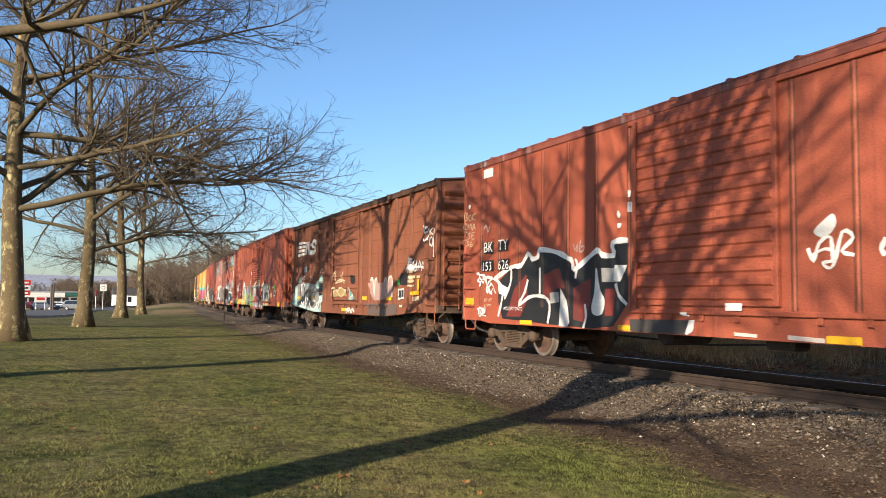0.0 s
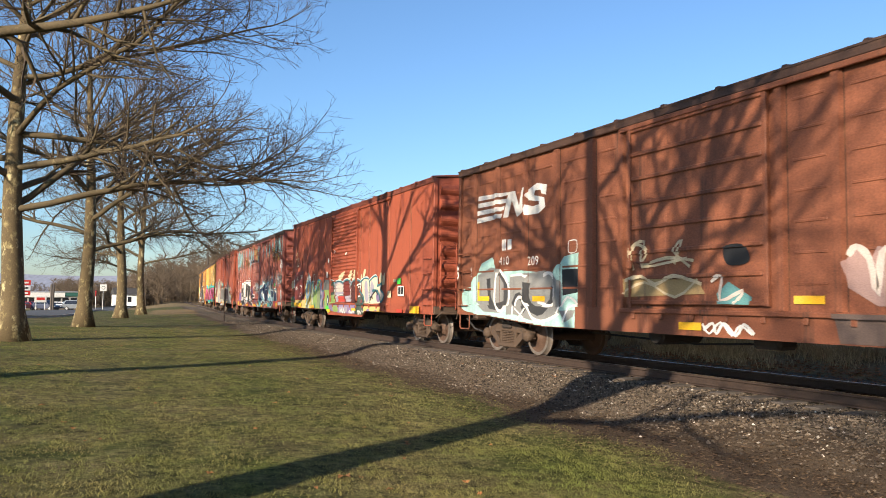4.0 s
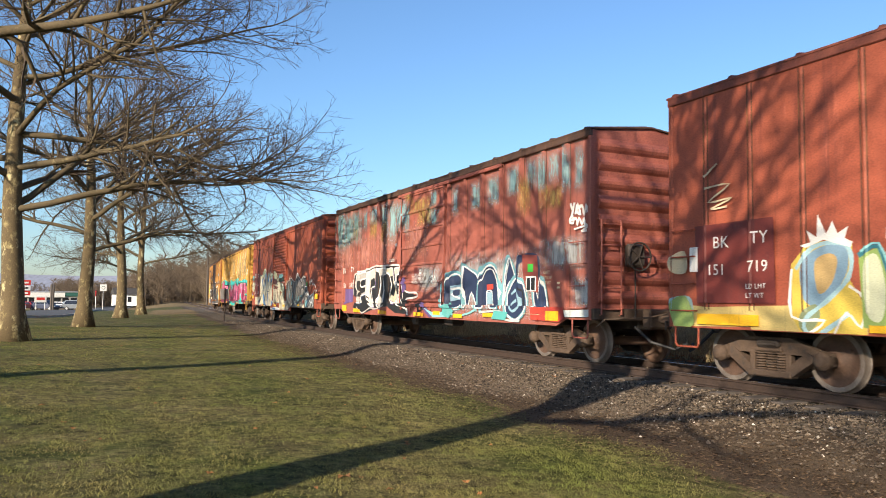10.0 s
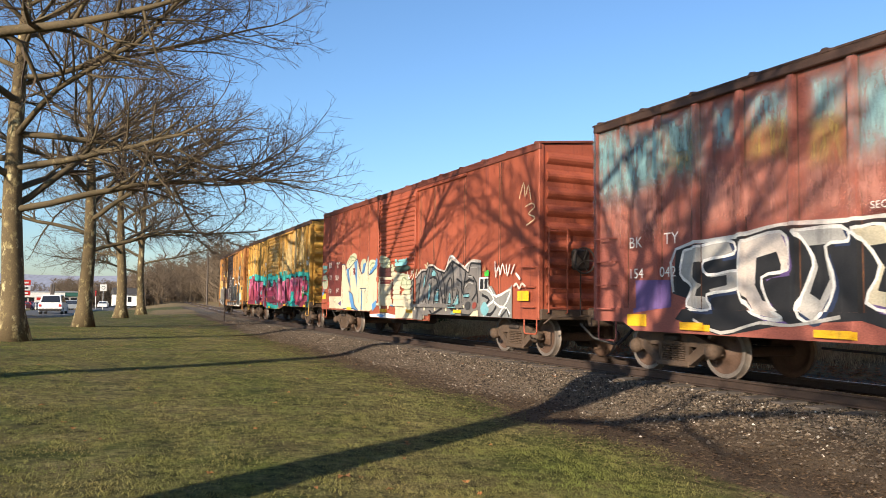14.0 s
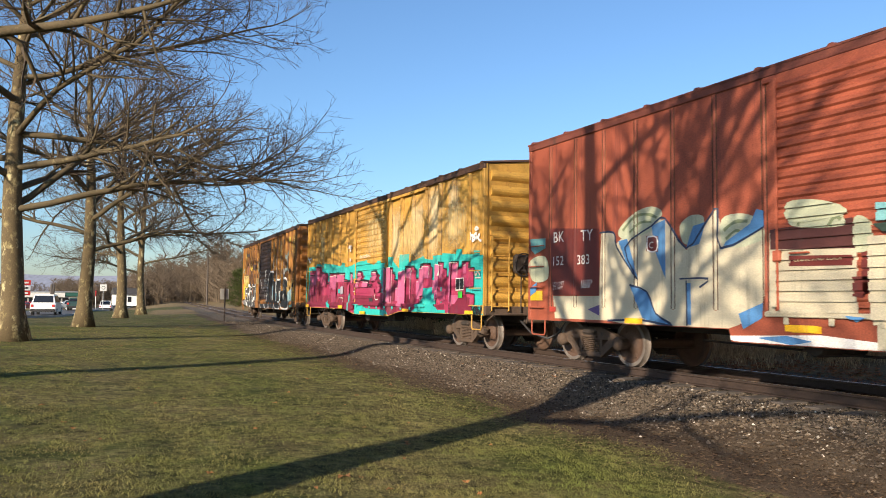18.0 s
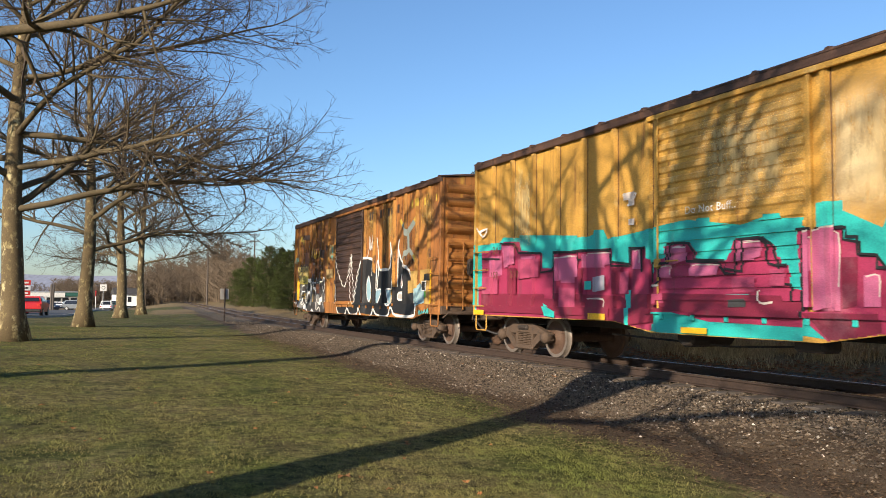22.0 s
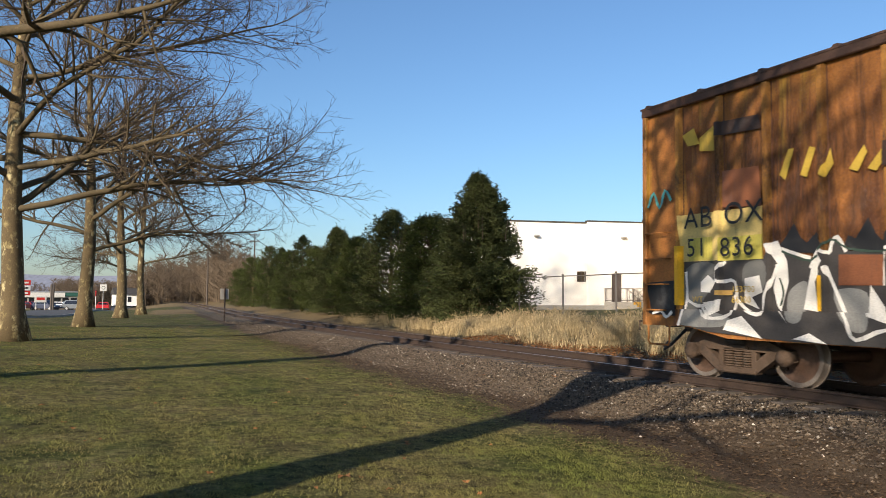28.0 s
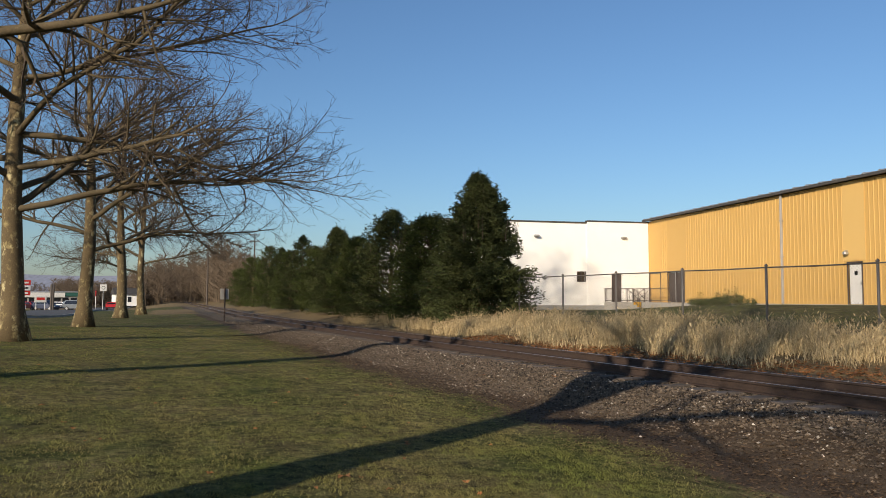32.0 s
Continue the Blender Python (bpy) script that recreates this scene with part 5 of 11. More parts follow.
    part("lock_bar", lk, spec.get("door_paint", P), door)
    tr = Mesh()
    span = spec.get("track", (door0 - 3.0, door1 + 0.15))
    spec["tracks"] = span
    tr.box(-W - 0.035, -W + 0.02, span[0], span[1], fl - 0.12, fl - 0.05, 0.01)
    low_track = part("lower_door_track", tr, spec.get("sill_paint", P), car)
    tr = Mesh()
    tr.box(-W - 0.03, -W + 0.02, span[0], span[1], eave - 0.22, eave - 0.135, 0.01)
    part("upper_door_track", tr, spec.get("sill_paint", P), car)
    tr = Mesh()
    tr.box(-W - 0.03, -W + 0.0, -0.04, 0.04, fl - 0.22, fl - 0.121, 0.01)
    lug = tr.data("track_bracket", spec.get("sill_paint", P))
    for k in range(9):
        ob = new("track_bracket", lug)
        ob.parent = low_track
        ob.location = (0, span[0] + (span[1] - span[0]) * (k + 0.5) / 9, 0)
    # underframe
    u = Mesh()
    u.box(-0.25, 0.25, -h + 0.1, h - 0.1, 0.66, 1.0, 0.02)
    for y in (-4.2, -2.1, 0, 2.1, 4.2):
        u.box(-W + 0.1, W - 0.1, y - 0.06, y + 0.06, 0.80, 1.02)
    part("centre_sill", u, M["steel_dark"], car)
    bk = Mesh()
    bk.lathe([(-0.55, 0.0), (-0.55, 0.17), (-0.5, 0.2), (0.35, 0.2), (0.4, 0.17), (0.4, 0.0)], True, 14, (-0.55, 1.2, 0.66))
    bk.box(-1.15, -0.75, -1.4, -0.9, 0.52, 0.86, 0.05)
    bk.tube([(-0.9, -1.2, 0.6), (-0.7, 0.6, 0.5), (-0.5, 3.8, 0.56)], 0.02, 6)
    part("brake_gear", bk, M["steel_dark"], car)
    # bogies and wheelsets
    spec["wheelsets"] = []
    for s in (-1, 1):
        y = s * TRUCK_C
        bo = new("bolster", TRUCK["bolster"])
        bo.parent = car
        bo.location = (0, y, 0)
        for sx in (-1, 1):
            fr = new("side_frame", TRUCK["side_frame"])
            fr.parent = car
            fr.location = (sx * 0.995, y, 0)
            for a in (-AXLE, AXLE):
                ob = new("bearing_cap", TRUCK["bearing_cap"])
                ob.parent = fr
                ob.matrix_basis = pose(0, a, 0.42, 0, 0, 180 if sx < 0 else 0)
                ob = new("brake_shoe", TRUCK["brake_shoe"])
                ob.parent = fr
                ob.matrix_basis = pose(-sx * 0.24, a * 0.47, 0, 0, 0, 180 if a < 0 else 0)
            for k in (-0.18, 0.0, 0.18):
                ob = new("spring", TRUCK["spring"])
                ob.parent = fr
                ob.location = (0, k, 0)
        for a in (-AXLE, AXLE):
            ws = new("wheelset", WHEELSET)
            ws.parent = car
            ws.location = (0, y + a, 0.418)
            spec["wheelsets"].append((ws, y + a))
    spec["car"] = car
    CARS.append(spec)
    return car


PAINTS = {
    "red": paint("oxide_red_car_paint", (0.325, 0.079, 0.040), (0.26, 0.060, 0.034), (0.18, 0.045, 0.029)),
    "red_dull": paint("dull_red_car_paint", (0.27, 0.065, 0.04), (0.20, 0.05, 0.04), (0.13, 0.045, 0.035), 0.6),
    "brown": paint("brown_rusty_car_paint", (0.235, 0.080, 0.040), (0.14, 0.050, 0.028), (0.07, 0.033, 0.022), 0.65),
    "pink_red": paint("faded_red_car_paint", (0.32, 0.092, 0.064), (0.25, 0.085, 0.068), (0.14, 0.048, 0.038), 0.6),
    "gold": paint("weathered_yellow_car_paint", (0.52, 0.30, 0.058), (0.42, 0.21, 0.045), (0.19, 0.085, 0.028), 0.7, [((0.60, 0.45, 0.20), 0.6, 0.58, (1, 1, 0.7))]),
    "rust": paint("rust_eaten_yellow_car_paint", (0.40, 0.165, 0.036), (0.26, 0.095, 0.03), (0.085, 0.038, 0.022), 0.8, [((0.46, 0.26, 0.045), 1.3, 0.57, (2.5, 2.5, 0.2)), ((0.13, 0.05, 0.022), 0.7, 0.53, (1, 1, 0.5)), ((0.055, 0.028, 0.018), 1.7, 0.57, (2.5, 2.5, 0.15))]),
    # lighter than the sheets: sunlit ridges painted in, besides yellow remnants and rust
    "lit_rust_post": paint("lit_rusty_yellow_post_paint", (0.44, 0.22, 0.04), (0.26, 0.10, 0.03), (0.07, 0.032, 0.02), 0.8, [((0.05, 0.026, 0.018), 2.5, 0.56, (1, 1, 0.4))]),
    "roof_brown": paint("dark_rusty_roof_paint", (0.085, 0.045, 0.03), (0.05, 0.03, 0.024), (0.14, 0.07, 0.04), 0.7),
    "roof_red": paint("dull_red_roof_paint", (0.20, 0.055, 0.035), (0.14, 0.045, 0.03), (0.09, 0.04, 0.03), 0.6),
    "roof_grey": paint("red_and_grey_roof_paint", (0.22, 0.06, 0.04), (0.16, 0.05, 0.035), (0.30, 0.29, 0.28), 0.6),
    "dark": paint("dark_brown_door_paint", (0.055, 0.03, 0.022), (0.036, 0.023, 0.019), (0.11, 0.048, 0.026), 0.7),
}
LEN = 15.6
# front edge and rear edge of each car along the line at 0 s
SPECS = [
    dict(key="a", roof="roof_grey", y=(0.86, 16.66), eave=4.47, paint="red", style="flush", door_ribs=15, sill=0.72, mid=0.67, yt=6.6, ye=0.4, label="oxide red boxcar with a ribbed door and white-outlined graffiti"),
    dict(key="b", roof="roof_brown", y=(18.15, 34.12), eave=4.40, paint="brown", style="beaded", door_ribs=7, sill=0.84, mid=0.67, yt=4.2, ye=2.4, label="rusty brown boxcar with a white logo and grey-green graffiti", end_ribs=9),
    dict(key="c", roof="roof_red", y=(35.5, 51.1), eave=4.50, paint="red", style="flush", door_ribs=24, sill=0.80, mid=0.60, yt=2.0, ye=0.3, label="bright oxide red boxcar with green and gold graffiti", end_ribs=8),
    dict(key="d", roof="roof_brown", y=(53.16, 68.8), eave=4.45, paint="pink_red", style="posted", door_ribs=6, sill=0.84, mid=0.70, yt=6.7, ye=0.3, label="faded red boxcar with turquoise stains and black graffiti"),
    dict(key="e", roof="roof_red", y=(70.61, 86.23), eave=4.49, paint="red", style="flush", door_ribs=22, sill=0.80, mid=0.62, yt=2.3, ye=0.05, label="oxide red boxcar with white and blue graffiti along its base"),
    dict(key="f", roof="roof_brown", y=(88.14, 103.83), eave=4.455, paint="gold", style="posted", door_ribs=16, sill=0.84, mid=0.68, yt=1.6, ye=1.0, label="weathered yellow boxcar with pink blocks on a turquoise band"),
    dict(key="g", roof="roof_brown", y=(105.64, 121.3), eave=4.457, paint="rust", style="posted", door_ribs=14, sill=0.81, mid=0.66, yt=6.0, ye=0.8, label="rust-streaked orange boxcar with black and white graffiti", door_paint=PAINTS["dark"], post_paint=PAINTS["lit_rust_post"]),
]
POSTS = [s * v for s in (-1, 1) for v in (1.68, 2.6, 3.5, 4.4, 5.28, 6.15, 7.0)]
for sp in SPECS:
    sp["length"] = sp["y"][1] - sp["y"][0]
    sp["paint"] = PAINTS[sp["paint"]]
    sp["roof"] = PAINTS[sp["roof"]]
    sp["door"] = (-1.48, 1.52)
    sp["posts"] = POSTS
    if sp["style"] == "beaded":
        sp["posts"] = [s * v for s in (-1, 1) for v in (1.68, 2.55, 3.72, 4.9, 6.1, 7.2)]
        sp["post_w"] = 0.16
    if sp["style"] == "flush":
        sp["posts"] = [v for v in POSTS if v > 0 or v in (-1.68, -2.6, -4.4, -6.15)]
        sp["post"], sp["post_w"] = 0.018, 0.06
    boxcar(sp)
    if sp["style"] == "beaded":
        # long pressed beads between the posts
        pp = sorted(sp["posts"] + [-sp["length"] / 2 + 0.1, sp["length"] / 2 - 0.1])
        for a, b in zip(pp[:-1], pp[1:]):
            if a > -1.6 and b < 1.6 or b - a < 0.5:
                continue
            bead = Mesh()
            for k in range(7):
                z = 1.45 + k * 0.42
                bead.box(-sp["sheet"] - 0.012, -sp["sheet"], a + 0.18, b - 0.18, z - 0.02, z + 0.02, 0.008)
            part("bead_panel", bead, sp["paint"], sp["car"])


# ---- what is painted and stencilled on the cars


class Art:
    """Paint on a car's near side, in layers: y along the car, z over the rail."""

    def __init__(self):
        self.rows = []

    def fill(self, colour, *pts):
        self.rows.append(("fill", colour, [list(pts)]))

    def stain(self, colour, *pts):
        self.rows.append(("stain", colour, [spline(pts, True, 4)]))

    def blob(self, colour, *pts):
        self.rows.append(("fill", colour, [spline(pts, True, 4)]))

    def line(self, colour, width, *pts):
        self.rows.append(("fill", colour, ribbon(pts if colour == "black" and width < 0.055 else spline(pts, False, 3), width)))

    def rect(self, colour, y1, y0, z0, z1):
        self.rows.append(("rect", colour, [[(y0, z0), (y1, z0), (y1, z1), (y0, z1)]]))

    def text(self, colour, size, y, z, words):
        self.rows.append(("text", colour, (size, y, z, words)))


def spline(pts, closed, n):
    out = []
    k = len(pts)
    for i in range(k if closed else k - 1):
        p0, p1, p2, p3 = (pts[(i + d) % k] for d in (-1, 0, 1, 2)) if closed else (pts[max(i - 1, 0)], pts[i], pts[i + 1], pts[min(i + 2, k - 1)])
        for j in range(n):
            t = j / n
            out.append(tuple(0.5 * (2 * p1[a] + (p2[a] - p0[a]) * t + (2 * p0[a] - 5 * p1[a] + 4 * p2[a] - p3[a]) * t * t + (3 * p1[a] - p0[a] - 3 * p2[a] + p3[a]) * t ** 3) for a in (0, 1)))
    return out if closed else out + [tuple(pts[-1])]


def ribbon(pts, w):
    quads, left, right = [], [], []
    for k, p in enumerate(pts):
        a, b = pts[max(k - 1, 0)], pts[min(k + 1, len(pts) - 1)]
        d = Vector((b[0] - a[0], b[1] - a[1]))
        d = d.normalized() if d.length > 1e-6 else Vector((1, 0))
        s = w * 0.5 * (1 + 0.18 * math.sin(k * 2.1 + p[0] * 3))
        left.append((p[0] - d.y * s, p[1] + d.x * s))
        right.append((p[0] + d.y * s, p[1] - d.x * s))
    for k in range(len(pts) - 1):
        quads.append([left[k], left[k + 1], right[k + 1], right[k]])
    return quads


def cut(poly, axis_i, limit, keep_less):
    out = []
    for k, p in enumerate(poly):
        q = poly[(k + 1) % len(poly)]
        ip, iq = (p[axis_i] <= limit) == keep_less, (q[axis_i] <= limit) == keep_less
        if ip:
            out.append(p)
        if ip != iq:
            t = (limit - p[axis_i]) / (q[axis_i] - p[axis_i])
            out.append((p[0] + (q[0] - p[0]) * t, p[1] + (q[1] - p[1]) * t))
    return out


def relief(spec):
    """The side's relief as cells: y0, y1, z0, z1, distance out from the middle."""
    W, sheet, eave = spec["W"], spec["sheet"], spec["eave"]
    hh = spec["length"] / 2
    d0, d1 = spec["door"]
    cells = []
    edges = sorted({-hh, hh, d0, d0 + 0.085, d1 - 0.085, d1, *[v for s in spec["strips"] for v in s[:2]]})
    for a, b in zip(edges[:-1], edges[1:]):
        m = (a + b) / 2
        if b - a < 1e-4:
            continue
        if d0 < m < d1:
            dx = sheet + 0.05
            if m < d0 + 0.085 or m > d1 - 0.085:
                cells.append((a, b, 1.14, eave - 0.2, dx + 0.03))
                continue
            cells.append((a, b, 1.08, spec["rib_rows"][0][0], dx))
            for (z0, z1), (nz, _) in zip(spec["rib_rows"], spec["rib_rows"][1:] + [(eave - 0.2, 0)]):
                cells.append((a, b, z0, z1, dx + spec["rib_depth"]))
                cells.append((a, b, z1, nz, dx))
        else:
            x = next((s[2:] for s in spec["strips"] if s[0] <= m <= s[1]), (sheet, sheet))
            cells.append((a, b, 1.08, eave - 0.14, *x))
    t0, t1 = spec["tracks"]
    mid, yt = spec["mid"], spec["yt"]
    ye = spec["ye"]
    zones = [(-hh, -yt - ye, spec["sill"]), (-yt, yt, mid), (yt + ye, hh, spec["sill"])]
    for k in range(8):
        z = mid + (spec["sill"] - mid) * (k + 0.8) / 8
        zones += [(yt + ye * k / 8, yt + ye * (k + 1) / 8, z), (-yt - ye * (k + 1) / 8, -yt - ye * k / 8, z)]
    for a, b, low in zones:
        for c, d in ((a, min(b, t0)), (max(a, t0), min(b, t1)), (max(a, t1), b)):
            if d - c < 1e-4:
                continue
            inside = t0 <= (c + d) / 2 <= t1
            cells.append((c, d, low + 0.012, 0.995 if inside else 1.08, W - 0.015))
            if inside:
                cells.append((c, d, 0.995, 1.08, W + 0.037))
    return cells


def graffiti_paint(name, c, worn=0.0):
    m = mat(name, c, 0.55, 0.0, tuple(v * 0.72 for v in c), 1.6, 60, 0.04, (1, 1, 1), 0.55, per_object=0.08,
            extra=[(tuple(v * 0.6 + 0.02 for v in c), 1.5, 0.55, (3, 3, 0.2)), (tuple(v * 0.8 + 0.05 for v in c), 0.9, 0.58, (1, 1, 1)), ((0.10, 0.05, 0.035), 5.0, 0.67, (1.5, 1.5, 0.5))])
    if worn:
        n, l = m.node_tree.nodes, m.node_tree.links
        tc = n.new("ShaderNodeTexCoord")
        mp = n.new("ShaderNodeMapping")
        mp.inputs["Scale"].default_value = (3.0, 3.0, 0.6)
        l.new(tc.outputs["Object"], mp.inputs[0])
        t = n.new("ShaderNodeTexNoise")
        t.inputs["Scale"].default_value, t.inputs["Detail"].default_value, t.inputs["Roughness"].default_value = 2.2, 7, 0.7
        l.new(mp.outputs[0], t.inputs["Vector"])
        r = n.new("ShaderNodeValToRGB")
        r.color_ramp.elements[0].position, r.color_ramp.elements[1].position = worn - 0.16, worn + 0.16
        r.color_ramp.elements[1].color = (0.85, 0.85, 0.85, 1)
        l.new(t.outputs[0], r.inputs[0])
        at = n.new("ShaderNodeAttribute")
        at.attribute_name = "fade"
        mu = n.new("ShaderNodeMath")
        mu.operation = 'MULTIPLY'
        l.new(r.outputs[0], mu.inputs[0])
        l.new(at.outputs["Fac"], mu.inputs[1])
        l.new(mu.outputs[0], n["Principled BSDF"].inputs["Alpha"])
    return m


TINTS = dict(maroon=(0.16, 0.03, 0.024), maroon2=(0.26, 0.06, 0.045), maroon3=(0.09, 0.03, 0.026), silver=(0.42, 0.40, 0.37), grey1=(0.24, 0.24, 0.23), grey2=(0.055, 0.05, 0.048), greyish=(0.135, 0.095, 0.08), dgrey=(0.05, 0.05, 0.052),
             cream=(0.62, 0.50, 0.32), cream2=(0.60, 0.53, 0.38), cream3=(0.58, 0.44, 0.16), pale=(0.48, 0.52, 0.42), pale2=(0.50, 0.55, 0.54), pale3=(0.50, 0.52, 0.36), pinkish=(0.42, 0.27, 0.24), whitish=(0.60, 0.52, 0.46), white2=(0.62, 0.63, 0.62),
             turq=(0.36, 0.58, 0.53), turqd=(0.12, 0.30, 0.30), turq2=(0.22, 0.50, 0.52), turq3=(0.02, 0.44, 0.40), teal2=(0.10, 0.42, 0.40), teal3=(0.16, 0.36, 0.40), tealb=(0.03, 0.15, 0.19), goldpale=(0.38, 0.26, 0.12), goldp=(0.50, 0.31, 0.09),
             goldl=(0.66, 0.49, 0.22), goldl2=(0.46, 0.31, 0.13), green1=(0.24, 0.34, 0.10), dgreen=(0.035, 0.06, 0.045), lightblue=(0.26, 0.42, 0.50), lightblue2=(0.30, 0.46, 0.50), purple1=(0.22, 0.16, 0.28), purple2=(0.13, 0.08, 0.22), yellow2=(0.62, 0.45, 0.08),
             dred=(0.20, 0.05, 0.05), greyp=(0.34, 0.32, 0.38), navy=(0.025, 0.04, 0.09), red2=(0.50, 0.06, 0.04), blue1=(0.09, 0.25, 0.50), olive=(0.20, 0.24, 0.13), orange2=(0.40, 0.16, 0.08), pink=(0.36, 0.034, 0.095), hotpink=(0.52, 0.12, 0.24), pinkd=(0.20, 0.018, 0.045), pink2=(0.40, 0.06, 0.13), grey3=(0.13, 0.13, 0.125),
             brown2=(0.16, 0.06, 0.03), grey4=(0.165, 0.152, 0.142), grey5=(0.215, 0.195, 0.182), brown3=(0.05, 0.028, 0.02), rust2=(0.22, 0.08, 0.035), ochre2=(0.50, 0.34, 0.05), yelp=(0.55, 0.48, 0.10), bluep=(0.20, 0.32, 0.42), bluep2=(0.20, 0.24, 0.22), black=(0.018, 0.018, 0.02), white=(0.74, 0.72, 0.68), yellow=(0.80, 0.44, 0.02), green=(0.05, 0.5, 0.06))
GRAF = {k: graffiti_paint("spray_" + k, c) for k, c in TINTS.items() if k not in ("goldl", "turqs")}
GRAF["goldl"] = graffiti_paint("faded_pale_yellow", TINTS["goldl"], 0.44)
GRAF["turqs"] = graffiti_paint("faded_turquoise", (0.28, 0.50, 0.52), 0.44)
GRAF["pales"] = graffiti_paint("worn_pale_blue", TINTS["pale2"], 0.44)
GRAF["whites"] = graffiti_paint("worn_white", TINTS["white2"], 0.42)
GRAF["yelps"] = graffiti_paint("worn_yellow_stripe", TINTS["yelp"], 0.42)
GRAF["ochres"] = graffiti_paint("faded_ochre", (0.44, 0.29, 0.09), 0.47)
GRAF["pinks"] = graffiti_paint("bleached_pink_red", (0.47, 0.20, 0.155), 0.44)
GRAF["bleach"] = graffiti_paint("bleached_cream_yellow", (0.72, 0.57, 0.32), 0.36)
GRAF["rustd"] = graffiti_paint("dark_rust_bloom", (0.09, 0.04, 0.022), 0.46)
ART = {}

# car a
ART["a"] = r = Art()
r.fill("black", (6.23, 1.59), (5.62, 1.91), (5.22, 1.93), (4.94, 2.14), (4.56, 2.08), (4.48, 2.23), (3.89, 2.15), (3.51, 2.03), (3.29, 1.8), (2.93, 1.95), (2.57, 2.11), (2.42, 2.03), (2.08, 2.02), (2.13, 2.21), (1.7, 2.25), (1.71, 1.18), (2.11, 0.75), (2.77, 0.69), (4.11, 0.72), (5.99, 0.79), (6.15, 1.15))
r.fill("maroon", (5.49, 1.46), (5, 1.75), (4.94, 1.23), (5.24, 0.85), (5.82, 0.84))
r.fill("maroon", (4.32, 1.73), (3.79, 1.86), (3.6, 1.44), (3.9, 1.44), (4.11, 1.16), (4.37, 1.3))
r.fill("maroon", (3.31, 1.44), (2.76, 1.62), (2.77, 1.17), (2.95, 0.79), (3.31, 0.84))
r.fill("maroon", (2.34, 1.42), (2.03, 1.42), (2.11, 0.94), (2.35, 0.93))
r.line("white", 0.10, (6.37, 1.68), (5.62, 1.93), (5.22, 1.95), (4.94, 2.19), (4.77, 2.07), (4.56, 2.11), (4.49, 2.25), (3.89, 2.17), (3.49, 2.03), (3.35, 1.96), (3.29, 1.8), (2.93, 1.96), (2.57, 2.13), (2.42, 2.04), (2.09, 2.02), (2.14, 2.2), (2.01, 2.27), (1.69, 2.26))
r.line("white", 0.07, (6.3, 1.67), (5.99, 1.47), (6.04, 1.15), (6.18, 0.83))
r.line("white", 0.07, (5.62, 1.89), (5.65, 1.58), (5.91, 1.23))
r.line("white", 0.07, (4.94, 1.64), (5.06, 1.38), (5.31, 1.09), (4.88, 1.27), (4.45, 1.29), (4.19, 1.22), (4.11, 1.02), (4.19, 0.74))
r.line("white", 0.06, (4.48, 1.88), (4.48, 1.34))
r.line("white", 0.06, (3.26, 2), (3.19, 1.9), (3.25, 1.63))
r.line("white", 0.06, (2.94, 1.14), (2.9, 0.92), (2.99, 0.68))
r.line("white", 0.07, (2.04, 1.51), (1.95, 1.3), (1.73, 1.14))
r.fill("white", (6.18, 1.59), (5.69, 1.46), (5.86, 1.29), (6.13, 1.35))
r.fill("white", (3.74, 1.45), (3.5, 1.17), (3.43, 0.77), (3.52, 0.69), (3.78, 0.7), (3.75, 1.1))
r.blob("white", (2.59, 1.81), (2.49, 1.43), (2.35, 1.21), (2.43, 0.96), (2.68, 0.95), (2.74, 1.11), (2.65, 1.36))
r.fill("silver", (4.11, 1.36), (3.8, 1.37), (3.78, 1.17), (4.09, 1.14))
r.fill("silver", (2.45, 1.8), (1.98, 1.78), (1.98, 1.53), (2.42, 1.55))
r.fill("white", (2.06, 1.84), (1.72, 1.83), (1.91, 1.54), (2.1, 1.57))
r.rect("yellow", 5.24, 4.77, 0.69, 0.78)
r.rect("yellow", 1.97, 1.48, 0.69, 0.78)
r.rect("yellow", 7.77, 7.33, 1.09, 1.25)
r.fill("white", (0.25, 0.91), (0.13, 0.92), (0.17, 0.74), (0.3, 0.68), (0.34, 0.69))
r.fill("grey2", (1.66, 0.89), (0.25, 0.91), (0.34, 0.68), (1.63, 0.66))
r.line("white", 0.04, (7.18, 1.82), (6.65, 1.72), (6.23, 1.63), (5.99, 1.35))
r.line("white", 0.035, (7.11, 1.82), (6.88, 1.6), (6.8, 1.69), (6.55, 1.35), (6.44, 1.47))
r.line("white", 0.03, (6.73, 1.68), (6.65, 1.39), (6.51, 1.6), (6.29, 1.35))
r.rect("white", 1.7, 1.57, 2.75, 2.93)
r.rect("white", 1.68, 1.62, 3.02, 3.13)
r.blob("white", (1.97, 2.81), (1.9, 2.74), (1.93, 2.67), (1.99, 2.72))
r.blob("white", (1.97, 2.58), (1.87, 2.56), (1.92, 2.49), (1.98, 2.51))
r.rect("white", 0.38, 0.24, 0.97, 1.03)
r.line("pinkish", 0.03, (3.3, 2.3), (3.25, 2.17), (3.16, 2.29), (3.19, 2.13))
r.line("pinkish", 0.04, (3.07, 2.35), (3.1, 2.14), (2.98, 2.16), (2.96, 2.24), (3.05, 2.22))
r.line("white", 0.025, (7.1, 0.97), (7.02, 0.81), (6.79, 0.98), (6.94, 0.87), (6.72, 0.83))
r.rect("white", 6.91, 6.46, 4.07, 4.28)
r.text("cream", 0.10, 6.77, 1.17, "LD LMT")
r.text("cream", 0.10, 6.77, 1.04, "LT WT")
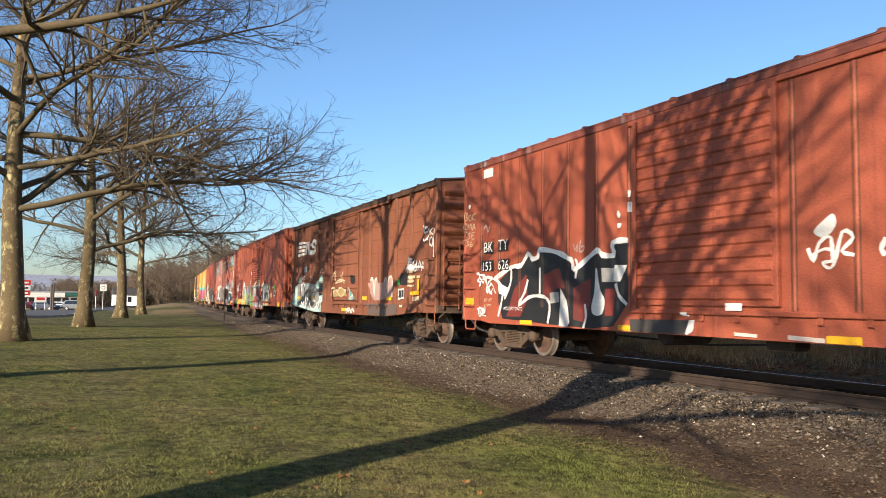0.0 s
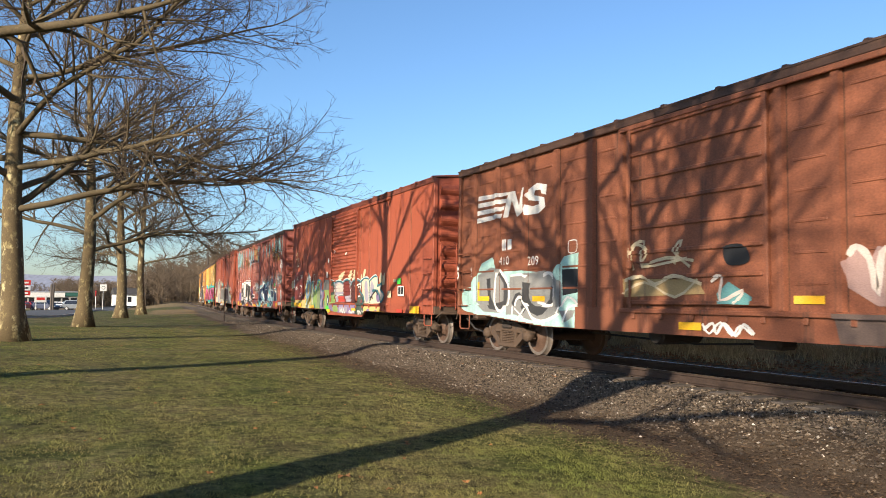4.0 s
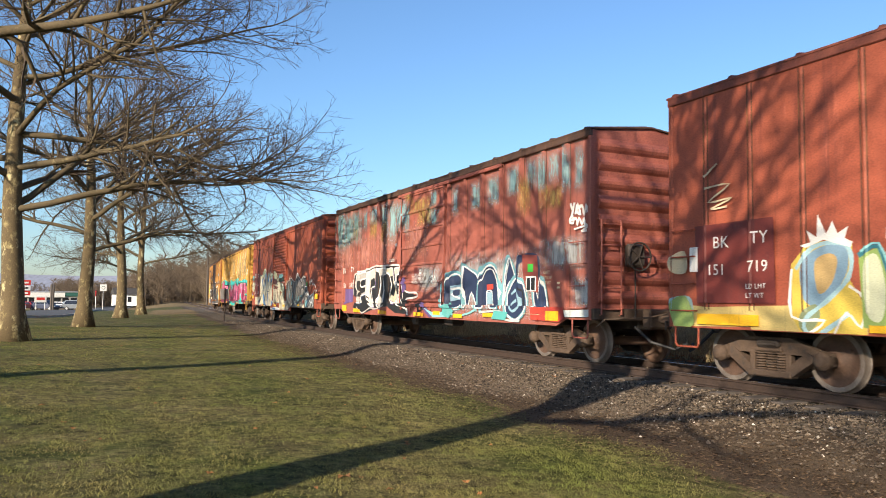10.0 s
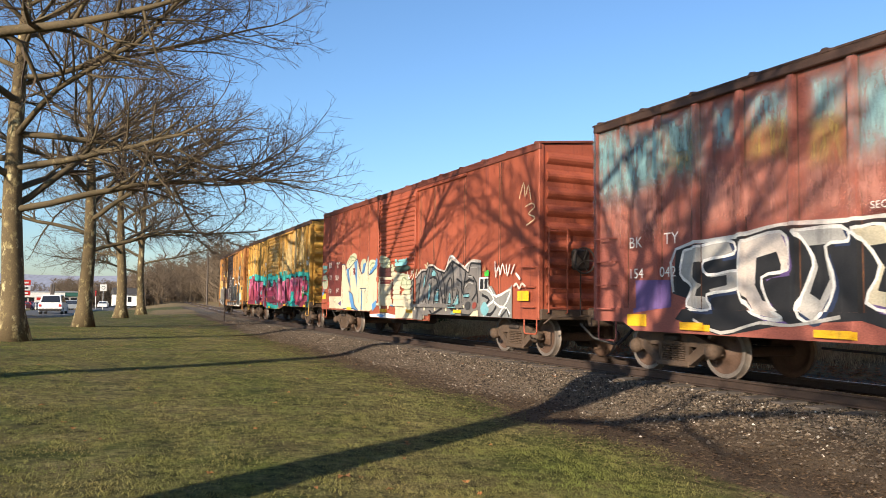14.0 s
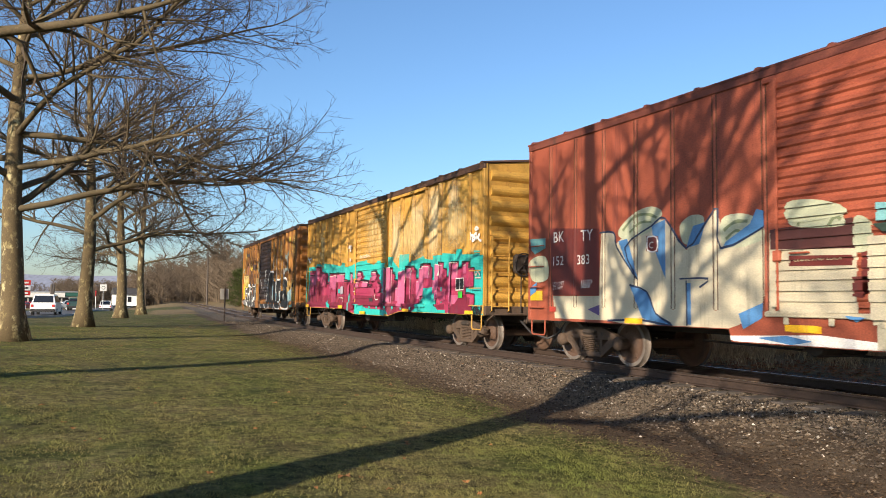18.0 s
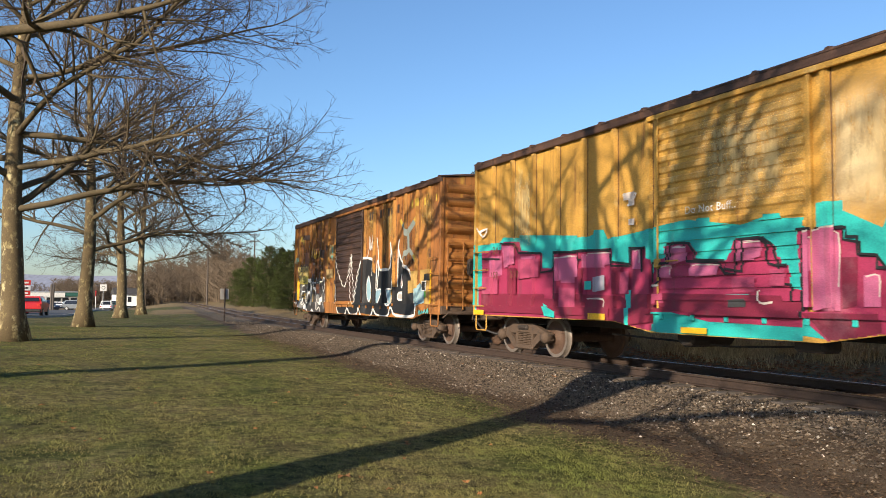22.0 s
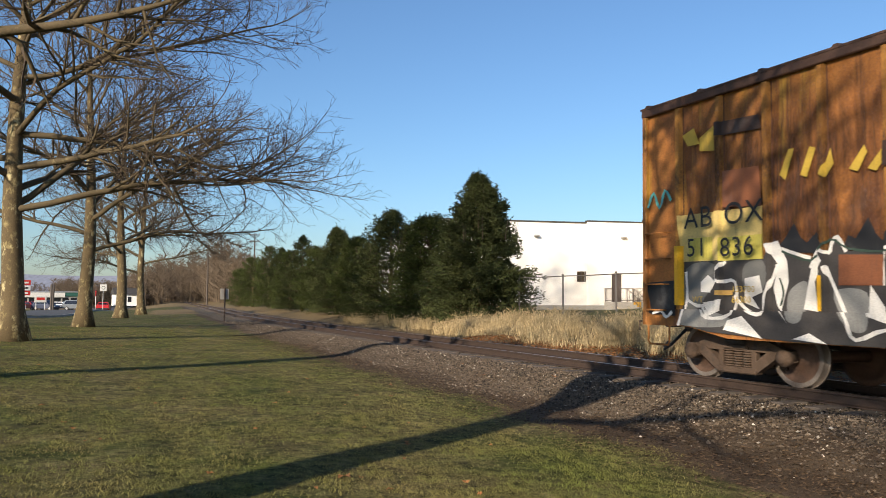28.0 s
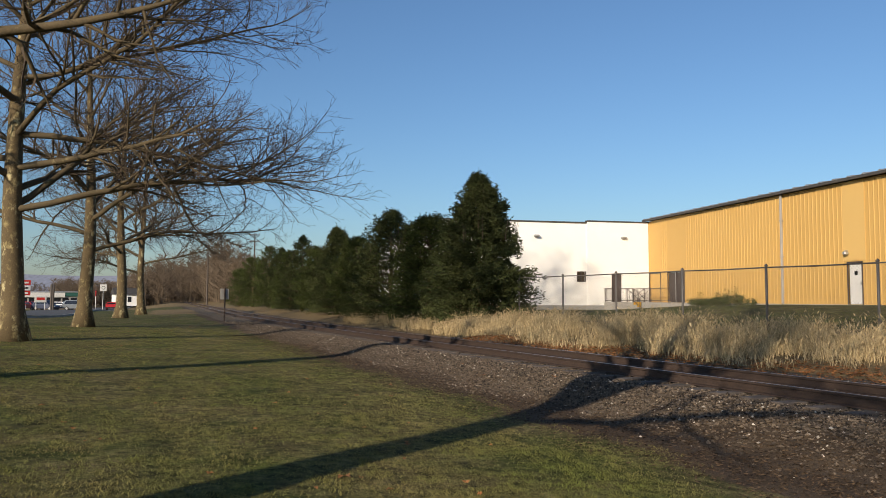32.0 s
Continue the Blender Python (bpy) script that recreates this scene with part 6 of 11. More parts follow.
r.text("white", 0.11, 5.88, 0.98, "MOTEST DATE")
r.blob("white", (-2, 2.13), (-2.19, 2.29), (-2.29, 2.33), (-2.33, 2.21), (-2.25, 2.09), (-2.12, 2.04))
r.line("white", 0.05, (-1.91, 1.91), (-1.99, 1.74), (-2.08, 1.97), (-2.25, 2.03), (-2.28, 1.67), (-2.41, 2.09), (-2.56, 2.01), (-2.4, 1.85), (-2.57, 1.79))
r.line("white", 0.04, (-1.95, 1.8), (-2.16, 1.89), (-2.32, 1.81), (-2.24, 1.64), (-2.12, 1.71), (-2.32, 1.73))
r.line("white", 0.06, (-2.98, 1.98), (-2.92, 1.85), (-2.97, 1.77))
r.rect("yellow", -2.16, -2.65, 0.67, 0.78)
r.fill("whitish", (-1.58, 0.76), (-2.14, 0.74), (-2.14, 0.68), (-1.58, 0.7))
r.rect("white", -0.54, -0.85, 1.07, 1.18)
r.fill("whitish", (-0.66, 0.76), (-1.07, 0.75), (-1.07, 0.7), (-0.66, 0.71))
r.fill("black", (6.85, 2.54), (6.4, 2.53), (6.4, 2.27), (6.85, 2.28))
r.fill("black", (6.18, 2.54), (5.75, 2.53), (5.75, 2.3), (6.18, 2.3))
r.fill("black", (6.93, 2.12), (6.39, 2.12), (6.4, 1.87), (6.93, 1.87))
r.fill("black", (6.17, 2.12), (5.7, 2.12), (5.71, 1.87), (6.16, 1.87))
r.text("white", 0.34, 6.82, 2.31, "BK")
r.text("white", 0.34, 6.15, 2.33, "TY")
r.text("white", 0.30, 6.9, 1.88, "153")
r.text("white", 0.30, 6.15, 1.89, "626")
r.line("cream", 0.018, (7.83, 3.16), (7.81, 3.34), (7.68, 3.3), (7.77, 3.25), (7.65, 3.18), (7.83, 3.14))
r.line("cream", 0.018, (7.56, 3.28), (7.63, 3.2), (7.55, 3.12), (7.48, 3.21), (7.56, 3.28))
r.line("cream", 0.018, (7.42, 3.29), (7.44, 3.12))
r.line("cream", 0.018, (7.27, 3.3), (7.42, 3.2), (7.26, 3.11))
r.line("cream", 0.018, (7.82, 3.06), (7.85, 2.97), (7.73, 2.93), (7.69, 3.03), (7.8, 3.08))
r.line("cream", 0.018, (7.66, 2.91), (7.62, 3.06), (7.57, 2.94), (7.5, 3.06), (7.47, 2.89))
r.line("cream", 0.018, (7.43, 2.88), (7.35, 3.04), (7.28, 2.88))
r.line("cream", 0.018, (7.41, 2.94), (7.3, 2.94))
r.line("cream", 0.018, (7.84, 2.85), (7.68, 2.85), (7.76, 2.86), (7.75, 2.67), (7.86, 2.66), (7.66, 2.67))
r.line("cream", 0.018, (7.51, 2.83), (7.62, 2.81), (7.54, 2.73), (7.64, 2.68))
r.line("cream", 0.018, (7.32, 2.82), (7.45, 2.81), (7.44, 2.67), (7.3, 2.68))
r.line("cream", 0.018, (7.43, 2.76), (7.33, 2.76))
r.line("cream", 0.018, (7.71, 2.62), (7.6, 2.63), (7.68, 2.58), (7.59, 2.54), (7.73, 2.51))
r.line("cream", 0.018, (7.43, 2.6), (7.54, 2.59), (7.52, 2.5), (7.42, 2.5), (7.44, 2.55), (7.52, 2.54))
r.blob("white", (7.59, 3.53), (7.52, 3.49), (7.56, 3.41), (7.63, 3.47))
r.line("white", 0.05, (7.17, 1.81), (7.08, 1.83), (7.01, 1.74), (7.12, 1.65), (6.96, 1.62), (7.02, 1.52))
r.line("white", 0.05, (6.96, 1.79), (6.77, 1.77), (6.88, 1.69), (6.66, 1.7))
r.line("white", 0.05, (6.66, 1.74), (6.41, 1.71), (6.59, 1.61), (6.69, 1.45), (6.63, 1.37), (6.56, 1.48), (6.66, 1.52))
r.line("white", 0.05, (6.45, 1.57), (6.59, 1.48), (6.42, 1.33))
r.line("white", 0.04, (7.11, 0.99), (6.94, 1.01), (7.03, 1.01), (7.02, 0.86))
r.line("white", 0.04, (6.91, 1), (6.94, 0.88), (6.85, 0.89), (6.86, 1), (6.91, 1))
r.line("white", 0.04, (6.82, 0.87), (6.81, 1.01), (6.74, 0.89), (6.74, 1.03))
r.line("pinkish", 0.05, (6.82, 2.87), (6.73, 2.94), (6.64, 2.78), (6.56, 2.9))

# car b
ART["b"] = r = Art()
r.fill("turq", (7.78, 1.48), (7.34, 1.52), (6.86, 2.07), (6.37, 2.19), (6.11, 1.99), (6.11, 1.46), (5.81, 1.9), (5.08, 1.85), (3.84, 1.74), (3.49, 2.08), (3.02, 2.13), (3.05, 0.68), (4.15, 0.66), (5.36, 0.69), (7.1, 0.87), (7.74, 1.02))
r.fill("grey1", (7.04, 1.79), (6.42, 1.96), (6.01, 1.91), (5.62, 1.6), (5.58, 1.17), (5.87, 0.91), (6.65, 0.93), (7.1, 1.15))
r.fill("grey1", (5.57, 1.74), (4.82, 1.78), (4.2, 1.82), (3.84, 1.77), (3.57, 1.54), (3.58, 0.94), (4, 0.78), (4.6, 0.78), (5.27, 0.89), (5.63, 0.88))
r.fill("grey1", (3.58, 1), (3.04, 1.02), (3.11, 0.89), (3.39, 0.77))
r.fill("black", (3.56, 1.82), (3.02, 1.82), (3.04, 1.36), (3.54, 1.3))
r.line("dgrey", 0.16, (6.53, 1.7), (6.43, 1.16), (6.12, 1.05), (5.77, 1.16), (5.77, 1.6), (6.01, 1.83))
r.line("dgrey", 0.18, (4.83, 1.58), (4.83, 1.17), (4.36, 0.98), (3.92, 1.18), (3.88, 1.49))
r.line("dgrey", 0.14, (5.44, 1.1), (5.17, 1.31), (4.84, 0.97))
r.line("white", 0.07, (6.01, 1.89), (5.64, 1.56), (5.61, 1.17), (5.87, 0.95), (6.12, 1.16), (6.06, 1.83))
r.line("white", 0.07, (4.23, 1.72), (3.98, 1.76), (3.79, 1.55), (3.81, 1.18), (4.03, 1.09), (4.44, 1.18))
r.line("white", 0.06, (5.36, 0.89), (5.31, 1.17), (5.09, 1.27), (4.75, 1.04), (4.52, 0.82), (4.07, 0.79), (3.58, 0.94))
r.line("white", 0.05, (3.68, 0.94), (3.38, 1.27), (3.04, 1.13), (3.26, 1.07), (3.46, 0.77))
r.line("white", 0.05, (5.53, 1.74), (5.08, 1.76), (4.83, 1.71))
r.line("white", 0.04, (5.26, 1.03), (4.84, 0.78))
r.line("white", 0.04, (4.84, 1.04), (5.23, 0.72))
r.rect("yellow", 7.04, 6.48, 1.18, 1.29)
r.rect("yellow", 7.04, 6.96, 1.19, 1.63)
r.rect("yellow", 4.63, 4.16, 1.18, 1.29)
r.blob("turq", (7.84, 1.36), (7.46, 1.4), (7.1, 1.15), (7.1, 0.91), (7.71, 0.98))
r.line("white", 0.05, (8, 2.04), (7.91, 1.78), (8.04, 1.75), (7.9, 2))
r.line("white", 0.05, (7.4, 1.97), (7.27, 1.8), (7.36, 1.56), (7.27, 1.93))
r.fill("white", (7.05, 3.69), (5.99, 3.65), (5.66, 3.63), (5.66, 3.55), (5.99, 3.56), (7.05, 3.58))
r.fill("white", (7.06, 3.52), (5.99, 3.5), (5.71, 3.49), (5.75, 3.4), (5.99, 3.4), (7.08, 3.41))
r.fill("white", (7.09, 3.34), (5.99, 3.33), (5.81, 3.33), (5.85, 3.25), (5.99, 3.23), (7.09, 3.23))
r.fill("white", (7.1, 3.16), (5.99, 3.17), (5.91, 3.17), (5.95, 3.1), (6, 3.07), (7.1, 3.04))
r.fill("white", (5.64, 3.63), (5.36, 3.62), (5.19, 3.27), (5.09, 3.6), (4.89, 3.64), (4.99, 3.14), (5.27, 3.03), (5.49, 3.43), (5.65, 3.06), (5.88, 3.07))
r.fill("white", (4.79, 3.59), (4.47, 3.68), (4.1, 3.6), (4.13, 3.39), (4.31, 3.44), (4.33, 3.52), (4.55, 3.53), (4.58, 3.43), (4.2, 3.34), (4.15, 3.14), (4.4, 3.03), (4.87, 3.03), (4.93, 3.16), (4.87, 3.26), (4.63, 3.2), (4.4, 3.22), (4.39, 3.28), (4.8, 3.35), (4.86, 3.46))
r.text("white", 0.27, 5.89, 1.99, "410")
r.text("white", 0.27, 4.7, 1.94, "209")
r.rect("white", 5.9, 5.73, 2.32, 2.57)
r.rect("white", 5.66, 5.49, 2.33, 2.56)
r.line("white", 0.02, (3.32, 2.37), (3.07, 2.37), (3.07, 2.16), (3.32, 2.15), (3.32, 2.37))
r.rect("yellow", 10.88, 10.33, 0.83, 1.0)
r.fill("pinkish", (-2.6, 1.71), (-2.77, 1.9), (-2.94, 1.7), (-3.05, 1.89), (-3.28, 1.84), (-3.47, 1.68), (-3.91, 1.74), (-3.96, 1.85), (-4.16, 1.86), (-4.23, 1.73), (-4.28, 1.91), (-4.5, 1.94), (-4.67, 1.85), (-4.71, 1.65), (-4.79, 1.61), (-4.75, 1.27), (-3.56, 1.16), (-3.04, 1.16), (-2.65, 1.39))
r.line("whitish", 0.09, (-2.66, 1.79), (-2.77, 1.9), (-2.94, 1.74), (-3.04, 1.31), (-3.1, 1.81), (-3.28, 1.84))
r.line("whitish", 0.06, (-3.91, 1.74), (-4.01, 1.85), (-4.14, 1.81), (-4.09, 1.31))
r.line("whitish", 0.06, (-4.28, 1.73), (-4.42, 1.9), (-4.63, 1.82), (-4.6, 1.27))
r.fill("greyish", (-2.48, 1.06), (-5.2, 1.05), (-5.21, 0.69), (-2.57, 0.69))
r.rect("yellow", -1.85, -2.32, 1.18, 1.29)
r.rect("yellow", -4.11, -4.59, 1.17, 1.28)
r.rect("yellow", 0.25, -0.23, 0.76, 0.88)
r.fill("goldpale", (1.62, 1.59), (-0.15, 1.55), (-0.31, 1.32), (1.61, 1.27))
r.line("cream", 0.05, (1.33, 1.73), (1.43, 2.1), (1.06, 2.21), (1.15, 1.83), (0.52, 1.91), (-0.07, 1.84))
r.line("cream", 0.04, (1.62, 1.33), (1.05, 1.52), (0.34, 1.27), (-0.15, 1.55))
r.line("cream", 0.05, (0.35, 1.8), (0.18, 2.18), (0.35, 2), (0.01, 1.75))
r.fill("black", (-5.31, 1.98), (-5.82, 1.95), (-5.82, 1.62), (-5.3, 1.63))
r.rect("green", -5.05, -5.27, 1.64, 1.8)
r.fill("white", (-5.15, 1.51), (-5.61, 1.53), (-5.64, 1.22), (-5.17, 1.19))
r.rect("black", -5.2, -5.39, 1.25, 1.47)
r.rect("black", -5.42, -5.59, 1.27, 1.48)
r.blob("black", (-0.69, 2), (-1.06, 2.03), (-1.15, 1.78), (-0.76, 1.75))
r.fill("turqd", (-0.54, 1.32), (-0.77, 1.5), (-1.2, 1.27), (-1.17, 1.16), (-0.59, 1.17))
r.line("white", 0.05, (-0.28, 0.77), (-0.47, 0.88), (-0.54, 0.72), (-0.69, 0.89), (-0.91, 0.71), (-1.06, 0.88), (-1.24, 0.74))
r.rect("yellow", -6.17, -6.54, 1.33, 1.42)
r.rect("cream", -5.4, -5.67, 0.97, 1.04)
r.line("white", 0.06, (-5.92, 2.19), (-6.03, 2.39), (-6.16, 2.35), (-6.02, 2.18), (-6.28, 2.01), (-6.12, 2.08), (-6.29, 2.28), (-6.41, 2.12), (-6.57, 2.28))
r.line("white", 0.05, (-6.05, 2.03), (-6.22, 2.16), (-6.4, 2), (-6.56, 2.1))
r.line("white", 0.04, (-5.68, 2.12), (-5.75, 2.02), (-5.82, 2.14))
r.rect("cream", -6.14, -6.28, 1.96, 2.03)
r.rect("cream", -6.13, -6.27, 1.77, 1.84)
r.rect("cream", -6.13, -6.27, 1.68, 1.72)
r.line("white", 0.045, (-6.98, 3.27), (-7.13, 3.1), (-7.27, 3.03))
r.line("white", 0.035, (-7.09, 2.7), (-7.06, 2.94), (-7.22, 2.79), (-7.35, 2.96), (-7.44, 2.67))
r.line("white", 0.035, (-7.52, 2.89), (-7.42, 2.77), (-7.59, 2.65), (-7.64, 2.83), (-7.5, 2.91))
r.line("white", 0.035, (-7.27, 3.21), (-7.22, 3.01), (-7.4, 3.15), (-7.45, 2.95))
r.line("white", 0.035, (-7.6, 3.13), (-7.47, 3.06), (-7.63, 2.96))
r.line("white", 0.035, (-7.73, 3.11), (-7.69, 2.74), (-7.71, 2.31))
r.line("white", 0.035, (-5.85, 1.98), (-6.08, 2.1), (-5.96, 2.34), (-6.23, 2.36), (-6.11, 2.17), (-6.37, 2.02))
r.line("white", 0.035, (-6.37, 2.33), (-6.34, 2.02), (-6.57, 2.3), (-6.54, 2.01))
r.line("white", 0.035, (-6.65, 2), (-6.76, 2.29), (-6.93, 1.99))
r.line("white", 0.035, (-6.99, 2.27), (-6.93, 2.12), (-7.08, 2.07), (-7.03, 2.25))
r.line("white", 0.04, (-6, 2.13), (-7.06, 2.11))
r.fill("yellow", (-6.63, 1.78), (-6.76, 1.79), (-6.76, 1.34), (-6.26, 1.31), (-6.24, 1.43), (-6.61, 1.45))
r.rect("cream", -6.3, -6.4, 1.16, 1.27)
r.rect("cream", -6.44, -6.54, 1.17, 1.28)
r.rect("cream", -6.58, -6.78, 1.18, 1.29)
r.rect("cream", -6.08, -6.46, 1.81, 1.88)
r.rect("cream", -6.57, -6.82, 1.81, 1.87)
r.rect("cream", -6.08, -6.4, 1.69, 1.75)
r.rect("cream", -6.08, -6.4, 1.57, 1.62)
r.line("white", 0.035, (-0.27, 0.87), (-0.41, 0.72), (-0.63, 0.9), (-0.85, 0.71), (-1, 0.86), (-1.21, 0.74))
r.line("cream", 0.05, (1.43, 1.85), (1.28, 2.16), (0.96, 2.04), (1.11, 1.78), (0.05, 1.88))
r.line("cream", 0.06, (1.58, 1.54), (1.1, 1.62), (0.78, 1.48), (0.33, 1.61), (-0.25, 1.47))
r.line("whitish", 0.05, (-0.44, 1.5), (-0.66, 1.59), (-0.62, 1.22), (-1.06, 1.37), (-0.89, 1.17))

# car c
ART["c"] = r = Art()
r.fill("cream3", (7.77, 1.18), (6.99, 1.12), (5.48, 1.16), (5.34, 0.87), (4.41, 1.08), (4.39, 0.76), (5.34, 0.71), (6.12, 0.71), (6.17, 0.85), (7.71, 0.81))
r.blob("lightblue2", (7.83, 1.21), (7.56, 1.29), (7.32, 1.24), (7.29, 0.88), (7.56, 0.78), (7.76, 0.95))
r.blob("pale", (7.68, 1.16), (7.51, 1.21), (7.41, 1.11), (7.46, 0.92), (7.61, 0.93))
r.fill("yellow2", (5.48, 1.71), (5.23, 1.97), (4.79, 2.01), (4.58, 1.92), (4.62, 1.48), (4.44, 1.18), (4.4, 0.78), (5.29, 0.71), (5.47, 1))
r.blob("bluep", (5.34, 1.68), (5.06, 1.91), (4.7, 1.92), (4.64, 1.66), (4.79, 1.38), (5.07, 1.15), (5.29, 1.25))
r.blob("goldl2", (5.12, 1.72), (4.92, 1.83), (4.79, 1.74), (4.88, 1.44), (5.07, 1.32))
r.blob("olive", (5.34, 1.06), (5.12, 1.18), (5.05, 1.01), (5.22, 0.8), (5.36, 0.87))
r.line("lightblue2", 0.06, (5.41, 1.64), (5.15, 1.92), (4.75, 1.96), (4.6, 1.8), (4.65, 1.5), (4.95, 1.22), (5.29, 0.96), (5.18, 0.75), (4.9, 0.89), (4.64, 1.07))
r.line("white", 0.04, (5.47, 1.65), (5.48, 1.01), (4.98, 0.97), (5.34, 0.72))
r.line("white", 0.035, (4.88, 0.74), (4.68, 1.07), (4.48, 0.9), (4.44, 1.25), (4.64, 1.41))
r.fill("white", (5.34, 1.95), (5.17, 1.99), (5.23, 2.15), (5.08, 2.05), (5.06, 2.35), (4.94, 2.08), (4.85, 2.24), (4.78, 2.08), (4.63, 2.16), (4.68, 2.01), (4.57, 1.96), (4.6, 1.89), (4.98, 2.01), (5.24, 1.92))
r.fill("green1", (4.5, 1.78), (4.23, 1.88), (4.05, 1.42), (3.82, 1.7), (3.67, 1.5), (3.53, 1.92), (3.19, 1.92), (3.3, 1.68), (3.12, 1.47), (3.11, 0.72), (4.45, 0.9))
r.blob("pale3", (4.44, 1.67), (4.26, 1.78), (4.16, 1.37), (4.22, 0.99), (4.41, 1.08))
r.blob("olive", (3.64, 1.37), (3.38, 1.58), (3.21, 1.31), (3.23, 0.93), (3.58, 0.87))
r.fill("purple1", (3.21, 1.82), (3.01, 1.84), (2.88, 1.53), (2.62, 1.53), (2.6, 1.26), (2.75, 1.2), (2.63, 0.95), (2.6, 0.67), (3.09, 0.7), (3.17, 1.31))
r.blob("greyp", (3.09, 1.47), (2.88, 1.47), (2.85, 1.1), (3.03, 0.94), (3.12, 1.2))
r.blob("navy", (3.11, 1.34), (2.97, 1.37), (2.94, 1.23), (3.09, 1.16))
r.blob("navy", (2.85, 1.1), (2.7, 1.18), (2.65, 0.92), (2.78, 0.87))
r.fill("green1", (2.57, 1.54), (1.94, 1.53), (1.87, 1.26), (2, 1.11), (1.86, 0.97), (1.85, 0.66), (2.54, 0.67), (2.6, 1.1), (2.42, 1.31))
r.blob("green", (2.32, 0.86), (2.04, 0.97), (1.91, 0.78), (2.21, 0.71))
r.blob("navy", (2.2, 1.26), (2.06, 1.34), (1.94, 1.23), (1.96, 1.02), (2.09, 0.93), (2.2, 1.05))
r.blob("pale2", (2.14, 1.19), (2.08, 1.24), (2.01, 1.15), (2.06, 1.03), (2.13, 1.07))
r.fill("grey3", (2.61, 1.95), (1.93, 1.91), (1.94, 1.53), (2.62, 1.54))
r.line("tealb", 0.06, (4.5, 1.78), (4.23, 1.88), (4.06, 1.43), (3.82, 1.7), (3.66, 1.5), (3.55, 1.91), (3.35, 1.95), (3.09, 1.91), (2.98, 1.79), (2.89, 1.52), (2.69, 1.54), (2.64, 1.81))
r.line("turq2", 0.03, (4.47, 1.83), (4.23, 1.92), (4.04, 1.5), (3.81, 1.75), (3.65, 1.57), (3.57, 1.93))
r.line("tealb", 0.05, (3.49, 1.83), (3.34, 1.83), (3.3, 1.71), (3.43, 1.63), (3.39, 1.56))
r.line("tealb", 0.06, (3.86, 1.09), (3.91, 0.69))
r.line("tealb", 0.05, (3.11, 1.43), (3.09, 1.1), (3.26, 0.77))
r.line("tealb", 0.05, (2.47, 1.11), (2.55, 0.69))
r.fill("dgreen", (1.77, 1.82), (1.35, 1.89), (0.96, 1.81), (0.91, 1.29), (1.76, 1.29))
r.fill("green1", (1.76, 1.31), (0.95, 1.36), (0.92, 1.05), (1.8, 1.01))
r.fill("maroon2", (1.67, 1.65), (1.09, 1.7), (1.04, 1.46), (1.64, 1.42))
r.fill("greyp", (0.83, 1.77), (0.36, 1.85), (-0.13, 1.78), (-0.2, 1.08), (0.79, 1.08))
r.fill("whitish", (0.76, 1.73), (0.36, 1.79), (-0.07, 1.71), (-0.09, 1.45), (0.71, 1.44))
r.fill("red2", (0.45, 1.29), (-0.25, 1.31), (-0.28, 1.1), (0.51, 1.08))
r.fill("maroon", (-0.23, 1.77), (-0.59, 1.84), (-0.92, 1.77), (-1.05, 1.4), (-1.02, 1.08), (-0.28, 1.09))
r.fill("greyp", (-0.37, 1.3), (-0.91, 1.33), (-0.98, 1.11), (-0.45, 1.1))
r.fill("maroon3", (-1.01, 1.65), (-1.26, 1.83), (-1.66, 1.85), (-1.92, 1.73), (-1.84, 1.49), (-1.6, 1.34), (-1.57, 1.06), (-1.05, 1.07))
r.fill("dgreen", (-1.53, 1.31), (-1.85, 1.35), (-2.08, 1.29), (-2.29, 1.02), (-2.13, 0.68), (-1.47, 0.7))
r.blob("dred", (-1.85, 1.15), (-2.01, 1.19), (-2.05, 1.08), (-1.9, 1.06))
r.fill("cream2", (-1.94, 1.77), (-2.28, 1.89), (-2.69, 1.85), (-2.77, 1.61), (-2.8, 1.06), (-2.3, 1.06), (-2.01, 1.34))
r.blob("greyp", (-2.28, 1.76), (-2.48, 1.79), (-2.61, 1.52), (-2.66, 1.16), (-2.41, 1.11), (-2.25, 1.48))
r.fill("cream2", (-2.74, 1.78), (-3.04, 1.89), (-3.41, 1.92), (-3.55, 1.72), (-3.51, 1.47), (-3.84, 1.12), (-3.84, 1.07), (-2.83, 1.05))
r.blob("greyp", (-2.83, 1.7), (-3, 1.78), (-3.18, 1.6), (-3.11, 1.34), (-2.86, 1.25))
r.blob("purple1", (-3.4, 1.34), (-3.57, 1.4), (-3.72, 1.2), (-3.64, 1.1), (-3.44, 1.16))
r.fill("cream", (-3.52, 1.63), (-3.94, 1.71), (-3.79, 1.51), (-4.14, 1.34), (-3.85, 1.12), (-3.55, 1.44))
r.blob("whitish", (-3.61, 1.6), (-3.83, 1.66), (-3.73, 1.49), (-4, 1.34), (-3.85, 1.23))
r.blob("cream", (0.47, 1.93), (0.26, 2.09), (-0.28, 2.18), (-0.18, 2.06), (0.09, 1.9))
r.blob("cream", (-0.68, 1.92), (-0.81, 2.09), (-1.04, 2.22), (-1.11, 2.09), (-0.97, 1.88))
r.blob("cream", (-1.17, 1.86), (-1.29, 2.13), (-1.44, 2.2), (-1.49, 2.05), (-1.31, 1.84))
r.blob("cream", (-1.83, 1.87), (-1.89, 2.04), (-1.99, 1.96), (-1.96, 1.85))
r.blob("cream", (-2.05, 1.95), (-2.17, 2.17), (-2.33, 2.2), (-2.33, 2.06), (-2.18, 1.93))
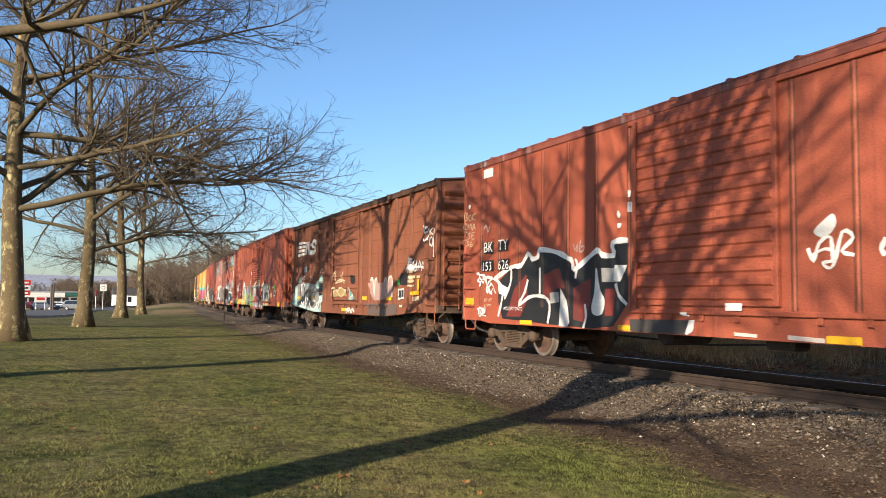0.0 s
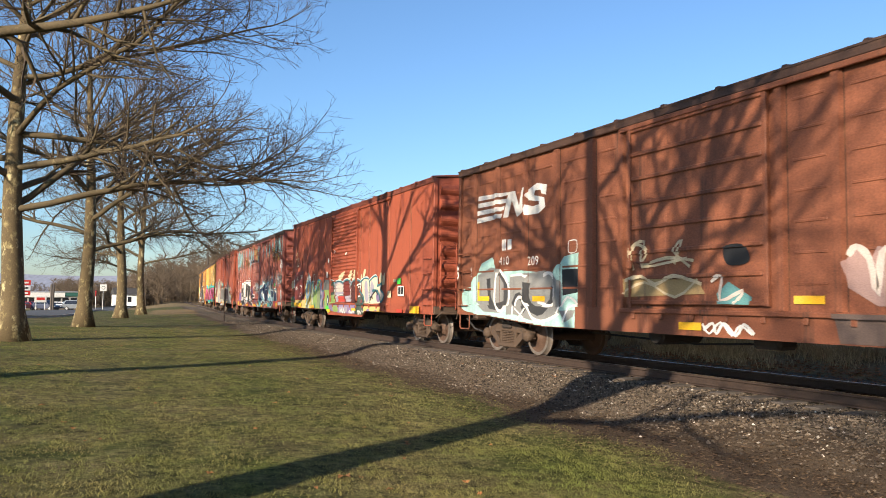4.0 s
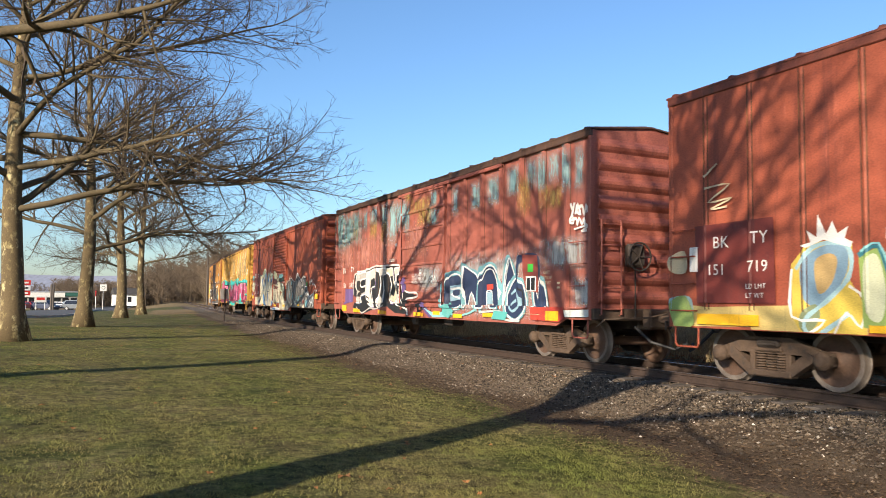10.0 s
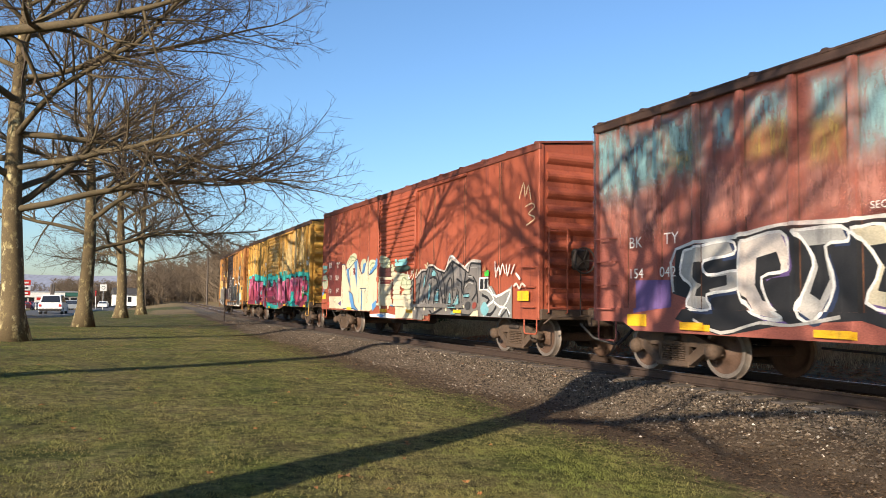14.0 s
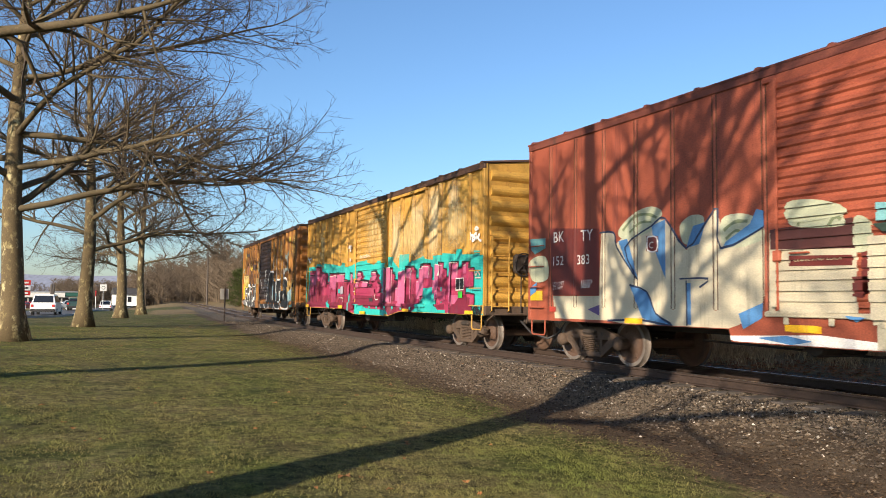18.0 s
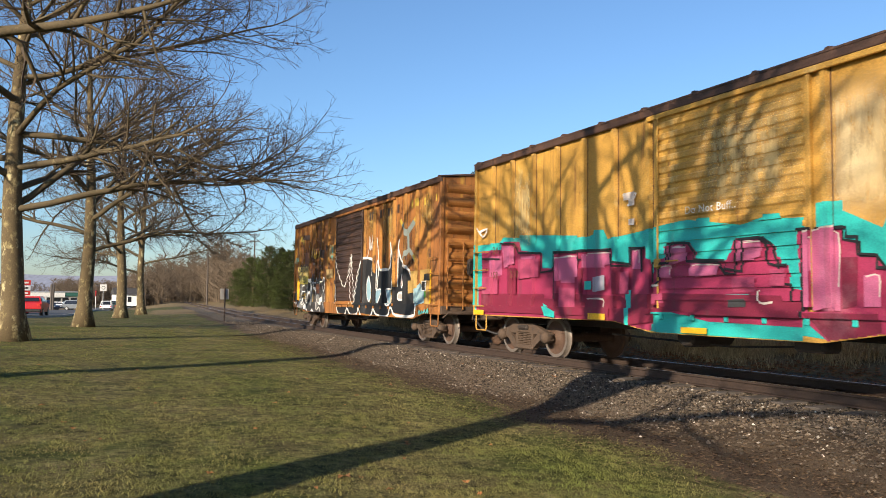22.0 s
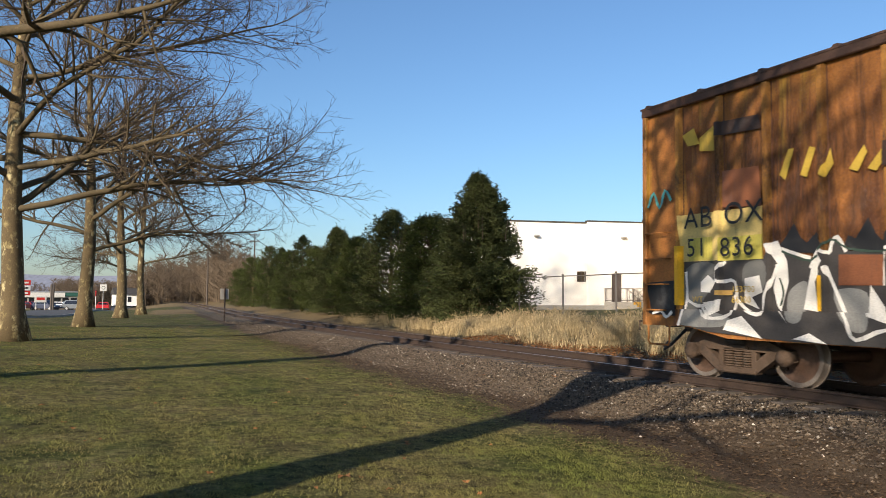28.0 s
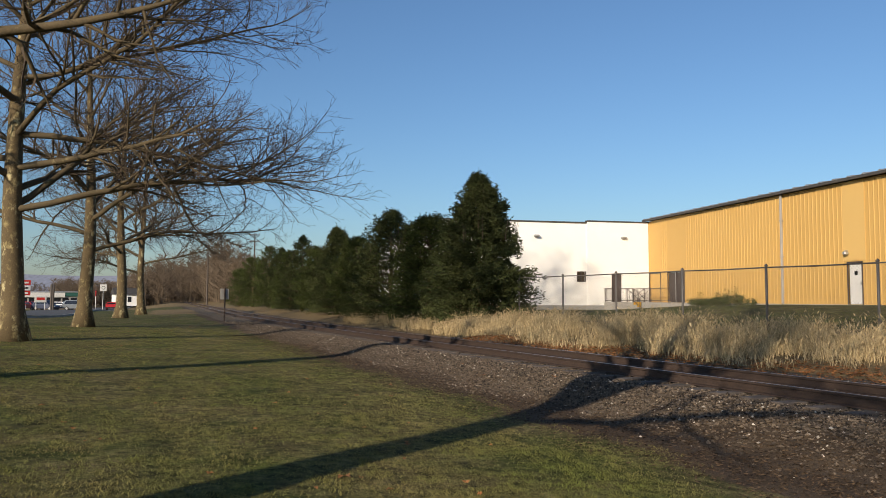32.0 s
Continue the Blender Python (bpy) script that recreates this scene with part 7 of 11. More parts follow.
r.blob("cream", (-3.71, 1.74), (-3.7, 1.93), (-3.8, 2.05), (-3.95, 1.95), (-3.94, 1.75), (-4.05, 1.96), (-4.15, 2), (-4.13, 1.65))
r.fill("purple1", (1.9, 0.98), (-1.47, 1), (-1.47, 0.69), (-0.55, 0.69), (0.66, 0.7), (1.84, 0.76))
r.blob("green1", (1.33, 0.94), (0.81, 0.93), (0.68, 0.75), (1.21, 0.73))
r.blob("greyp", (0.49, 0.9), (-0.35, 0.92), (-0.36, 0.73), (0.44, 0.73))
r.fill("dgreen", (-1.26, 0.99), (-2.21, 0.98), (-2.13, 0.68), (-1.3, 0.68))
r.fill("cream3", (-2.22, 0.96), (-3.77, 0.96), (-3.76, 0.71), (-2.15, 0.68))
r.blob("purple1", (-2.47, 0.83), (-2.69, 0.89), (-2.83, 0.8), (-2.69, 0.7), (-2.44, 0.71))
r.blob("purple1", (-3.24, 0.81), (-3.44, 0.87), (-3.57, 0.76), (-3.38, 0.71))
r.line("tealb", 0.075, (1.75, 1.79), (1.35, 1.88), (0.94, 1.8), (0.87, 1.64))
r.line("pale2", 0.035, (1.75, 1.84), (1.35, 1.92), (0.94, 1.84), (0.87, 1.68))
r.line("tealb", 0.075, (0.85, 1.8), (0.36, 1.86), (-0.15, 1.77))
r.line("pale2", 0.035, (0.85, 1.84), (0.36, 1.89), (-0.15, 1.8))
r.line("tealb", 0.075, (-0.15, 1.78), (-0.34, 1.87), (-0.72, 1.87), (-0.96, 1.77))
r.line("pale2", 0.035, (-0.15, 1.81), (-0.34, 1.9), (-0.72, 1.91), (-0.96, 1.81))
r.line("tealb", 0.075, (-0.99, 1.66), (-1.22, 1.82), (-1.63, 1.85), (-1.92, 1.73), (-1.81, 1.46), (-2.12, 1.32), (-2.3, 1.03))
r.line("pale2", 0.035, (-0.99, 1.7), (-1.22, 1.85), (-1.63, 1.89), (-1.92, 1.76), (-1.81, 1.49))
r.line("tealb", 0.075, (-1.89, 1.8), (-2.24, 1.9), (-2.69, 1.86), (-2.73, 1.57), (-2.8, 1.07))
r.line("pale2", 0.035, (-1.89, 1.84), (-2.24, 1.93), (-2.69, 1.89), (-2.73, 1.6), (-2.8, 1.1))
r.line("tealb", 0.075, (-2.71, 1.78), (-3.03, 1.9), (-3.38, 1.95), (-3.55, 1.81), (-3.51, 1.63), (-3.95, 1.7), (-3.8, 1.51), (-4.14, 1.33), (-3.84, 1.1), (-3.7, 1.34), (-3.43, 1.48), (-3.04, 1.47))
r.line("pale2", 0.035, (-2.71, 1.81), (-3.03, 1.93), (-3.38, 1.98), (-3.55, 1.84), (-3.51, 1.66))
r.line("white", 0.05, (-1.46, 1.66), (-1.88, 1.71), (-1.81, 1.48))
r.line("white", 0.04, (-1.57, 1.59), (-1.76, 1.62))
r.line("white", 0.04, (-1.68, 1.29), (-1.86, 1.31))
r.line("white", 0.03, (-0.9, 1.76), (-1.05, 1.45), (-1.02, 1.13))
r.line("white", 0.03, (0.79, 1.08), (0.67, 1.24), (0.46, 1.33), (-0.19, 1.35))
r.line("white", 0.03, (0.94, 1.75), (0.85, 1.52), (0.91, 1.33))
r.line("black", 0.05, (-2.86, 1.16), (-3.04, 1.34), (-3.38, 1.47), (-3.57, 1.34))
r.line("black", 0.05, (-2.83, 1.25), (-3.01, 1.29), (-3.11, 1.21))
r.rect("yellow", 2.07, 1.6, 0.71, 0.8)
r.rect("yellow", -0.93, -1.39, 0.8, 0.88)
r.rect("yellow", 7.17, 6.0, 0.86, 1.02)
r.rect("yellow", 4.36, 3.9, 0.84, 0.93)
r.fill("maroon", (7.2, 2.36), (5.73, 2.38), (5.71, 1.18), (7.17, 1.18))
r.text("white", 0.25, 6.82, 2.0, "BK")
r.text("white", 0.25, 6.12, 2.03, "TY")
r.text("white", 0.23, 6.94, 1.6, "151")
r.text("white", 0.23, 6.18, 1.63, "719")
r.text("white", 0.10, 6.21, 1.39, "LD LMT")
r.text("white", 0.10, 6.21, 1.26, "LT WT")
r.line("cream", 0.03, (6.99, 2.93), (6.5, 2.94), (6.92, 2.71), (6.45, 2.73), (6.87, 2.6), (6.55, 2.61))
r.line("cream", 0.03, (6.89, 3.19), (6.74, 3.28), (7, 3.11))
r.line("white", 0.02, (4.09, 2.17), (3.87, 2.17), (3.87, 1.91), (4.09, 1.91), (4.09, 2.17))
r.rect("white", 2.02, 1.9, 2.58, 2.75)
r.blob("white", (1.04, 2.99), (0.93, 3.01), (0.91, 2.92), (1.01, 2.9))
r.blob("white", (-0.34, 2.86), (-0.49, 2.85), (-0.49, 2.77), (-0.35, 2.77))
r.rect("whitish", 2.23, 2.0, 2.01, 2.24)
r.blob("cream", (7.77, 1.89), (7.42, 1.99), (7.39, 1.66), (7.71, 1.67))
r.rect("white", 7.31, 7.14, 1.66, 2.04)
r.blob("green1", (7.75, 1.17), (7.4, 1.28), (7.23, 0.86), (7.62, 0.8))
r.line("white", 0.05, (0.37, 0.72), (0.32, 0.82), (0.23, 0.71), (0.13, 0.83), (0.04, 0.7), (-0.06, 0.84), (-0.15, 0.7), (-0.29, 0.78))
r.line("white", 0.045, (-0.68, 0.73), (-0.8, 0.8), (-0.84, 0.7), (-0.96, 0.77), (-1.04, 0.71), (-1.16, 0.79), (-1.29, 0.72))
r.line("white", 0.05, (-1.61, 0.68), (-1.68, 0.8), (-1.79, 0.78), (-1.75, 0.68), (-1.86, 0.8), (-1.92, 0.69), (-2.06, 0.82))
r.line("white", 0.03, (-2.19, 0.81), (-2.16, 0.68))
r.line("white", 0.03, (-2.27, 0.81), (-2.24, 0.68))
r.rect("green", -5.27, -5.54, 1.65, 1.83)
r.fill("white", (-5.31, 1.6), (-5.79, 1.59), (-5.81, 1.3), (-5.33, 1.3))
r.rect("black", -5.37, -5.55, 1.35, 1.56)
r.rect("black", -5.58, -5.75, 1.35, 1.56)
r.rect("yellow", -6.28, -6.95, 0.81, 1.01)
r.rect("red2", -5.26, -5.7, 0.77, 0.91)
r.rect("yellow", -3.27, -4.21, 0.7, 0.82)
r.rect("cream", -4.49, -4.79, 1.25, 1.46)
r.rect("cream", -4.95, -5.23, 1.72, 1.8)

# car d
ART["d"] = r = Art()
r.fill("black", (5.75, 2.06), (4.51, 2.15), (3.74, 2.25), (2.81, 2.22), (2.17, 2.23), (1.53, 2.17), (1.47, 1.8), (0.99, 1.43), (0.28, 1.31), (0.88, 1.24), (1, 0.78), (1.84, 0.79), (2.52, 0.98), (3.56, 0.91), (4.76, 0.69), (5.72, 0.92), (5.43, 1.23), (5.83, 1.33))
r.blob("navy", (5.48, 1.94), (4.58, 2.06), (4.47, 1.85), (5.05, 1.77), (4.97, 1.55), (4.39, 1.6), (4.39, 1.35), (5.01, 1.25), (4.93, 1.02), (5.43, 1.07), (5.31, 1.37), (5.56, 1.58))
r.fill("silver", (5.58, 2.01), (4.67, 2.12), (4.56, 1.91), (5.15, 1.83), (5.07, 1.61), (4.48, 1.66), (4.48, 1.4), (5.1, 1.31), (5.02, 1.08), (5.53, 1.13), (5.41, 1.43), (5.66, 1.64))
r.fill("black", (5.3, 1.81), (4.8, 1.88), (4.74, 1.76), (5.07, 1.71), (5.02, 1.57), (4.7, 1.6), (4.69, 1.45), (5.04, 1.39), (5, 1.26), (5.27, 1.29), (5.21, 1.47), (5.34, 1.59))
r.line("white", 0.045, (5.58, 2.01), (4.67, 2.12), (4.56, 1.91), (5.15, 1.83), (5.07, 1.61), (4.48, 1.66), (4.48, 1.4), (5.1, 1.31), (5.02, 1.08), (5.53, 1.13), (5.41, 1.43), (5.66, 1.64), (5.58, 2.01))
r.blob("purple2", (4.29, 2.02), (3.65, 2.12), (3.52, 1.82), (3.55, 1.58), (3.98, 1.49), (3.84, 1.08), (3.58, 0.9), (4.11, 0.99), (4.35, 1.37))
r.fill("whitish", (4.38, 2.08), (3.74, 2.18), (3.6, 1.88), (3.63, 1.64), (4.06, 1.55), (3.92, 1.14), (3.66, 0.96), (4.19, 1.04), (4.44, 1.42))
r.fill("black", (4.15, 1.83), (3.8, 1.9), (3.73, 1.72), (3.74, 1.57), (3.98, 1.52), (3.9, 1.27), (3.76, 1.16), (4.05, 1.22), (4.18, 1.44))
r.line("white", 0.045, (4.38, 2.08), (3.74, 2.18), (3.6, 1.88), (3.63, 1.64), (4.06, 1.55), (3.92, 1.14), (3.66, 0.96), (4.19, 1.04), (4.44, 1.42), (4.38, 2.08))
r.blob("navy", (3.43, 2.11), (2.73, 2.11), (2.65, 1.93), (2.97, 1.87), (2.85, 1.36), (3.11, 0.9), (3.39, 1.05), (3.15, 1.63), (3.24, 1.9))
r.fill("silver", (3.51, 2.17), (2.81, 2.17), (2.72, 1.98), (3.04, 1.93), (2.92, 1.41), (3.19, 0.95), (3.47, 1.11), (3.22, 1.68), (3.32, 1.96))
r.fill("black", (3.31, 1.95), (2.92, 1.96), (2.87, 1.85), (3.05, 1.81), (2.98, 1.5), (3.13, 1.23), (3.28, 1.32), (3.15, 1.66), (3.2, 1.83))
r.line("white", 0.045, (3.51, 2.17), (2.81, 2.17), (2.72, 1.98), (3.04, 1.93), (2.92, 1.41), (3.19, 0.95), (3.47, 1.11), (3.22, 1.68), (3.32, 1.96), (3.51, 2.17))
r.blob("purple2", (2.59, 2.07), (2.17, 2.1), (2.07, 1.74), (1.75, 1.42), (1.91, 1.06), (2.42, 1.15), (2.23, 1.61))
r.fill("cream2", (2.66, 2.12), (2.24, 2.15), (2.13, 1.79), (1.82, 1.47), (1.97, 1.1), (2.49, 1.2), (2.3, 1.66))
r.fill("black", (2.43, 1.9), (2.21, 1.92), (2.15, 1.7), (1.97, 1.51), (2.06, 1.29), (2.34, 1.35), (2.24, 1.63))
r.line("white", 0.045, (2.66, 2.12), (2.24, 2.15), (2.13, 1.79), (1.82, 1.47), (1.97, 1.1), (2.49, 1.2), (2.3, 1.66), (2.66, 2.12))
r.blob("navy", (2.01, 2.09), (1.45, 2.07), (1.53, 1.9), (1.78, 1.83), (1.36, 1.33), (1.6, 1.06), (1.83, 1.52))
r.fill("whitish", (2.08, 2.14), (1.52, 2.13), (1.59, 1.95), (1.84, 1.88), (1.42, 1.38), (1.67, 1.11), (1.9, 1.57))
r.fill("black", (1.89, 1.95), (1.58, 1.95), (1.62, 1.84), (1.76, 1.8), (1.52, 1.5), (1.66, 1.33), (1.79, 1.61))
r.line("white", 0.045, (2.08, 2.14), (1.52, 2.13), (1.59, 1.95), (1.84, 1.88), (1.42, 1.38), (1.67, 1.11), (1.9, 1.57), (2.08, 2.14))
r.line("white", 0.055, (5.81, 1.35), (5.75, 2.04), (4.52, 2.16), (3.74, 2.27), (2.81, 2.24), (2.16, 2.25), (1.47, 2.17), (1.42, 1.77), (1.04, 1.43), (0.29, 1.39), (0.27, 1.27), (0.99, 1.22))
r.line("white", 0.05, (1.84, 1.16), (1.47, 1), (0.99, 0.93), (0.93, 0.76))
r.line("silver", 0.045, (5.33, 0.93), (4.76, 0.74), (4.06, 0.91), (3.53, 0.89), (2.8, 1.02))
r.line("white", 0.035, (1.42, 1.64), (1.27, 1.32), (1.39, 1.06))
r.fill("purple2", (6.72, 1.56), (5.86, 1.55), (5.86, 1.11), (6.71, 1))
r.fill("purple2", (1.41, 1.81), (1.11, 1.87), (1.02, 1.51), (1.32, 1.37))
r.fill("black", (0.2, 1.09), (-0.21, 1.1), (-0.28, 0.94), (0.17, 0.83))
r.fill("purple2", (0.04, 1.16), (-0.29, 1.1), (-0.8, 0.77), (-0.66, 0.71), (-0.36, 0.85))
r.fill("turq2", (-0.28, 0.97), (-0.81, 0.87), (-1.29, 0.88), (-2.02, 0.83), (-2.02, 0.76), (-0.87, 0.73))
r.fill("teal2", (-1.57, 0.89), (-2.02, 0.88), (-2.02, 0.76), (-1.6, 0.76))
r.line("white", 0.04, (1.12, 0.94), (0.88, 0.91), (0.85, 0.74))
r.rect("yellow", 6.87, 6.38, 0.78, 0.98)
r.rect("yellow", 5.48, 4.97, 0.75, 0.85)
r.rect("yellow", 3.03, 2.57, 0.74, 0.84)
r.rect("yellow", 0.23, -0.25, 0.74, 0.83)
r.rect("yellow", -0.88, -1.32, 0.8, 0.9)
r.fill("maroon", (1.28, 3.09), (0.83, 3.06), (0.83, 2.91), (1.28, 2.93))
r.fill("maroon", (2.51, 2.41), (1.87, 2.42), (1.87, 2.29), (2.51, 2.28))
r.text("white", 0.13, 2.35, 2.34, "SECURE")
r.text("white", 0.27, 6.79, 2.11, "BK")
r.text("white", 0.27, 5.93, 2.13, "TY")
r.text("white", 0.24, 6.8, 1.59, "154")
r.text("white", 0.24, 6.03, 1.6, "042")
r.fill("maroon", (0.43, 2.11), (-0.55, 2.07), (-0.56, 1.57), (0.44, 1.62))
r.text("white", 0.115, 0.4, 1.84, "CLOSE AND LOCK")
r.text("white", 0.115, 0.4, 1.74, "DOORS BEFORE")
r.text("white", 0.115, 0.4, 1.65, "MOVING CAR")
r.line("white", 0.025, (0.06, 2.01), (0.01, 2.04), (-0.05, 2), (-0.05, 1.95), (0.01, 1.93), (0.07, 1.96), (0.06, 2.01))
r.rect("white", 0.02, -0.01, 1.95, 2.02)
r.text("cream", 0.08, 0.45, 2.32, "DATE")
r.stain("pales", (-0.57, 2.05), (-0.76, 2.1), (-1.25, 2.15), (-1.47, 2.04), (-1.47, 1.81), (-1.24, 1.65), (-1.03, 1.68), (-0.75, 1.63), (-0.52, 1.48), (0.11, 1.46), (0.11, 1.56), (-0.56, 1.59))
r.line("black", 0.05, (-0.64, 1.85), (-0.71, 1.66), (-0.82, 1.78), (-0.89, 1.69), (-0.79, 1.72))
r.line("pale2", 0.04, (-0.66, 1.79), (-0.83, 1.84), (-0.86, 1.66), (-0.97, 1.84), (-1, 1.68))
r.blob("white", (2.06, 2.88), (1.89, 2.9), (1.88, 2.81), (2.02, 2.81))
r.stain("pinks", (7.82, 3.32), (5.62, 3.29), (5.61, 2.36), (7.79, 2.28))
r.stain("pinks", (5.62, 3.29), (3.43, 3.3), (3.43, 2.4), (5.61, 2.36))
r.stain("pinks", (3.57, 3.23), (1.89, 3.13), (1.89, 2.36), (3.57, 2.41))
r.stain("pinks", (1.1, 3.47), (-0.56, 3.38), (-0.54, 2.36), (1.11, 2.45))
r.stain("turqs", (1.94, 4.08), (1.09, 4.05), (1.1, 3.39), (1.94, 3.37))
r.stain("turqs", (7.85, 4.37), (6.78, 4.31), (6.75, 3.05), (7.81, 3.04))
r.stain("turqs", (6.77, 4.2), (5.11, 4.13), (5.1, 3.18), (6.76, 3.26))
r.stain("turqs", (7.73, 4.3), (7.29, 4.28), (7.28, 3.69), (7.72, 3.69))
r.stain("turqs", (6.97, 3.92), (6.28, 4.02), (6.21, 3.3), (6.86, 3.27))
r.stain("ochres", (6.03, 3.99), (5.31, 3.98), (5.31, 3.35), (5.98, 3.36))
r.stain("turqs", (6.03, 4.24), (5.37, 4.2), (5.34, 3.59), (5.99, 3.63))
r.stain("turqs", (4.86, 4.05), (4.54, 4.18), (4.58, 3.58), (4.82, 3.62))
r.stain("turqs", (4.28, 4.18), (3.54, 4.15), (3.54, 3.7), (4.23, 3.72))
r.stain("ochres", (4.27, 3.81), (3.57, 3.75), (3.54, 3.31), (4.22, 3.31))
r.stain("turqs", (3.19, 4.2), (2.75, 4.16), (2.75, 3.62), (3.16, 3.6))
r.stain("ochres", (3.23, 3.69), (2.75, 3.66), (2.75, 3.08), (3.19, 3.1))
r.stain("turqs", (2.59, 4.21), (1.94, 4.15), (1.89, 3.44), (2.17, 3.01), (2.53, 3.06))
r.stain("ochres", (0.89, 4.01), (-0.57, 4.03), (-0.79, 3.85), (0.52, 3.72))
r.stain("turqs", (-0.65, 4.14), (-1, 4.12), (-1.01, 3.83), (-0.68, 3.84))
r.stain("turqs", (-0.49, 3.59), (-1.07, 3.66), (-1.1, 3.32), (-0.56, 3.35))
r.stain("ochres", (0.17, 3.69), (-0.71, 3.67), (-0.71, 3.36), (0.17, 3.38))
r.stain("turqs", (1.09, 3.98), (0.85, 3.97), (0.83, 3.21), (1.05, 3.24))
r.stain("ochres", (1.09, 4.28), (0.7, 4.26), (0.7, 4.15), (1.09, 4.17))
r.stain("whites", (-1.52, 1.75), (-2.18, 1.9), (-2.66, 2.26), (-2.92, 1.95), (-3.36, 1.69), (-3.71, 2.07), (-4.27, 2.08), (-4.47, 1.81), (-4.98, 2.22), (-5.25, 1.99), (-5.35, 2.33), (-5.87, 2.35), (-6.11, 2.13), (-6.19, 1.74), (-6.48, 1.17), (-6.29, 0.94), (-5.51, 0.82), (-4.36, 0.85), (-2.86, 0.81), (-1.6, 1.03))
r.blob("teal3", (-1.32, 1.29), (-1.65, 1.88), (-2.4, 1.9), (-2.73, 1.59), (-2.66, 1.01), (-1.66, 0.94), (-1.36, 1.06))
r.fill("navy", (-1.44, 1.33), (-1.77, 1.79), (-2.32, 1.83), (-2.66, 1.52), (-2.58, 1.04), (-1.78, 0.97), (-1.48, 1.1))
r.line("white", 0.04, (-1.44, 1.33), (-1.77, 1.79), (-2.32, 1.83), (-2.66, 1.52), (-2.58, 1.04), (-1.78, 0.97), (-1.48, 1.1), (-1.44, 1.33))
r.blob("teal3", (-2.53, 2.11), (-2.89, 1.99), (-3.4, 1.82), (-3.62, 1.12), (-3.41, 0.94), (-2.92, 1.36), (-2.69, 0.92), (-2.52, 1.58))
r.fill("navy", (-2.64, 2.03), (-2.98, 1.91), (-3.33, 1.74), (-3.56, 1.15), (-3.35, 0.97), (-3.01, 1.39), (-2.79, 0.96), (-2.63, 1.5))
r.line("white", 0.04, (-2.64, 2.03), (-2.98, 1.91), (-3.33, 1.74), (-3.56, 1.15), (-3.35, 0.97), (-3.01, 1.39), (-2.79, 0.96), (-2.63, 1.5), (-2.64, 2.03))
r.blob("teal3", (-3.3, 0.98), (-3.33, 1.73), (-3.65, 2.05), (-4.17, 2.03), (-4.46, 1.62), (-4.5, 1.01), (-4.17, 1), (-4.1, 1.35), (-3.7, 1.48), (-3.67, 0.99))
r.fill("navy", (-3.4, 1.02), (-3.42, 1.65), (-3.74, 1.98), (-4.11, 1.96), (-4.4, 1.55), (-4.44, 1.04), (-4.11, 1.03), (-4.04, 1.38), (-3.79, 1.4), (-3.76, 1.03))
r.line("white", 0.04, (-3.4, 1.02), (-3.42, 1.65), (-3.74, 1.98), (-4.11, 1.96), (-4.4, 1.55), (-4.44, 1.04), (-4.11, 1.03), (-4.04, 1.38), (-3.79, 1.4), (-3.76, 1.03), (-3.4, 1.02))
r.blob("teal3", (-4.43, 0.96), (-4.55, 1.85), (-4.71, 2.22), (-5, 1.99), (-5.27, 1.45), (-5.14, 0.97), (-4.75, 1.69))
r.fill("navy", (-4.51, 0.99), (-4.63, 1.78), (-4.79, 2.14), (-4.94, 1.92), (-5.21, 1.39), (-5.09, 1), (-4.83, 1.62))
r.line("white", 0.04, (-4.51, 0.99), (-4.63, 1.78), (-4.79, 2.14), (-4.94, 1.92), (-5.21, 1.39), (-5.09, 1), (-4.83, 1.62), (-4.51, 0.99))
r.blob("teal3", (-4.66, 1.29), (-4.99, 1.74), (-5.45, 1.6), (-5.6, 1), (-5.24, 0.76), (-4.7, 0.89))
r.fill("navy", (-4.74, 1.32), (-5.07, 1.67), (-5.4, 1.53), (-5.55, 1.03), (-5.19, 0.78), (-4.78, 0.92))
r.line("white", 0.04, (-4.74, 1.32), (-5.07, 1.67), (-5.4, 1.53), (-5.55, 1.03), (-5.19, 0.78), (-4.78, 0.92), (-4.74, 1.32))
r.blob("teal3", (-5.71, 1.81), (-6.1, 1.15), (-6.19, 1.72), (-6.39, 1.02), (-6.11, 0.97), (-5.8, 1.07))
r.fill("navy", (-5.78, 1.74), (-6.05, 1.17), (-6.15, 1.66), (-6.35, 1.04), (-6.07, 0.99), (-5.86, 1.1))
r.line("white", 0.04, (-5.78, 1.74), (-6.05, 1.17), (-6.15, 1.66), (-6.35, 1.04), (-6.07, 0.99), (-5.86, 1.1), (-5.78, 1.74))
r.fill("lightblue", (-1.84, 1.55), (-2.52, 1.59), (-2.58, 1.22), (-1.87, 1.16))
r.line("white", 0.05, (-1.87, 1.47), (-2.52, 1.5), (-2.46, 1.38), (-1.9, 1.34), (-2.49, 1.23))
r.blob("navy", (-2.03, 1.43), (-2.4, 1.45), (-2.37, 1.32), (-2.06, 1.31))
r.fill("red2", (-3.79, 1.56), (-4.09, 1.57), (-4.11, 1.45), (-3.81, 1.43))
r.fill("lightblue", (-3.81, 1.37), (-4.06, 1.38), (-4.09, 1.11), (-3.81, 1.11))
r.line("white", 0.03, (-3.48, 1.57), (-3.76, 1.89), (-4.09, 1.88), (-4.3, 1.57))
r.line("lightblue", 0.06, (-4.92, 1.33), (-5.17, 1.42), (-5.34, 1.12), (-5.06, 0.96), (-4.91, 1.1), (-5.21, 1.23))
r.line("black", 0.05, (-5.07, 1.61), (-5.38, 1.39), (-5.44, 1.02))
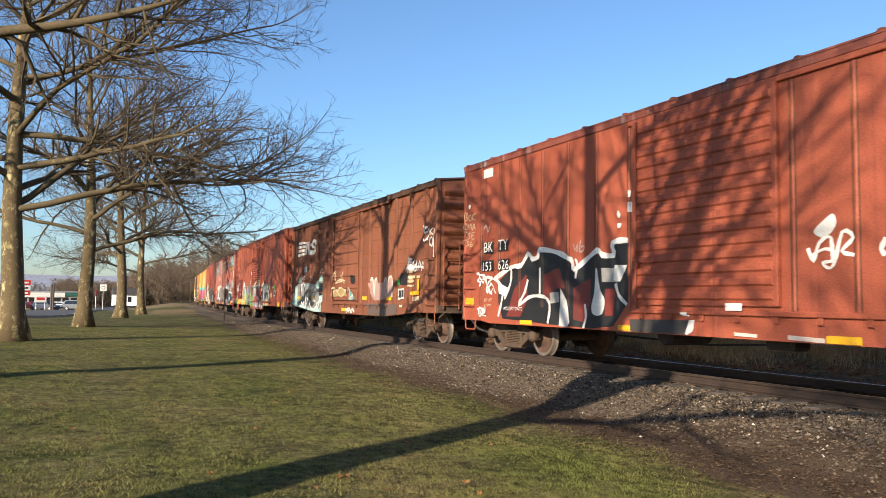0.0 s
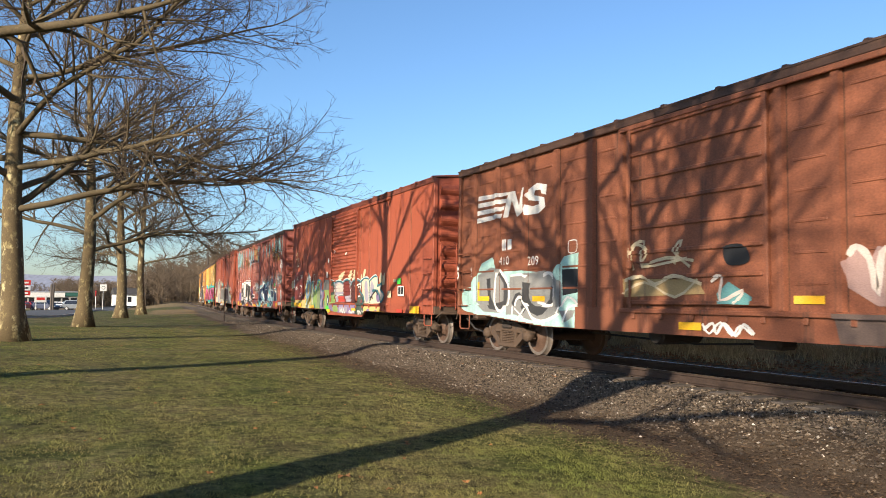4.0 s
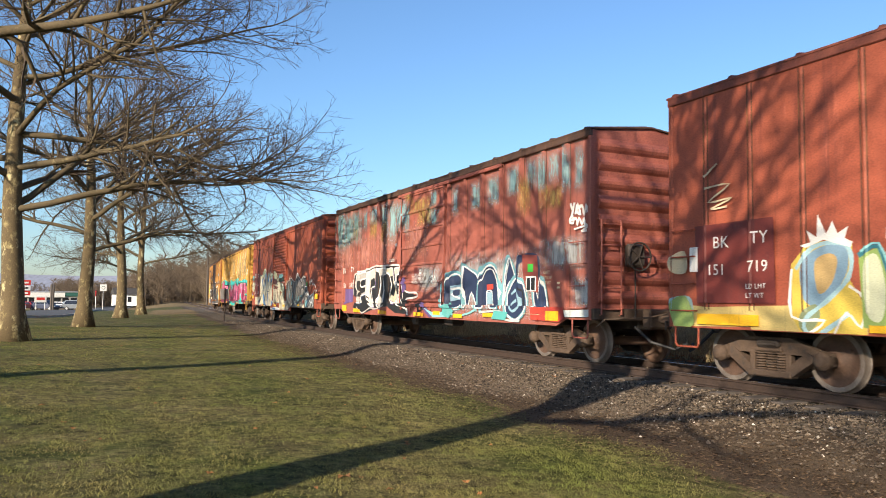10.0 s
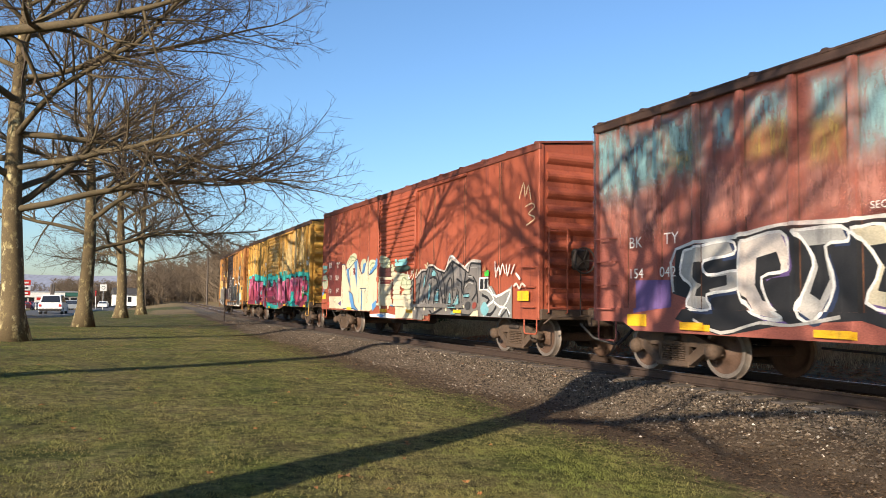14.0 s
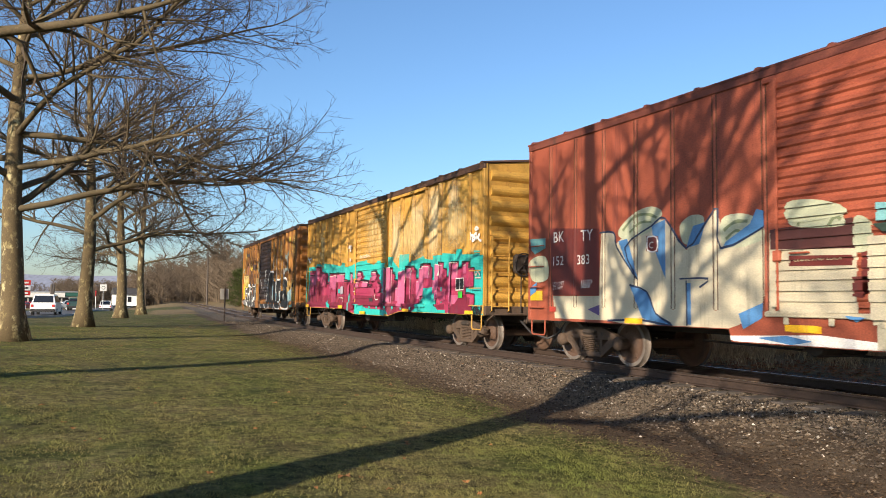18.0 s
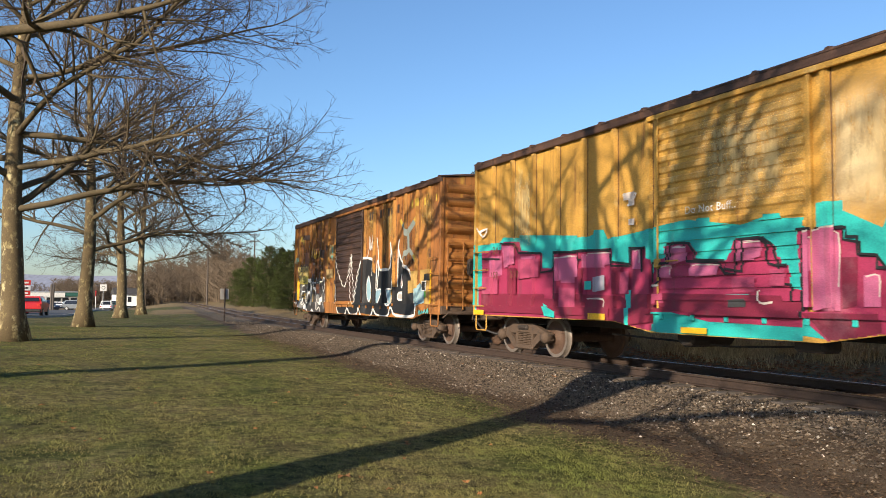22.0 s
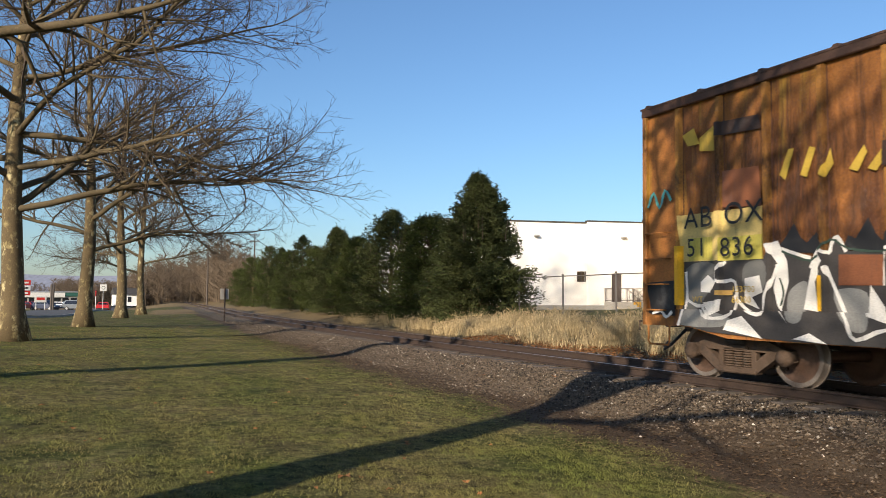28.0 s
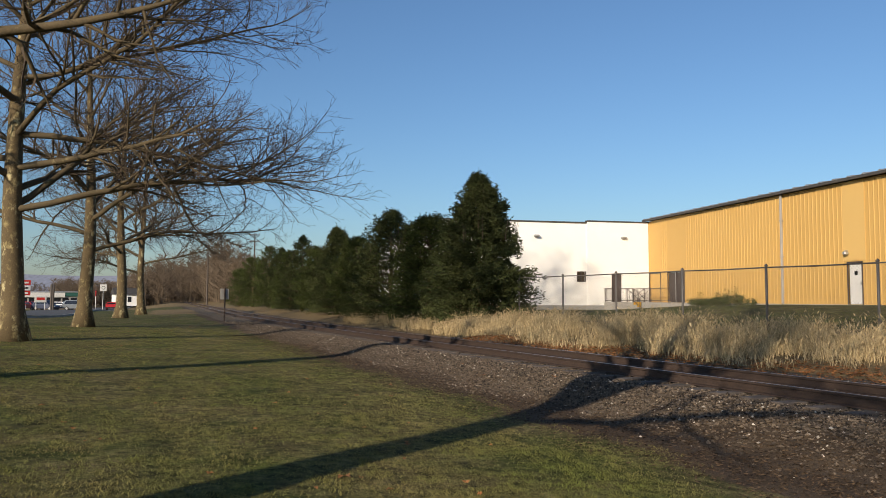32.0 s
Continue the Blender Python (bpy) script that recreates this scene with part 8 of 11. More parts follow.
r.line("pale2", 0.04, (-4.58, 1.16), (-4.7, 1.78), (-4.81, 2.08))
r.line("pale2", 0.05, (-3.53, 0.91), (-4.51, 0.95), (-4.74, 0.77), (-5.37, 0.76))
r.line("turq2", 0.05, (-1.45, 0.86), (-2.7, 0.83), (-3.4, 0.99))
r.blob("navy", (-5.13, 1.39), (-5.11, 1.97), (-5.3, 2.17), (-5.7, 2.2), (-6.01, 2.11), (-6.06, 1.73), (-5.92, 1.38), (-5.89, 2.02), (-5.34, 2.02), (-5.26, 1.39))
r.fill("red2", (-5.77, 1.06), (-6.98, 1.07), (-7.01, 0.77), (-5.81, 0.8))
r.fill("maroon2", (-5.35, 2.19), (-5.95, 2.15), (-5.99, 1.88), (-6.02, 1.36), (-5.52, 1.4), (-5.39, 1.77))
r.rect("green", -5.59, -5.8, 1.8, 1.97)
r.fill("white", (-5.52, 1.71), (-5.92, 1.71), (-5.92, 1.39), (-5.53, 1.39))
r.rect("black", -5.55, -5.7, 1.41, 1.68)
r.rect("black", -5.73, -5.88, 1.41, 1.68)
r.rect("yellow", -6.37, -6.83, 0.8, 0.99)
r.rect("yellow", -2.16, -2.66, 0.75, 0.85)
r.rect("yellow", -3.72, -4.21, 0.81, 0.9)
r.rect("yellow", 0.34, -0.16, 0.74, 0.85)
r.rect("yellow", 3.16, 2.62, 0.75, 0.85)
r.rect("yellow", 5.57, 5.08, 0.76, 0.88)
r.stain("pales", (-6.15, 2.2), (-6.94, 2.32), (-7.69, 2.47), (-7.71, 2.41), (-7.34, 2.31), (-6.97, 2.13), (-6.42, 1.92), (-6.15, 1.9))
r.stain("pales", (-7.26, 1.67), (-7.86, 1.34), (-7.89, 1.13), (-7.32, 1.46))
r.fill("pale2", (-7.01, 1.01), (-7.91, 1.04), (-7.9, 0.9), (-7.04, 0.88))
r.fill("teal2", (-1.52, 1.03), (-1.9, 1.13), (-2.18, 0.91), (-1.9, 0.73), (-1.54, 0.81))
r.fill("teal2", (-4.26, 0.96), (-4.87, 0.94), (-4.77, 0.76), (-4.15, 0.77))
r.line("white", 0.06, (-7.16, 3.1), (-7.22, 2.97), (-7.29, 3.1), (-7.19, 2.83))
r.line("white", 0.06, (-7.32, 2.87), (-7.39, 3.06), (-7.48, 2.85), (-7.35, 2.95), (-7.54, 3.01), (-7.6, 2.83), (-7.67, 3.02), (-7.71, 2.87))
r.line("white", 0.05, (-7.12, 2.78), (-7.22, 2.85), (-7.25, 2.7), (-7.12, 2.75), (-7.35, 2.78), (-7.38, 2.65), (-7.44, 2.79), (-7.54, 2.66), (-7.6, 2.77), (-7.63, 2.62))
r.line("white", 0.04, (-7.28, 2.58), (-7.78, 2.63), (-7.5, 2.52), (-7.69, 2.53))
r.stain("turqs", (-2.98, 3.98), (-3.42, 4.02), (-3.42, 3.53), (-3.11, 3.5))
r.stain("turqs", (-3.78, 4.03), (-4.33, 4.08), (-4.33, 3.54), (-3.89, 3.5))
r.stain("turqs", (-4.75, 4.07), (-5.19, 4.15), (-5.2, 3.68), (-4.79, 3.61))
r.stain("turqs", (-5.54, 4.18), (-5.88, 4.2), (-5.96, 3.74), (-5.68, 3.66))
r.stain("turqs", (-6.39, 4.18), (-6.72, 4.19), (-6.74, 3.71), (-6.41, 3.68))
r.stain("turqs", (-7.34, 4.21), (-7.54, 4.18), (-7.56, 3.53), (-7.36, 3.39))
r.stain("turqs", (-6.91, 4.2), (-7.11, 4.18), (-7.11, 3.51), (-6.92, 3.42))
r.stain("ochres", (-6.14, 3.44), (-6.82, 3.57), (-6.89, 3.3), (-6.21, 3.1))
r.stain("ochres", (-5.28, 3.88), (-5.64, 3.74), (-5.71, 3.11), (-5.36, 3.23))
r.stain("turqs", (-1.95, 4.03), (-2.24, 4.07), (-2.24, 3.45), (-1.96, 3.49))
r.stain("turqs", (-6.11, 4.18), (-6.23, 4.16), (-6.22, 3.59), (-6.11, 3.61))
r.text("cream", 0.09, -6.34, 1.74, "CAPY")
r.text("cream", 0.09, -6.34, 1.63, "LD LMT")
r.text("cream", 0.09, -6.34, 1.53, "LT WT")
r.rect("cream", -6.71, -6.82, 1.53, 1.57)
r.rect("cream", -6.71, -6.81, 1.44, 1.48)
r.rect("red2", -5.97, -6.09, 0.79, 0.86)
r.rect("cream", -5.51, -6.17, 0.91, 0.92)

# car e
ART["e"] = r = Art()
r.fill("cream2", (5.35, 2.45), (4.98, 2.42), (4.92, 2.22), (4.68, 2.36), (4, 2.57), (3.69, 2.54), (3.2, 2.01), (2.82, 2.36), (2.56, 2.6), (2.47, 2.26), (1.68, 2.17), (1.69, 1.28), (1.85, 0.98), (2.16, 0.87), (2.49, 0.77), (4.23, 0.76), (5.16, 0.85), (6.82, 0.85), (6.9, 1.29), (5.42, 1.29))
r.blob("pale3", (4.86, 2.45), (4.44, 2.72), (4, 2.79), (3.74, 2.65), (4, 2.38), (4.68, 2.28))
r.blob("pale3", (2.47, 2.43), (2.06, 2.48), (1.75, 2.33), (1.72, 2.08), (2.39, 2))
r.blob("pale3", (3.34, 2.4), (3.1, 2.55), (2.82, 2.49), (2.92, 2.16), (3.24, 2.11))
r.line("olive", 0.05, (4.74, 2.44), (4.44, 2.65), (4.11, 2.67), (3.87, 2.59))
r.line("olive", 0.04, (4.56, 2.39), (4.28, 2.54), (4, 2.53))
r.line("olive", 0.05, (2.43, 2.26), (2.22, 2.37), (1.98, 2.36))
r.line("olive", 0.04, (2.39, 2.13), (2.21, 2.24), (2.06, 2.2))
r.fill("blue1", (4.86, 2.26), (4.62, 2.29), (4.34, 1.58), (4.62, 1.82))
r.fill("blue1", (4, 2.46), (3.67, 2.54), (3.67, 1.57), (3.9, 2.01))
r.fill("blue1", (3.2, 2.04), (3.05, 2.38), (2.78, 2.42), (2.92, 2.09))
r.fill("blue1", (4.56, 1.48), (4.12, 1.36), (3.9, 1), (3.5, 0.83), (3.8, 0.8), (4.23, 0.92))
r.fill("blue1", (3.2, 1.49), (3.11, 1.49), (3.1, 0.84), (3.18, 0.84))
r.fill("blue1", (2.48, 1.97), (1.68, 2.26), (1.69, 2.48), (1.82, 2.52), (1.94, 2.32), (2.39, 2.09))
r.fill("blue1", (2.16, 1.03), (1.73, 1.19), (1.74, 0.98), (2.08, 0.81))
r.fill("purple2", (5.74, 1.04), (5.39, 1.13), (5.39, 0.93))
r.line("navy", 0.035, (5.39, 2.45), (4.98, 2.42), (4.89, 2.14), (4.34, 1.57), (4.68, 2.13), (4, 2.46), (3.67, 2.56), (3.2, 2.04), (2.78, 2.41), (2.54, 2.6), (2.49, 2), (1.68, 2.26))
r.line("navy", 0.035, (4.56, 1.48), (4.12, 1.36), (3.9, 1), (3.5, 0.81), (4.21, 0.88), (5.16, 0.85))
r.line("navy", 0.03, (3.2, 1.53), (3.19, 0.82))
r.line("navy", 0.03, (3.35, 1.56), (2.74, 1.55), (2.92, 1.42))
r.fill("white", (2.49, 0.7), (0.81, 0.78), (-0.05, 0.72), (-0.05, 0.62), (2.23, 0.63))
r.fill("blue1", (1.85, 0.7), (1.34, 0.75), (0.94, 0.69), (1.27, 0.63))
r.fill("blue1", (0.8, 1.4), (0.61, 1.34), (0.58, 1.42), (0.69, 1.67), (0.8, 1.65))
r.fill("cream2", (1.6, 2.16), (0.78, 2.13), (0.23, 2.19), (0.26, 1.07), (1.62, 1.04))
r.fill("maroon3", (1.53, 2.19), (0.28, 2.25), (0.27, 1.87), (1.53, 1.92))
r.fill("maroon", (1.22, 1.82), (0.3, 1.79), (0.3, 1.66), (1.22, 1.68))
r.text("cream", 0.08, 1.15, 1.74, "CLOSE AND LOCK")
r.fill("maroon", (0.18, 1.81), (-0.04, 1.83), (-0.03, 1.52), (0.31, 1.52), (0.31, 1.28), (0.17, 1.26), (0.19, 1.6))
r.blob("white", (0.12, 1.75), (0.07, 1.79), (0.02, 1.74), (0.07, 1.69))
r.blob("pale3", (1.24, 2.49), (0.97, 2.55), (0.71, 2.49), (0.46, 2.33), (0.44, 2.16), (1.17, 2.22))
r.line("olive", 0.05, (1.07, 2.21), (1, 2.38), (0.84, 2.42), (0.65, 2.34))
r.line("olive", 0.05, (0.62, 2.17), (0.53, 2.28), (0.44, 2.24))
r.blob("pale3", (0.26, 2.25), (0.06, 2.18), (0.07, 1.86), (0.27, 1.85))
r.fill("blue1", (0.44, 1.04), (0.15, 1.02), (0.32, 0.96))
r.rect("yellow", 4.68, 4.22, 0.82, 0.91)
r.rect("yellow", 1.25, 0.8, 0.8, 0.89)
r.rect("yellow", 7.71, 7.26, 1.2, 1.4)
r.fill("maroon", (6.99, 2.66), (5.39, 2.53), (5.39, 1.3), (6.9, 1.31))
r.text("white", 0.30, 6.85, 2.36, "BK")
r.text("white", 0.30, 5.93, 2.33, "TY")
r.text("white", 0.26, 6.89, 1.9, "152")
r.text("white", 0.26, 6.05, 1.89, "383")
r.text("white", 0.11, 6.86, 1.5, "LD LMT")
r.text("white", 0.11, 6.85, 1.41, "LT WT")
r.text("white", 0.11, 5.92, 1.52, "161200")
r.text("white", 0.11, 5.92, 1.44, "58800")
r.fill("turqd", (7.73, 2.49), (7.15, 2.47), (7.15, 2.27), (7.55, 2.16), (7.69, 2.26))
r.blob("pale3", (7.72, 2.03), (7.14, 2.09), (7.06, 1.64), (7.63, 1.61))
r.fill("blue1", (7.71, 1.47), (7.46, 1.58), (7.49, 1.38), (7.71, 1.29))
r.fill("maroon", (4.11, 2.3), (3.82, 2.28), (3.83, 2.02), (4.11, 2.04))
r.line("white", 0.025, (4.08, 2.28), (3.86, 2.26), (3.86, 2.04), (4.08, 2.06), (4.08, 2.28))
r.text("white", 0.16, 4.02, 2.08, "C")
r.rect("red2", 6.98, 6.77, 0.98, 1.08)
r.fill("turq2", (-0.02, 2.4), (-0.17, 2.39), (-0.22, 2.2), (-0.32, 2.37), (-0.93, 2.36), (-0.93, 2.22), (-0.56, 2.18), (-0.02, 2.18))
r.line("turq2", 0.06, (-0.12, 2.18), (-0.09, 2.36), (-0.27, 2.2), (-0.29, 2.35))
r.line("turq2", 0.06, (-0.42, 2.19), (-0.45, 2.33), (-0.61, 2.32))
r.line("turq2", 0.06, (-0.66, 2.17), (-0.71, 2.38), (-0.75, 2.25), (-0.94, 2.39))
r.line("turq2", 0.05, (-0.7, 2.25), (-0.93, 2.16))
r.fill("dgreen", (0.03, 2.15), (-0.93, 2.19), (-1.28, 2.1), (-0.93, 2.02), (-0.17, 1.99))
r.line("cream", 0.05, (-2.04, 2.17), (-2.15, 2.1), (-2.12, 2.07))
r.line("cream", 0.06, (-2.27, 2.22), (-2.17, 2.1), (-2.26, 2.06), (-2.3, 2.13))
r.line("cream", 0.05, (-1.36, 1.93), (-1.53, 2.05), (-1.45, 1.8), (-1.69, 1.98), (-1.61, 1.76), (-1.77, 2.04))
r.blob("pale3", (1.22, 2.54), (0.69, 2.51), (0.35, 2.32), (1.16, 2.26))
r.blob("pale3", (-0.46, 1.94), (-1.11, 1.88), (-1.27, 1.54), (-0.56, 1.56))
r.line("olive", 0.05, (-0.56, 1.63), (-0.7, 1.83), (-0.97, 1.75), (-0.93, 1.55))
r.blob("pale3", (-0.7, 1.45), (-1.19, 1.55), (-1.23, 1.15), (-0.74, 1.08))
r.fill("cream2", (0.09, 2.01), (-0.46, 1.98), (-0.46, 1.01), (0.09, 0.93))
r.fill("cream2", (-0.74, 1.45), (-1.27, 1.35), (-1.68, 1.03), (-2.02, 0.92), (-2.06, 0.68), (0.04, 0.64), (0.04, 0.93))
r.line("olive", 0.05, (-0.92, 0.69), (-1.09, 0.89), (-1.35, 0.9), (-1.47, 0.71))
r.line("olive", 0.05, (-1.59, 0.72), (-1.68, 0.88), (-1.91, 0.85))
r.rect("yellow", -0.78, -1.24, 0.81, 0.91)
r.rect("yellow", 1.35, 0.84, 0.81, 0.9)
r.fill("yellow2", (-3.05, 0.95), (-3.11, 0.92), (-3.01, 0.78), (-2.94, 0.79))
r.blob("orange2", (-2.27, 0.69), (-2.82, 0.72), (-2.88, 0.58), (-2.48, 0.52))
r.blob("white2", (-1.76, 1.13), (-2.03, 1.17), (-2.03, 1.09), (-1.87, 1.07))
r.blob("pale3", (-3.75, 2.28), (-3.85, 2.32), (-3.85, 2.09), (-3.75, 2.12))
r.fill("grey1", (-3.39, 0.81), (-3.5, 2.03), (-3.69, 2.33), (-4.11, 2.16), (-4.25, 1.93), (-4.72, 2.14), (-5.14, 2.09), (-5.31, 1.86), (-5.15, 1.59), (-5.85, 1.52), (-6.07, 1.32), (-6.5, 1.4), (-6.76, 1.53), (-6.77, 0.81), (-5.28, 0.79))
r.fill("dgrey", (-3.59, 0.97), (-3.65, 1.95), (-3.76, 2.13), (-4.04, 2.01), (-4.17, 0.98))
r.fill("dgrey", (-4.48, 0.99), (-4.32, 1.48), (-4.52, 1.86), (-4.89, 2), (-5.07, 1.91), (-5.02, 1.72), (-4.65, 1.6), (-5.03, 1.34), (-4.79, 1.03))
r.line("black", 0.06, (-3.62, 0.92), (-3.71, 1.89), (-4.04, 1.94), (-4.17, 0.96))
r.line("white", 0.05, (-3.44, 1.01), (-3.5, 2.03), (-3.69, 2.32), (-4.11, 2.14), (-4.2, 1.87))
r.line("white", 0.05, (-4.32, 1.35), (-4.39, 1.86), (-4.72, 2.11), (-5.14, 2.09), (-5.14, 1.78), (-4.73, 1.66), (-5.15, 1.47), (-4.66, 1.09))
r.line("white", 0.05, (-5.27, 1.41), (-5.62, 1.44), (-5.96, 1.22), (-5.63, 1.04), (-5.47, 0.83))
r.line("white", 0.05, (-5.74, 1.49), (-6.07, 1.28), (-6.7, 1.43), (-6.4, 1.05), (-5.96, 1.16))
r.line("black", 0.07, (-5.39, 1.32), (-5.74, 1.2), (-5.4, 0.98), (-5.79, 0.86), (-6.08, 1.05))
r.blob("teal3", (-5.33, 0.98), (-5.51, 1.16), (-5.74, 0.98), (-5.52, 0.83))
r.line("white", 0.05, (-6.19, 0.85), (-6.44, 1.05), (-6.71, 0.89))
r.line("black", 0.05, (-6.29, 0.82), (-6.56, 1), (-6.65, 0.83))
r.fill("grey4", (-1.27, 1.07), (-1.34, 1.69), (-1.87, 1.97), (-2.21, 1.99), (-2.33, 2.09), (-2.65, 2.09), (-2.86, 2), (-3.35, 1.91), (-3.49, 2.04), (-3.7, 2.17), (-3.81, 2.2), (-4.31, 2.04), (-4.56, 1.93), (-4.71, 1.87), (-4.81, 2.12), (-5.34, 2.08), (-5.3, 0.78), (-4.56, 0.76), (-2.03, 0.77), (-1.97, 0.64), (-1.3, 0.65))
r.fill("grey3", (-1.37, 1.6), (-1.68, 1.68), (-1.75, 1.33), (-1.68, 1.08), (-1.31, 1.08))
r.blob("grey5", (-1.92, 1.93), (-2.19, 1.93), (-2.05, 1.54), (-2.21, 1.66), (-2.38, 1.99), (-2.45, 1.74), (-2.26, 1.12), (-1.69, 1.08), (-1.8, 1.55))
r.blob("grey5", (-3.85, 2.09), (-4.31, 1.99), (-4.5, 1.83), (-4.38, 1.63), (-4.06, 1.75), (-3.97, 1.43), (-3.87, 1.61))
r.blob("grey5", (-4.83, 2.05), (-5.3, 2.02), (-5.28, 1.19), (-5.15, 1.58), (-4.98, 1.74), (-4.75, 1.82))
r.blob("grey5", (-2.91, 1.88), (-3.15, 1.87), (-3.35, 1.51), (-3.34, 1.14), (-3.09, 1.13), (-3.01, 1.56))
r.line("whitish", 0.05, (-1.3, 1.71), (-1.85, 2), (-2.2, 2.01), (-2.32, 2.12), (-2.65, 2.12), (-2.87, 2.03), (-3.35, 1.94), (-3.49, 2.07), (-3.69, 2.2), (-3.81, 2.24), (-4.32, 2.07), (-4.57, 1.96), (-4.71, 1.91), (-4.8, 2.15), (-5.33, 2.11))
r.line("black", 0.04, (-1.32, 1.68), (-1.87, 1.96), (-2.2, 1.97), (-2.32, 2.07), (-2.65, 2.07), (-2.86, 1.98), (-3.34, 1.89), (-3.49, 2.01), (-3.7, 2.14), (-3.81, 2.17), (-4.31, 2.01), (-4.56, 1.91), (-4.71, 1.85), (-4.82, 2.09), (-5.33, 2.05))
r.line("black", 0.05, (-1.9, 1.96), (-1.77, 1.55), (-1.68, 1.08))
r.line("black", 0.05, (-2.21, 1.97), (-2.04, 1.54), (-2.15, 1.54), (-2.27, 1.7), (-2.45, 2.07))
r.line("black", 0.05, (-1.98, 1.12), (-2.09, 1.29), (-2.23, 1.08))
r.line("black", 0.05, (-2.43, 1.77), (-2.65, 1.8), (-2.86, 1.76), (-3.01, 1.52), (-3.05, 1.1))
r.line("black", 0.05, (-2.37, 1.09), (-2.54, 1.65))
r.line("black", 0.05, (-2.69, 1.09), (-2.78, 1.45), (-2.93, 1.52))
r.line("black", 0.05, (-2.89, 1.92), (-3.06, 1.64), (-3.29, 1.1))
r.line("black", 0.05, (-3.16, 1.91), (-3.37, 1.55), (-3.39, 1.1))
r.line("black", 0.05, (-3.43, 1.1), (-3.53, 1.62), (-3.69, 1.77), (-3.78, 1.71), (-3.84, 1.25), (-3.96, 1.11), (-4.14, 1.5), (-4.22, 1.11))
r.line("black", 0.05, (-3.82, 2.16), (-3.93, 1.43))
r.line("black", 0.05, (-4.06, 1.73), (-4.34, 1.63), (-4.39, 1.11))
r.line("black", 0.05, (-3.49, 1.94), (-3.72, 2.1), (-3.83, 1.98))
r.line("black", 0.05, (-4.56, 1.88), (-4.5, 1.63), (-4.42, 1.39), (-4.45, 1.31), (-4.76, 1.34))
r.line("black", 0.05, (-4.73, 1.79), (-4.98, 1.74), (-5.13, 1.61), (-5.11, 1.35), (-4.9, 1.19))
r.line("black", 0.05, (-4.56, 1.63), (-4.76, 1.7), (-5.01, 1.64))
r.line("black", 0.05, (-4.79, 2.07), (-4.73, 1.87))
r.line("black", 0.05, (-5.13, 1.58), (-5.21, 1.13))
r.line("black", 0.05, (-1.37, 1.55), (-1.74, 1.65), (-1.71, 1.08))
r.line("black", 0.05, (-2.42, 0.92), (-2.64, 0.81), (-3.24, 0.98))
r.line("black", 0.05, (-4.21, 0.97), (-4.37, 0.84), (-4.74, 0.82), (-4.96, 0.89))
r.blob("teal3", (-2.07, 1.81), (-2.18, 1.87), (-2.13, 1.62), (-2.01, 1.54))
r.line("black", 0.03, (-2.07, 1.81), (-2.18, 1.87), (-2.13, 1.62), (-2.01, 1.54), (-2.07, 1.81))
r.blob("teal3", (-2.33, 1.45), (-2.43, 1.66), (-2.53, 1.45), (-2.43, 1.19), (-2.33, 1.25))
r.line("black", 0.03, (-2.33, 1.45), (-2.43, 1.66), (-2.53, 1.45), (-2.43, 1.19), (-2.33, 1.25), (-2.33, 1.45))
r.blob("teal3", (-2.54, 1.9), (-2.71, 2.01), (-2.85, 1.92), (-2.81, 1.82), (-2.62, 1.82))
r.line("black", 0.03, (-2.54, 1.9), (-2.71, 2.01), (-2.85, 1.92), (-2.81, 1.82), (-2.62, 1.82), (-2.54, 1.9))
r.blob("teal3", (-2.77, 1.29), (-2.9, 1.46), (-3.04, 1.44), (-3, 1.15), (-2.79, 1.15))
r.line("black", 0.03, (-2.77, 1.29), (-2.9, 1.46), (-3.04, 1.44), (-3, 1.15), (-2.79, 1.15), (-2.77, 1.29))
r.blob("teal3", (-3.59, 1.1), (-3.69, 1.4), (-3.76, 1.11))
r.line("black", 0.03, (-3.59, 1.1), (-3.69, 1.4), (-3.76, 1.11), (-3.59, 1.1))
r.blob("teal3", (-3.88, 1.09), (-4.13, 1.34), (-4.21, 1.11), (-4.05, 1.05))
r.line("black", 0.03, (-3.88, 1.09), (-4.13, 1.34), (-4.21, 1.11), (-4.05, 1.05), (-3.88, 1.09))
r.blob("teal3", (-4.49, 1.34), (-4.76, 1.35), (-4.75, 1.26), (-4.49, 1.26))
r.line("black", 0.03, (-4.49, 1.34), (-4.76, 1.35), (-4.75, 1.26), (-4.49, 1.26), (-4.49, 1.34))
r.blob("teal3", (-3.83, 0.93), (-4.04, 0.95), (-4.02, 0.83), (-3.79, 0.81))
r.line("black", 0.03, (-3.83, 0.93), (-4.04, 0.95), (-4.02, 0.83), (-3.79, 0.81), (-3.83, 0.93))
r.blob("teal3", (-3.7, 1.04), (-4.09, 1.04), (-4.04, 0.97), (-3.75, 0.97))
r.line("black", 0.03, (-3.7, 1.04), (-4.09, 1.04), (-4.04, 0.97), (-3.75, 0.97), (-3.7, 1.04))
r.line("silver", 0.03, (-2.36, 1.41), (-2.44, 1.57), (-2.49, 1.45))
r.line("silver", 0.03, (-2.83, 1.29), (-2.92, 1.42), (-3, 1.41))
r.line("silver", 0.03, (-4.55, 1.51), (-4.76, 1.62), (-4.98, 1.58))
r.line("silver", 0.03, (-4.71, 1.77), (-4.95, 1.75))
r.line("silver", 0.03, (-4.84, 1.98), (-5.16, 1.98))
r.line("silver", 0.03, (-3.96, 1.11), (-4.13, 1.28))
r.blob("maroon2", (-4.97, 1.12), (-5.14, 1.14), (-5.14, 1.03), (-4.98, 0.99))
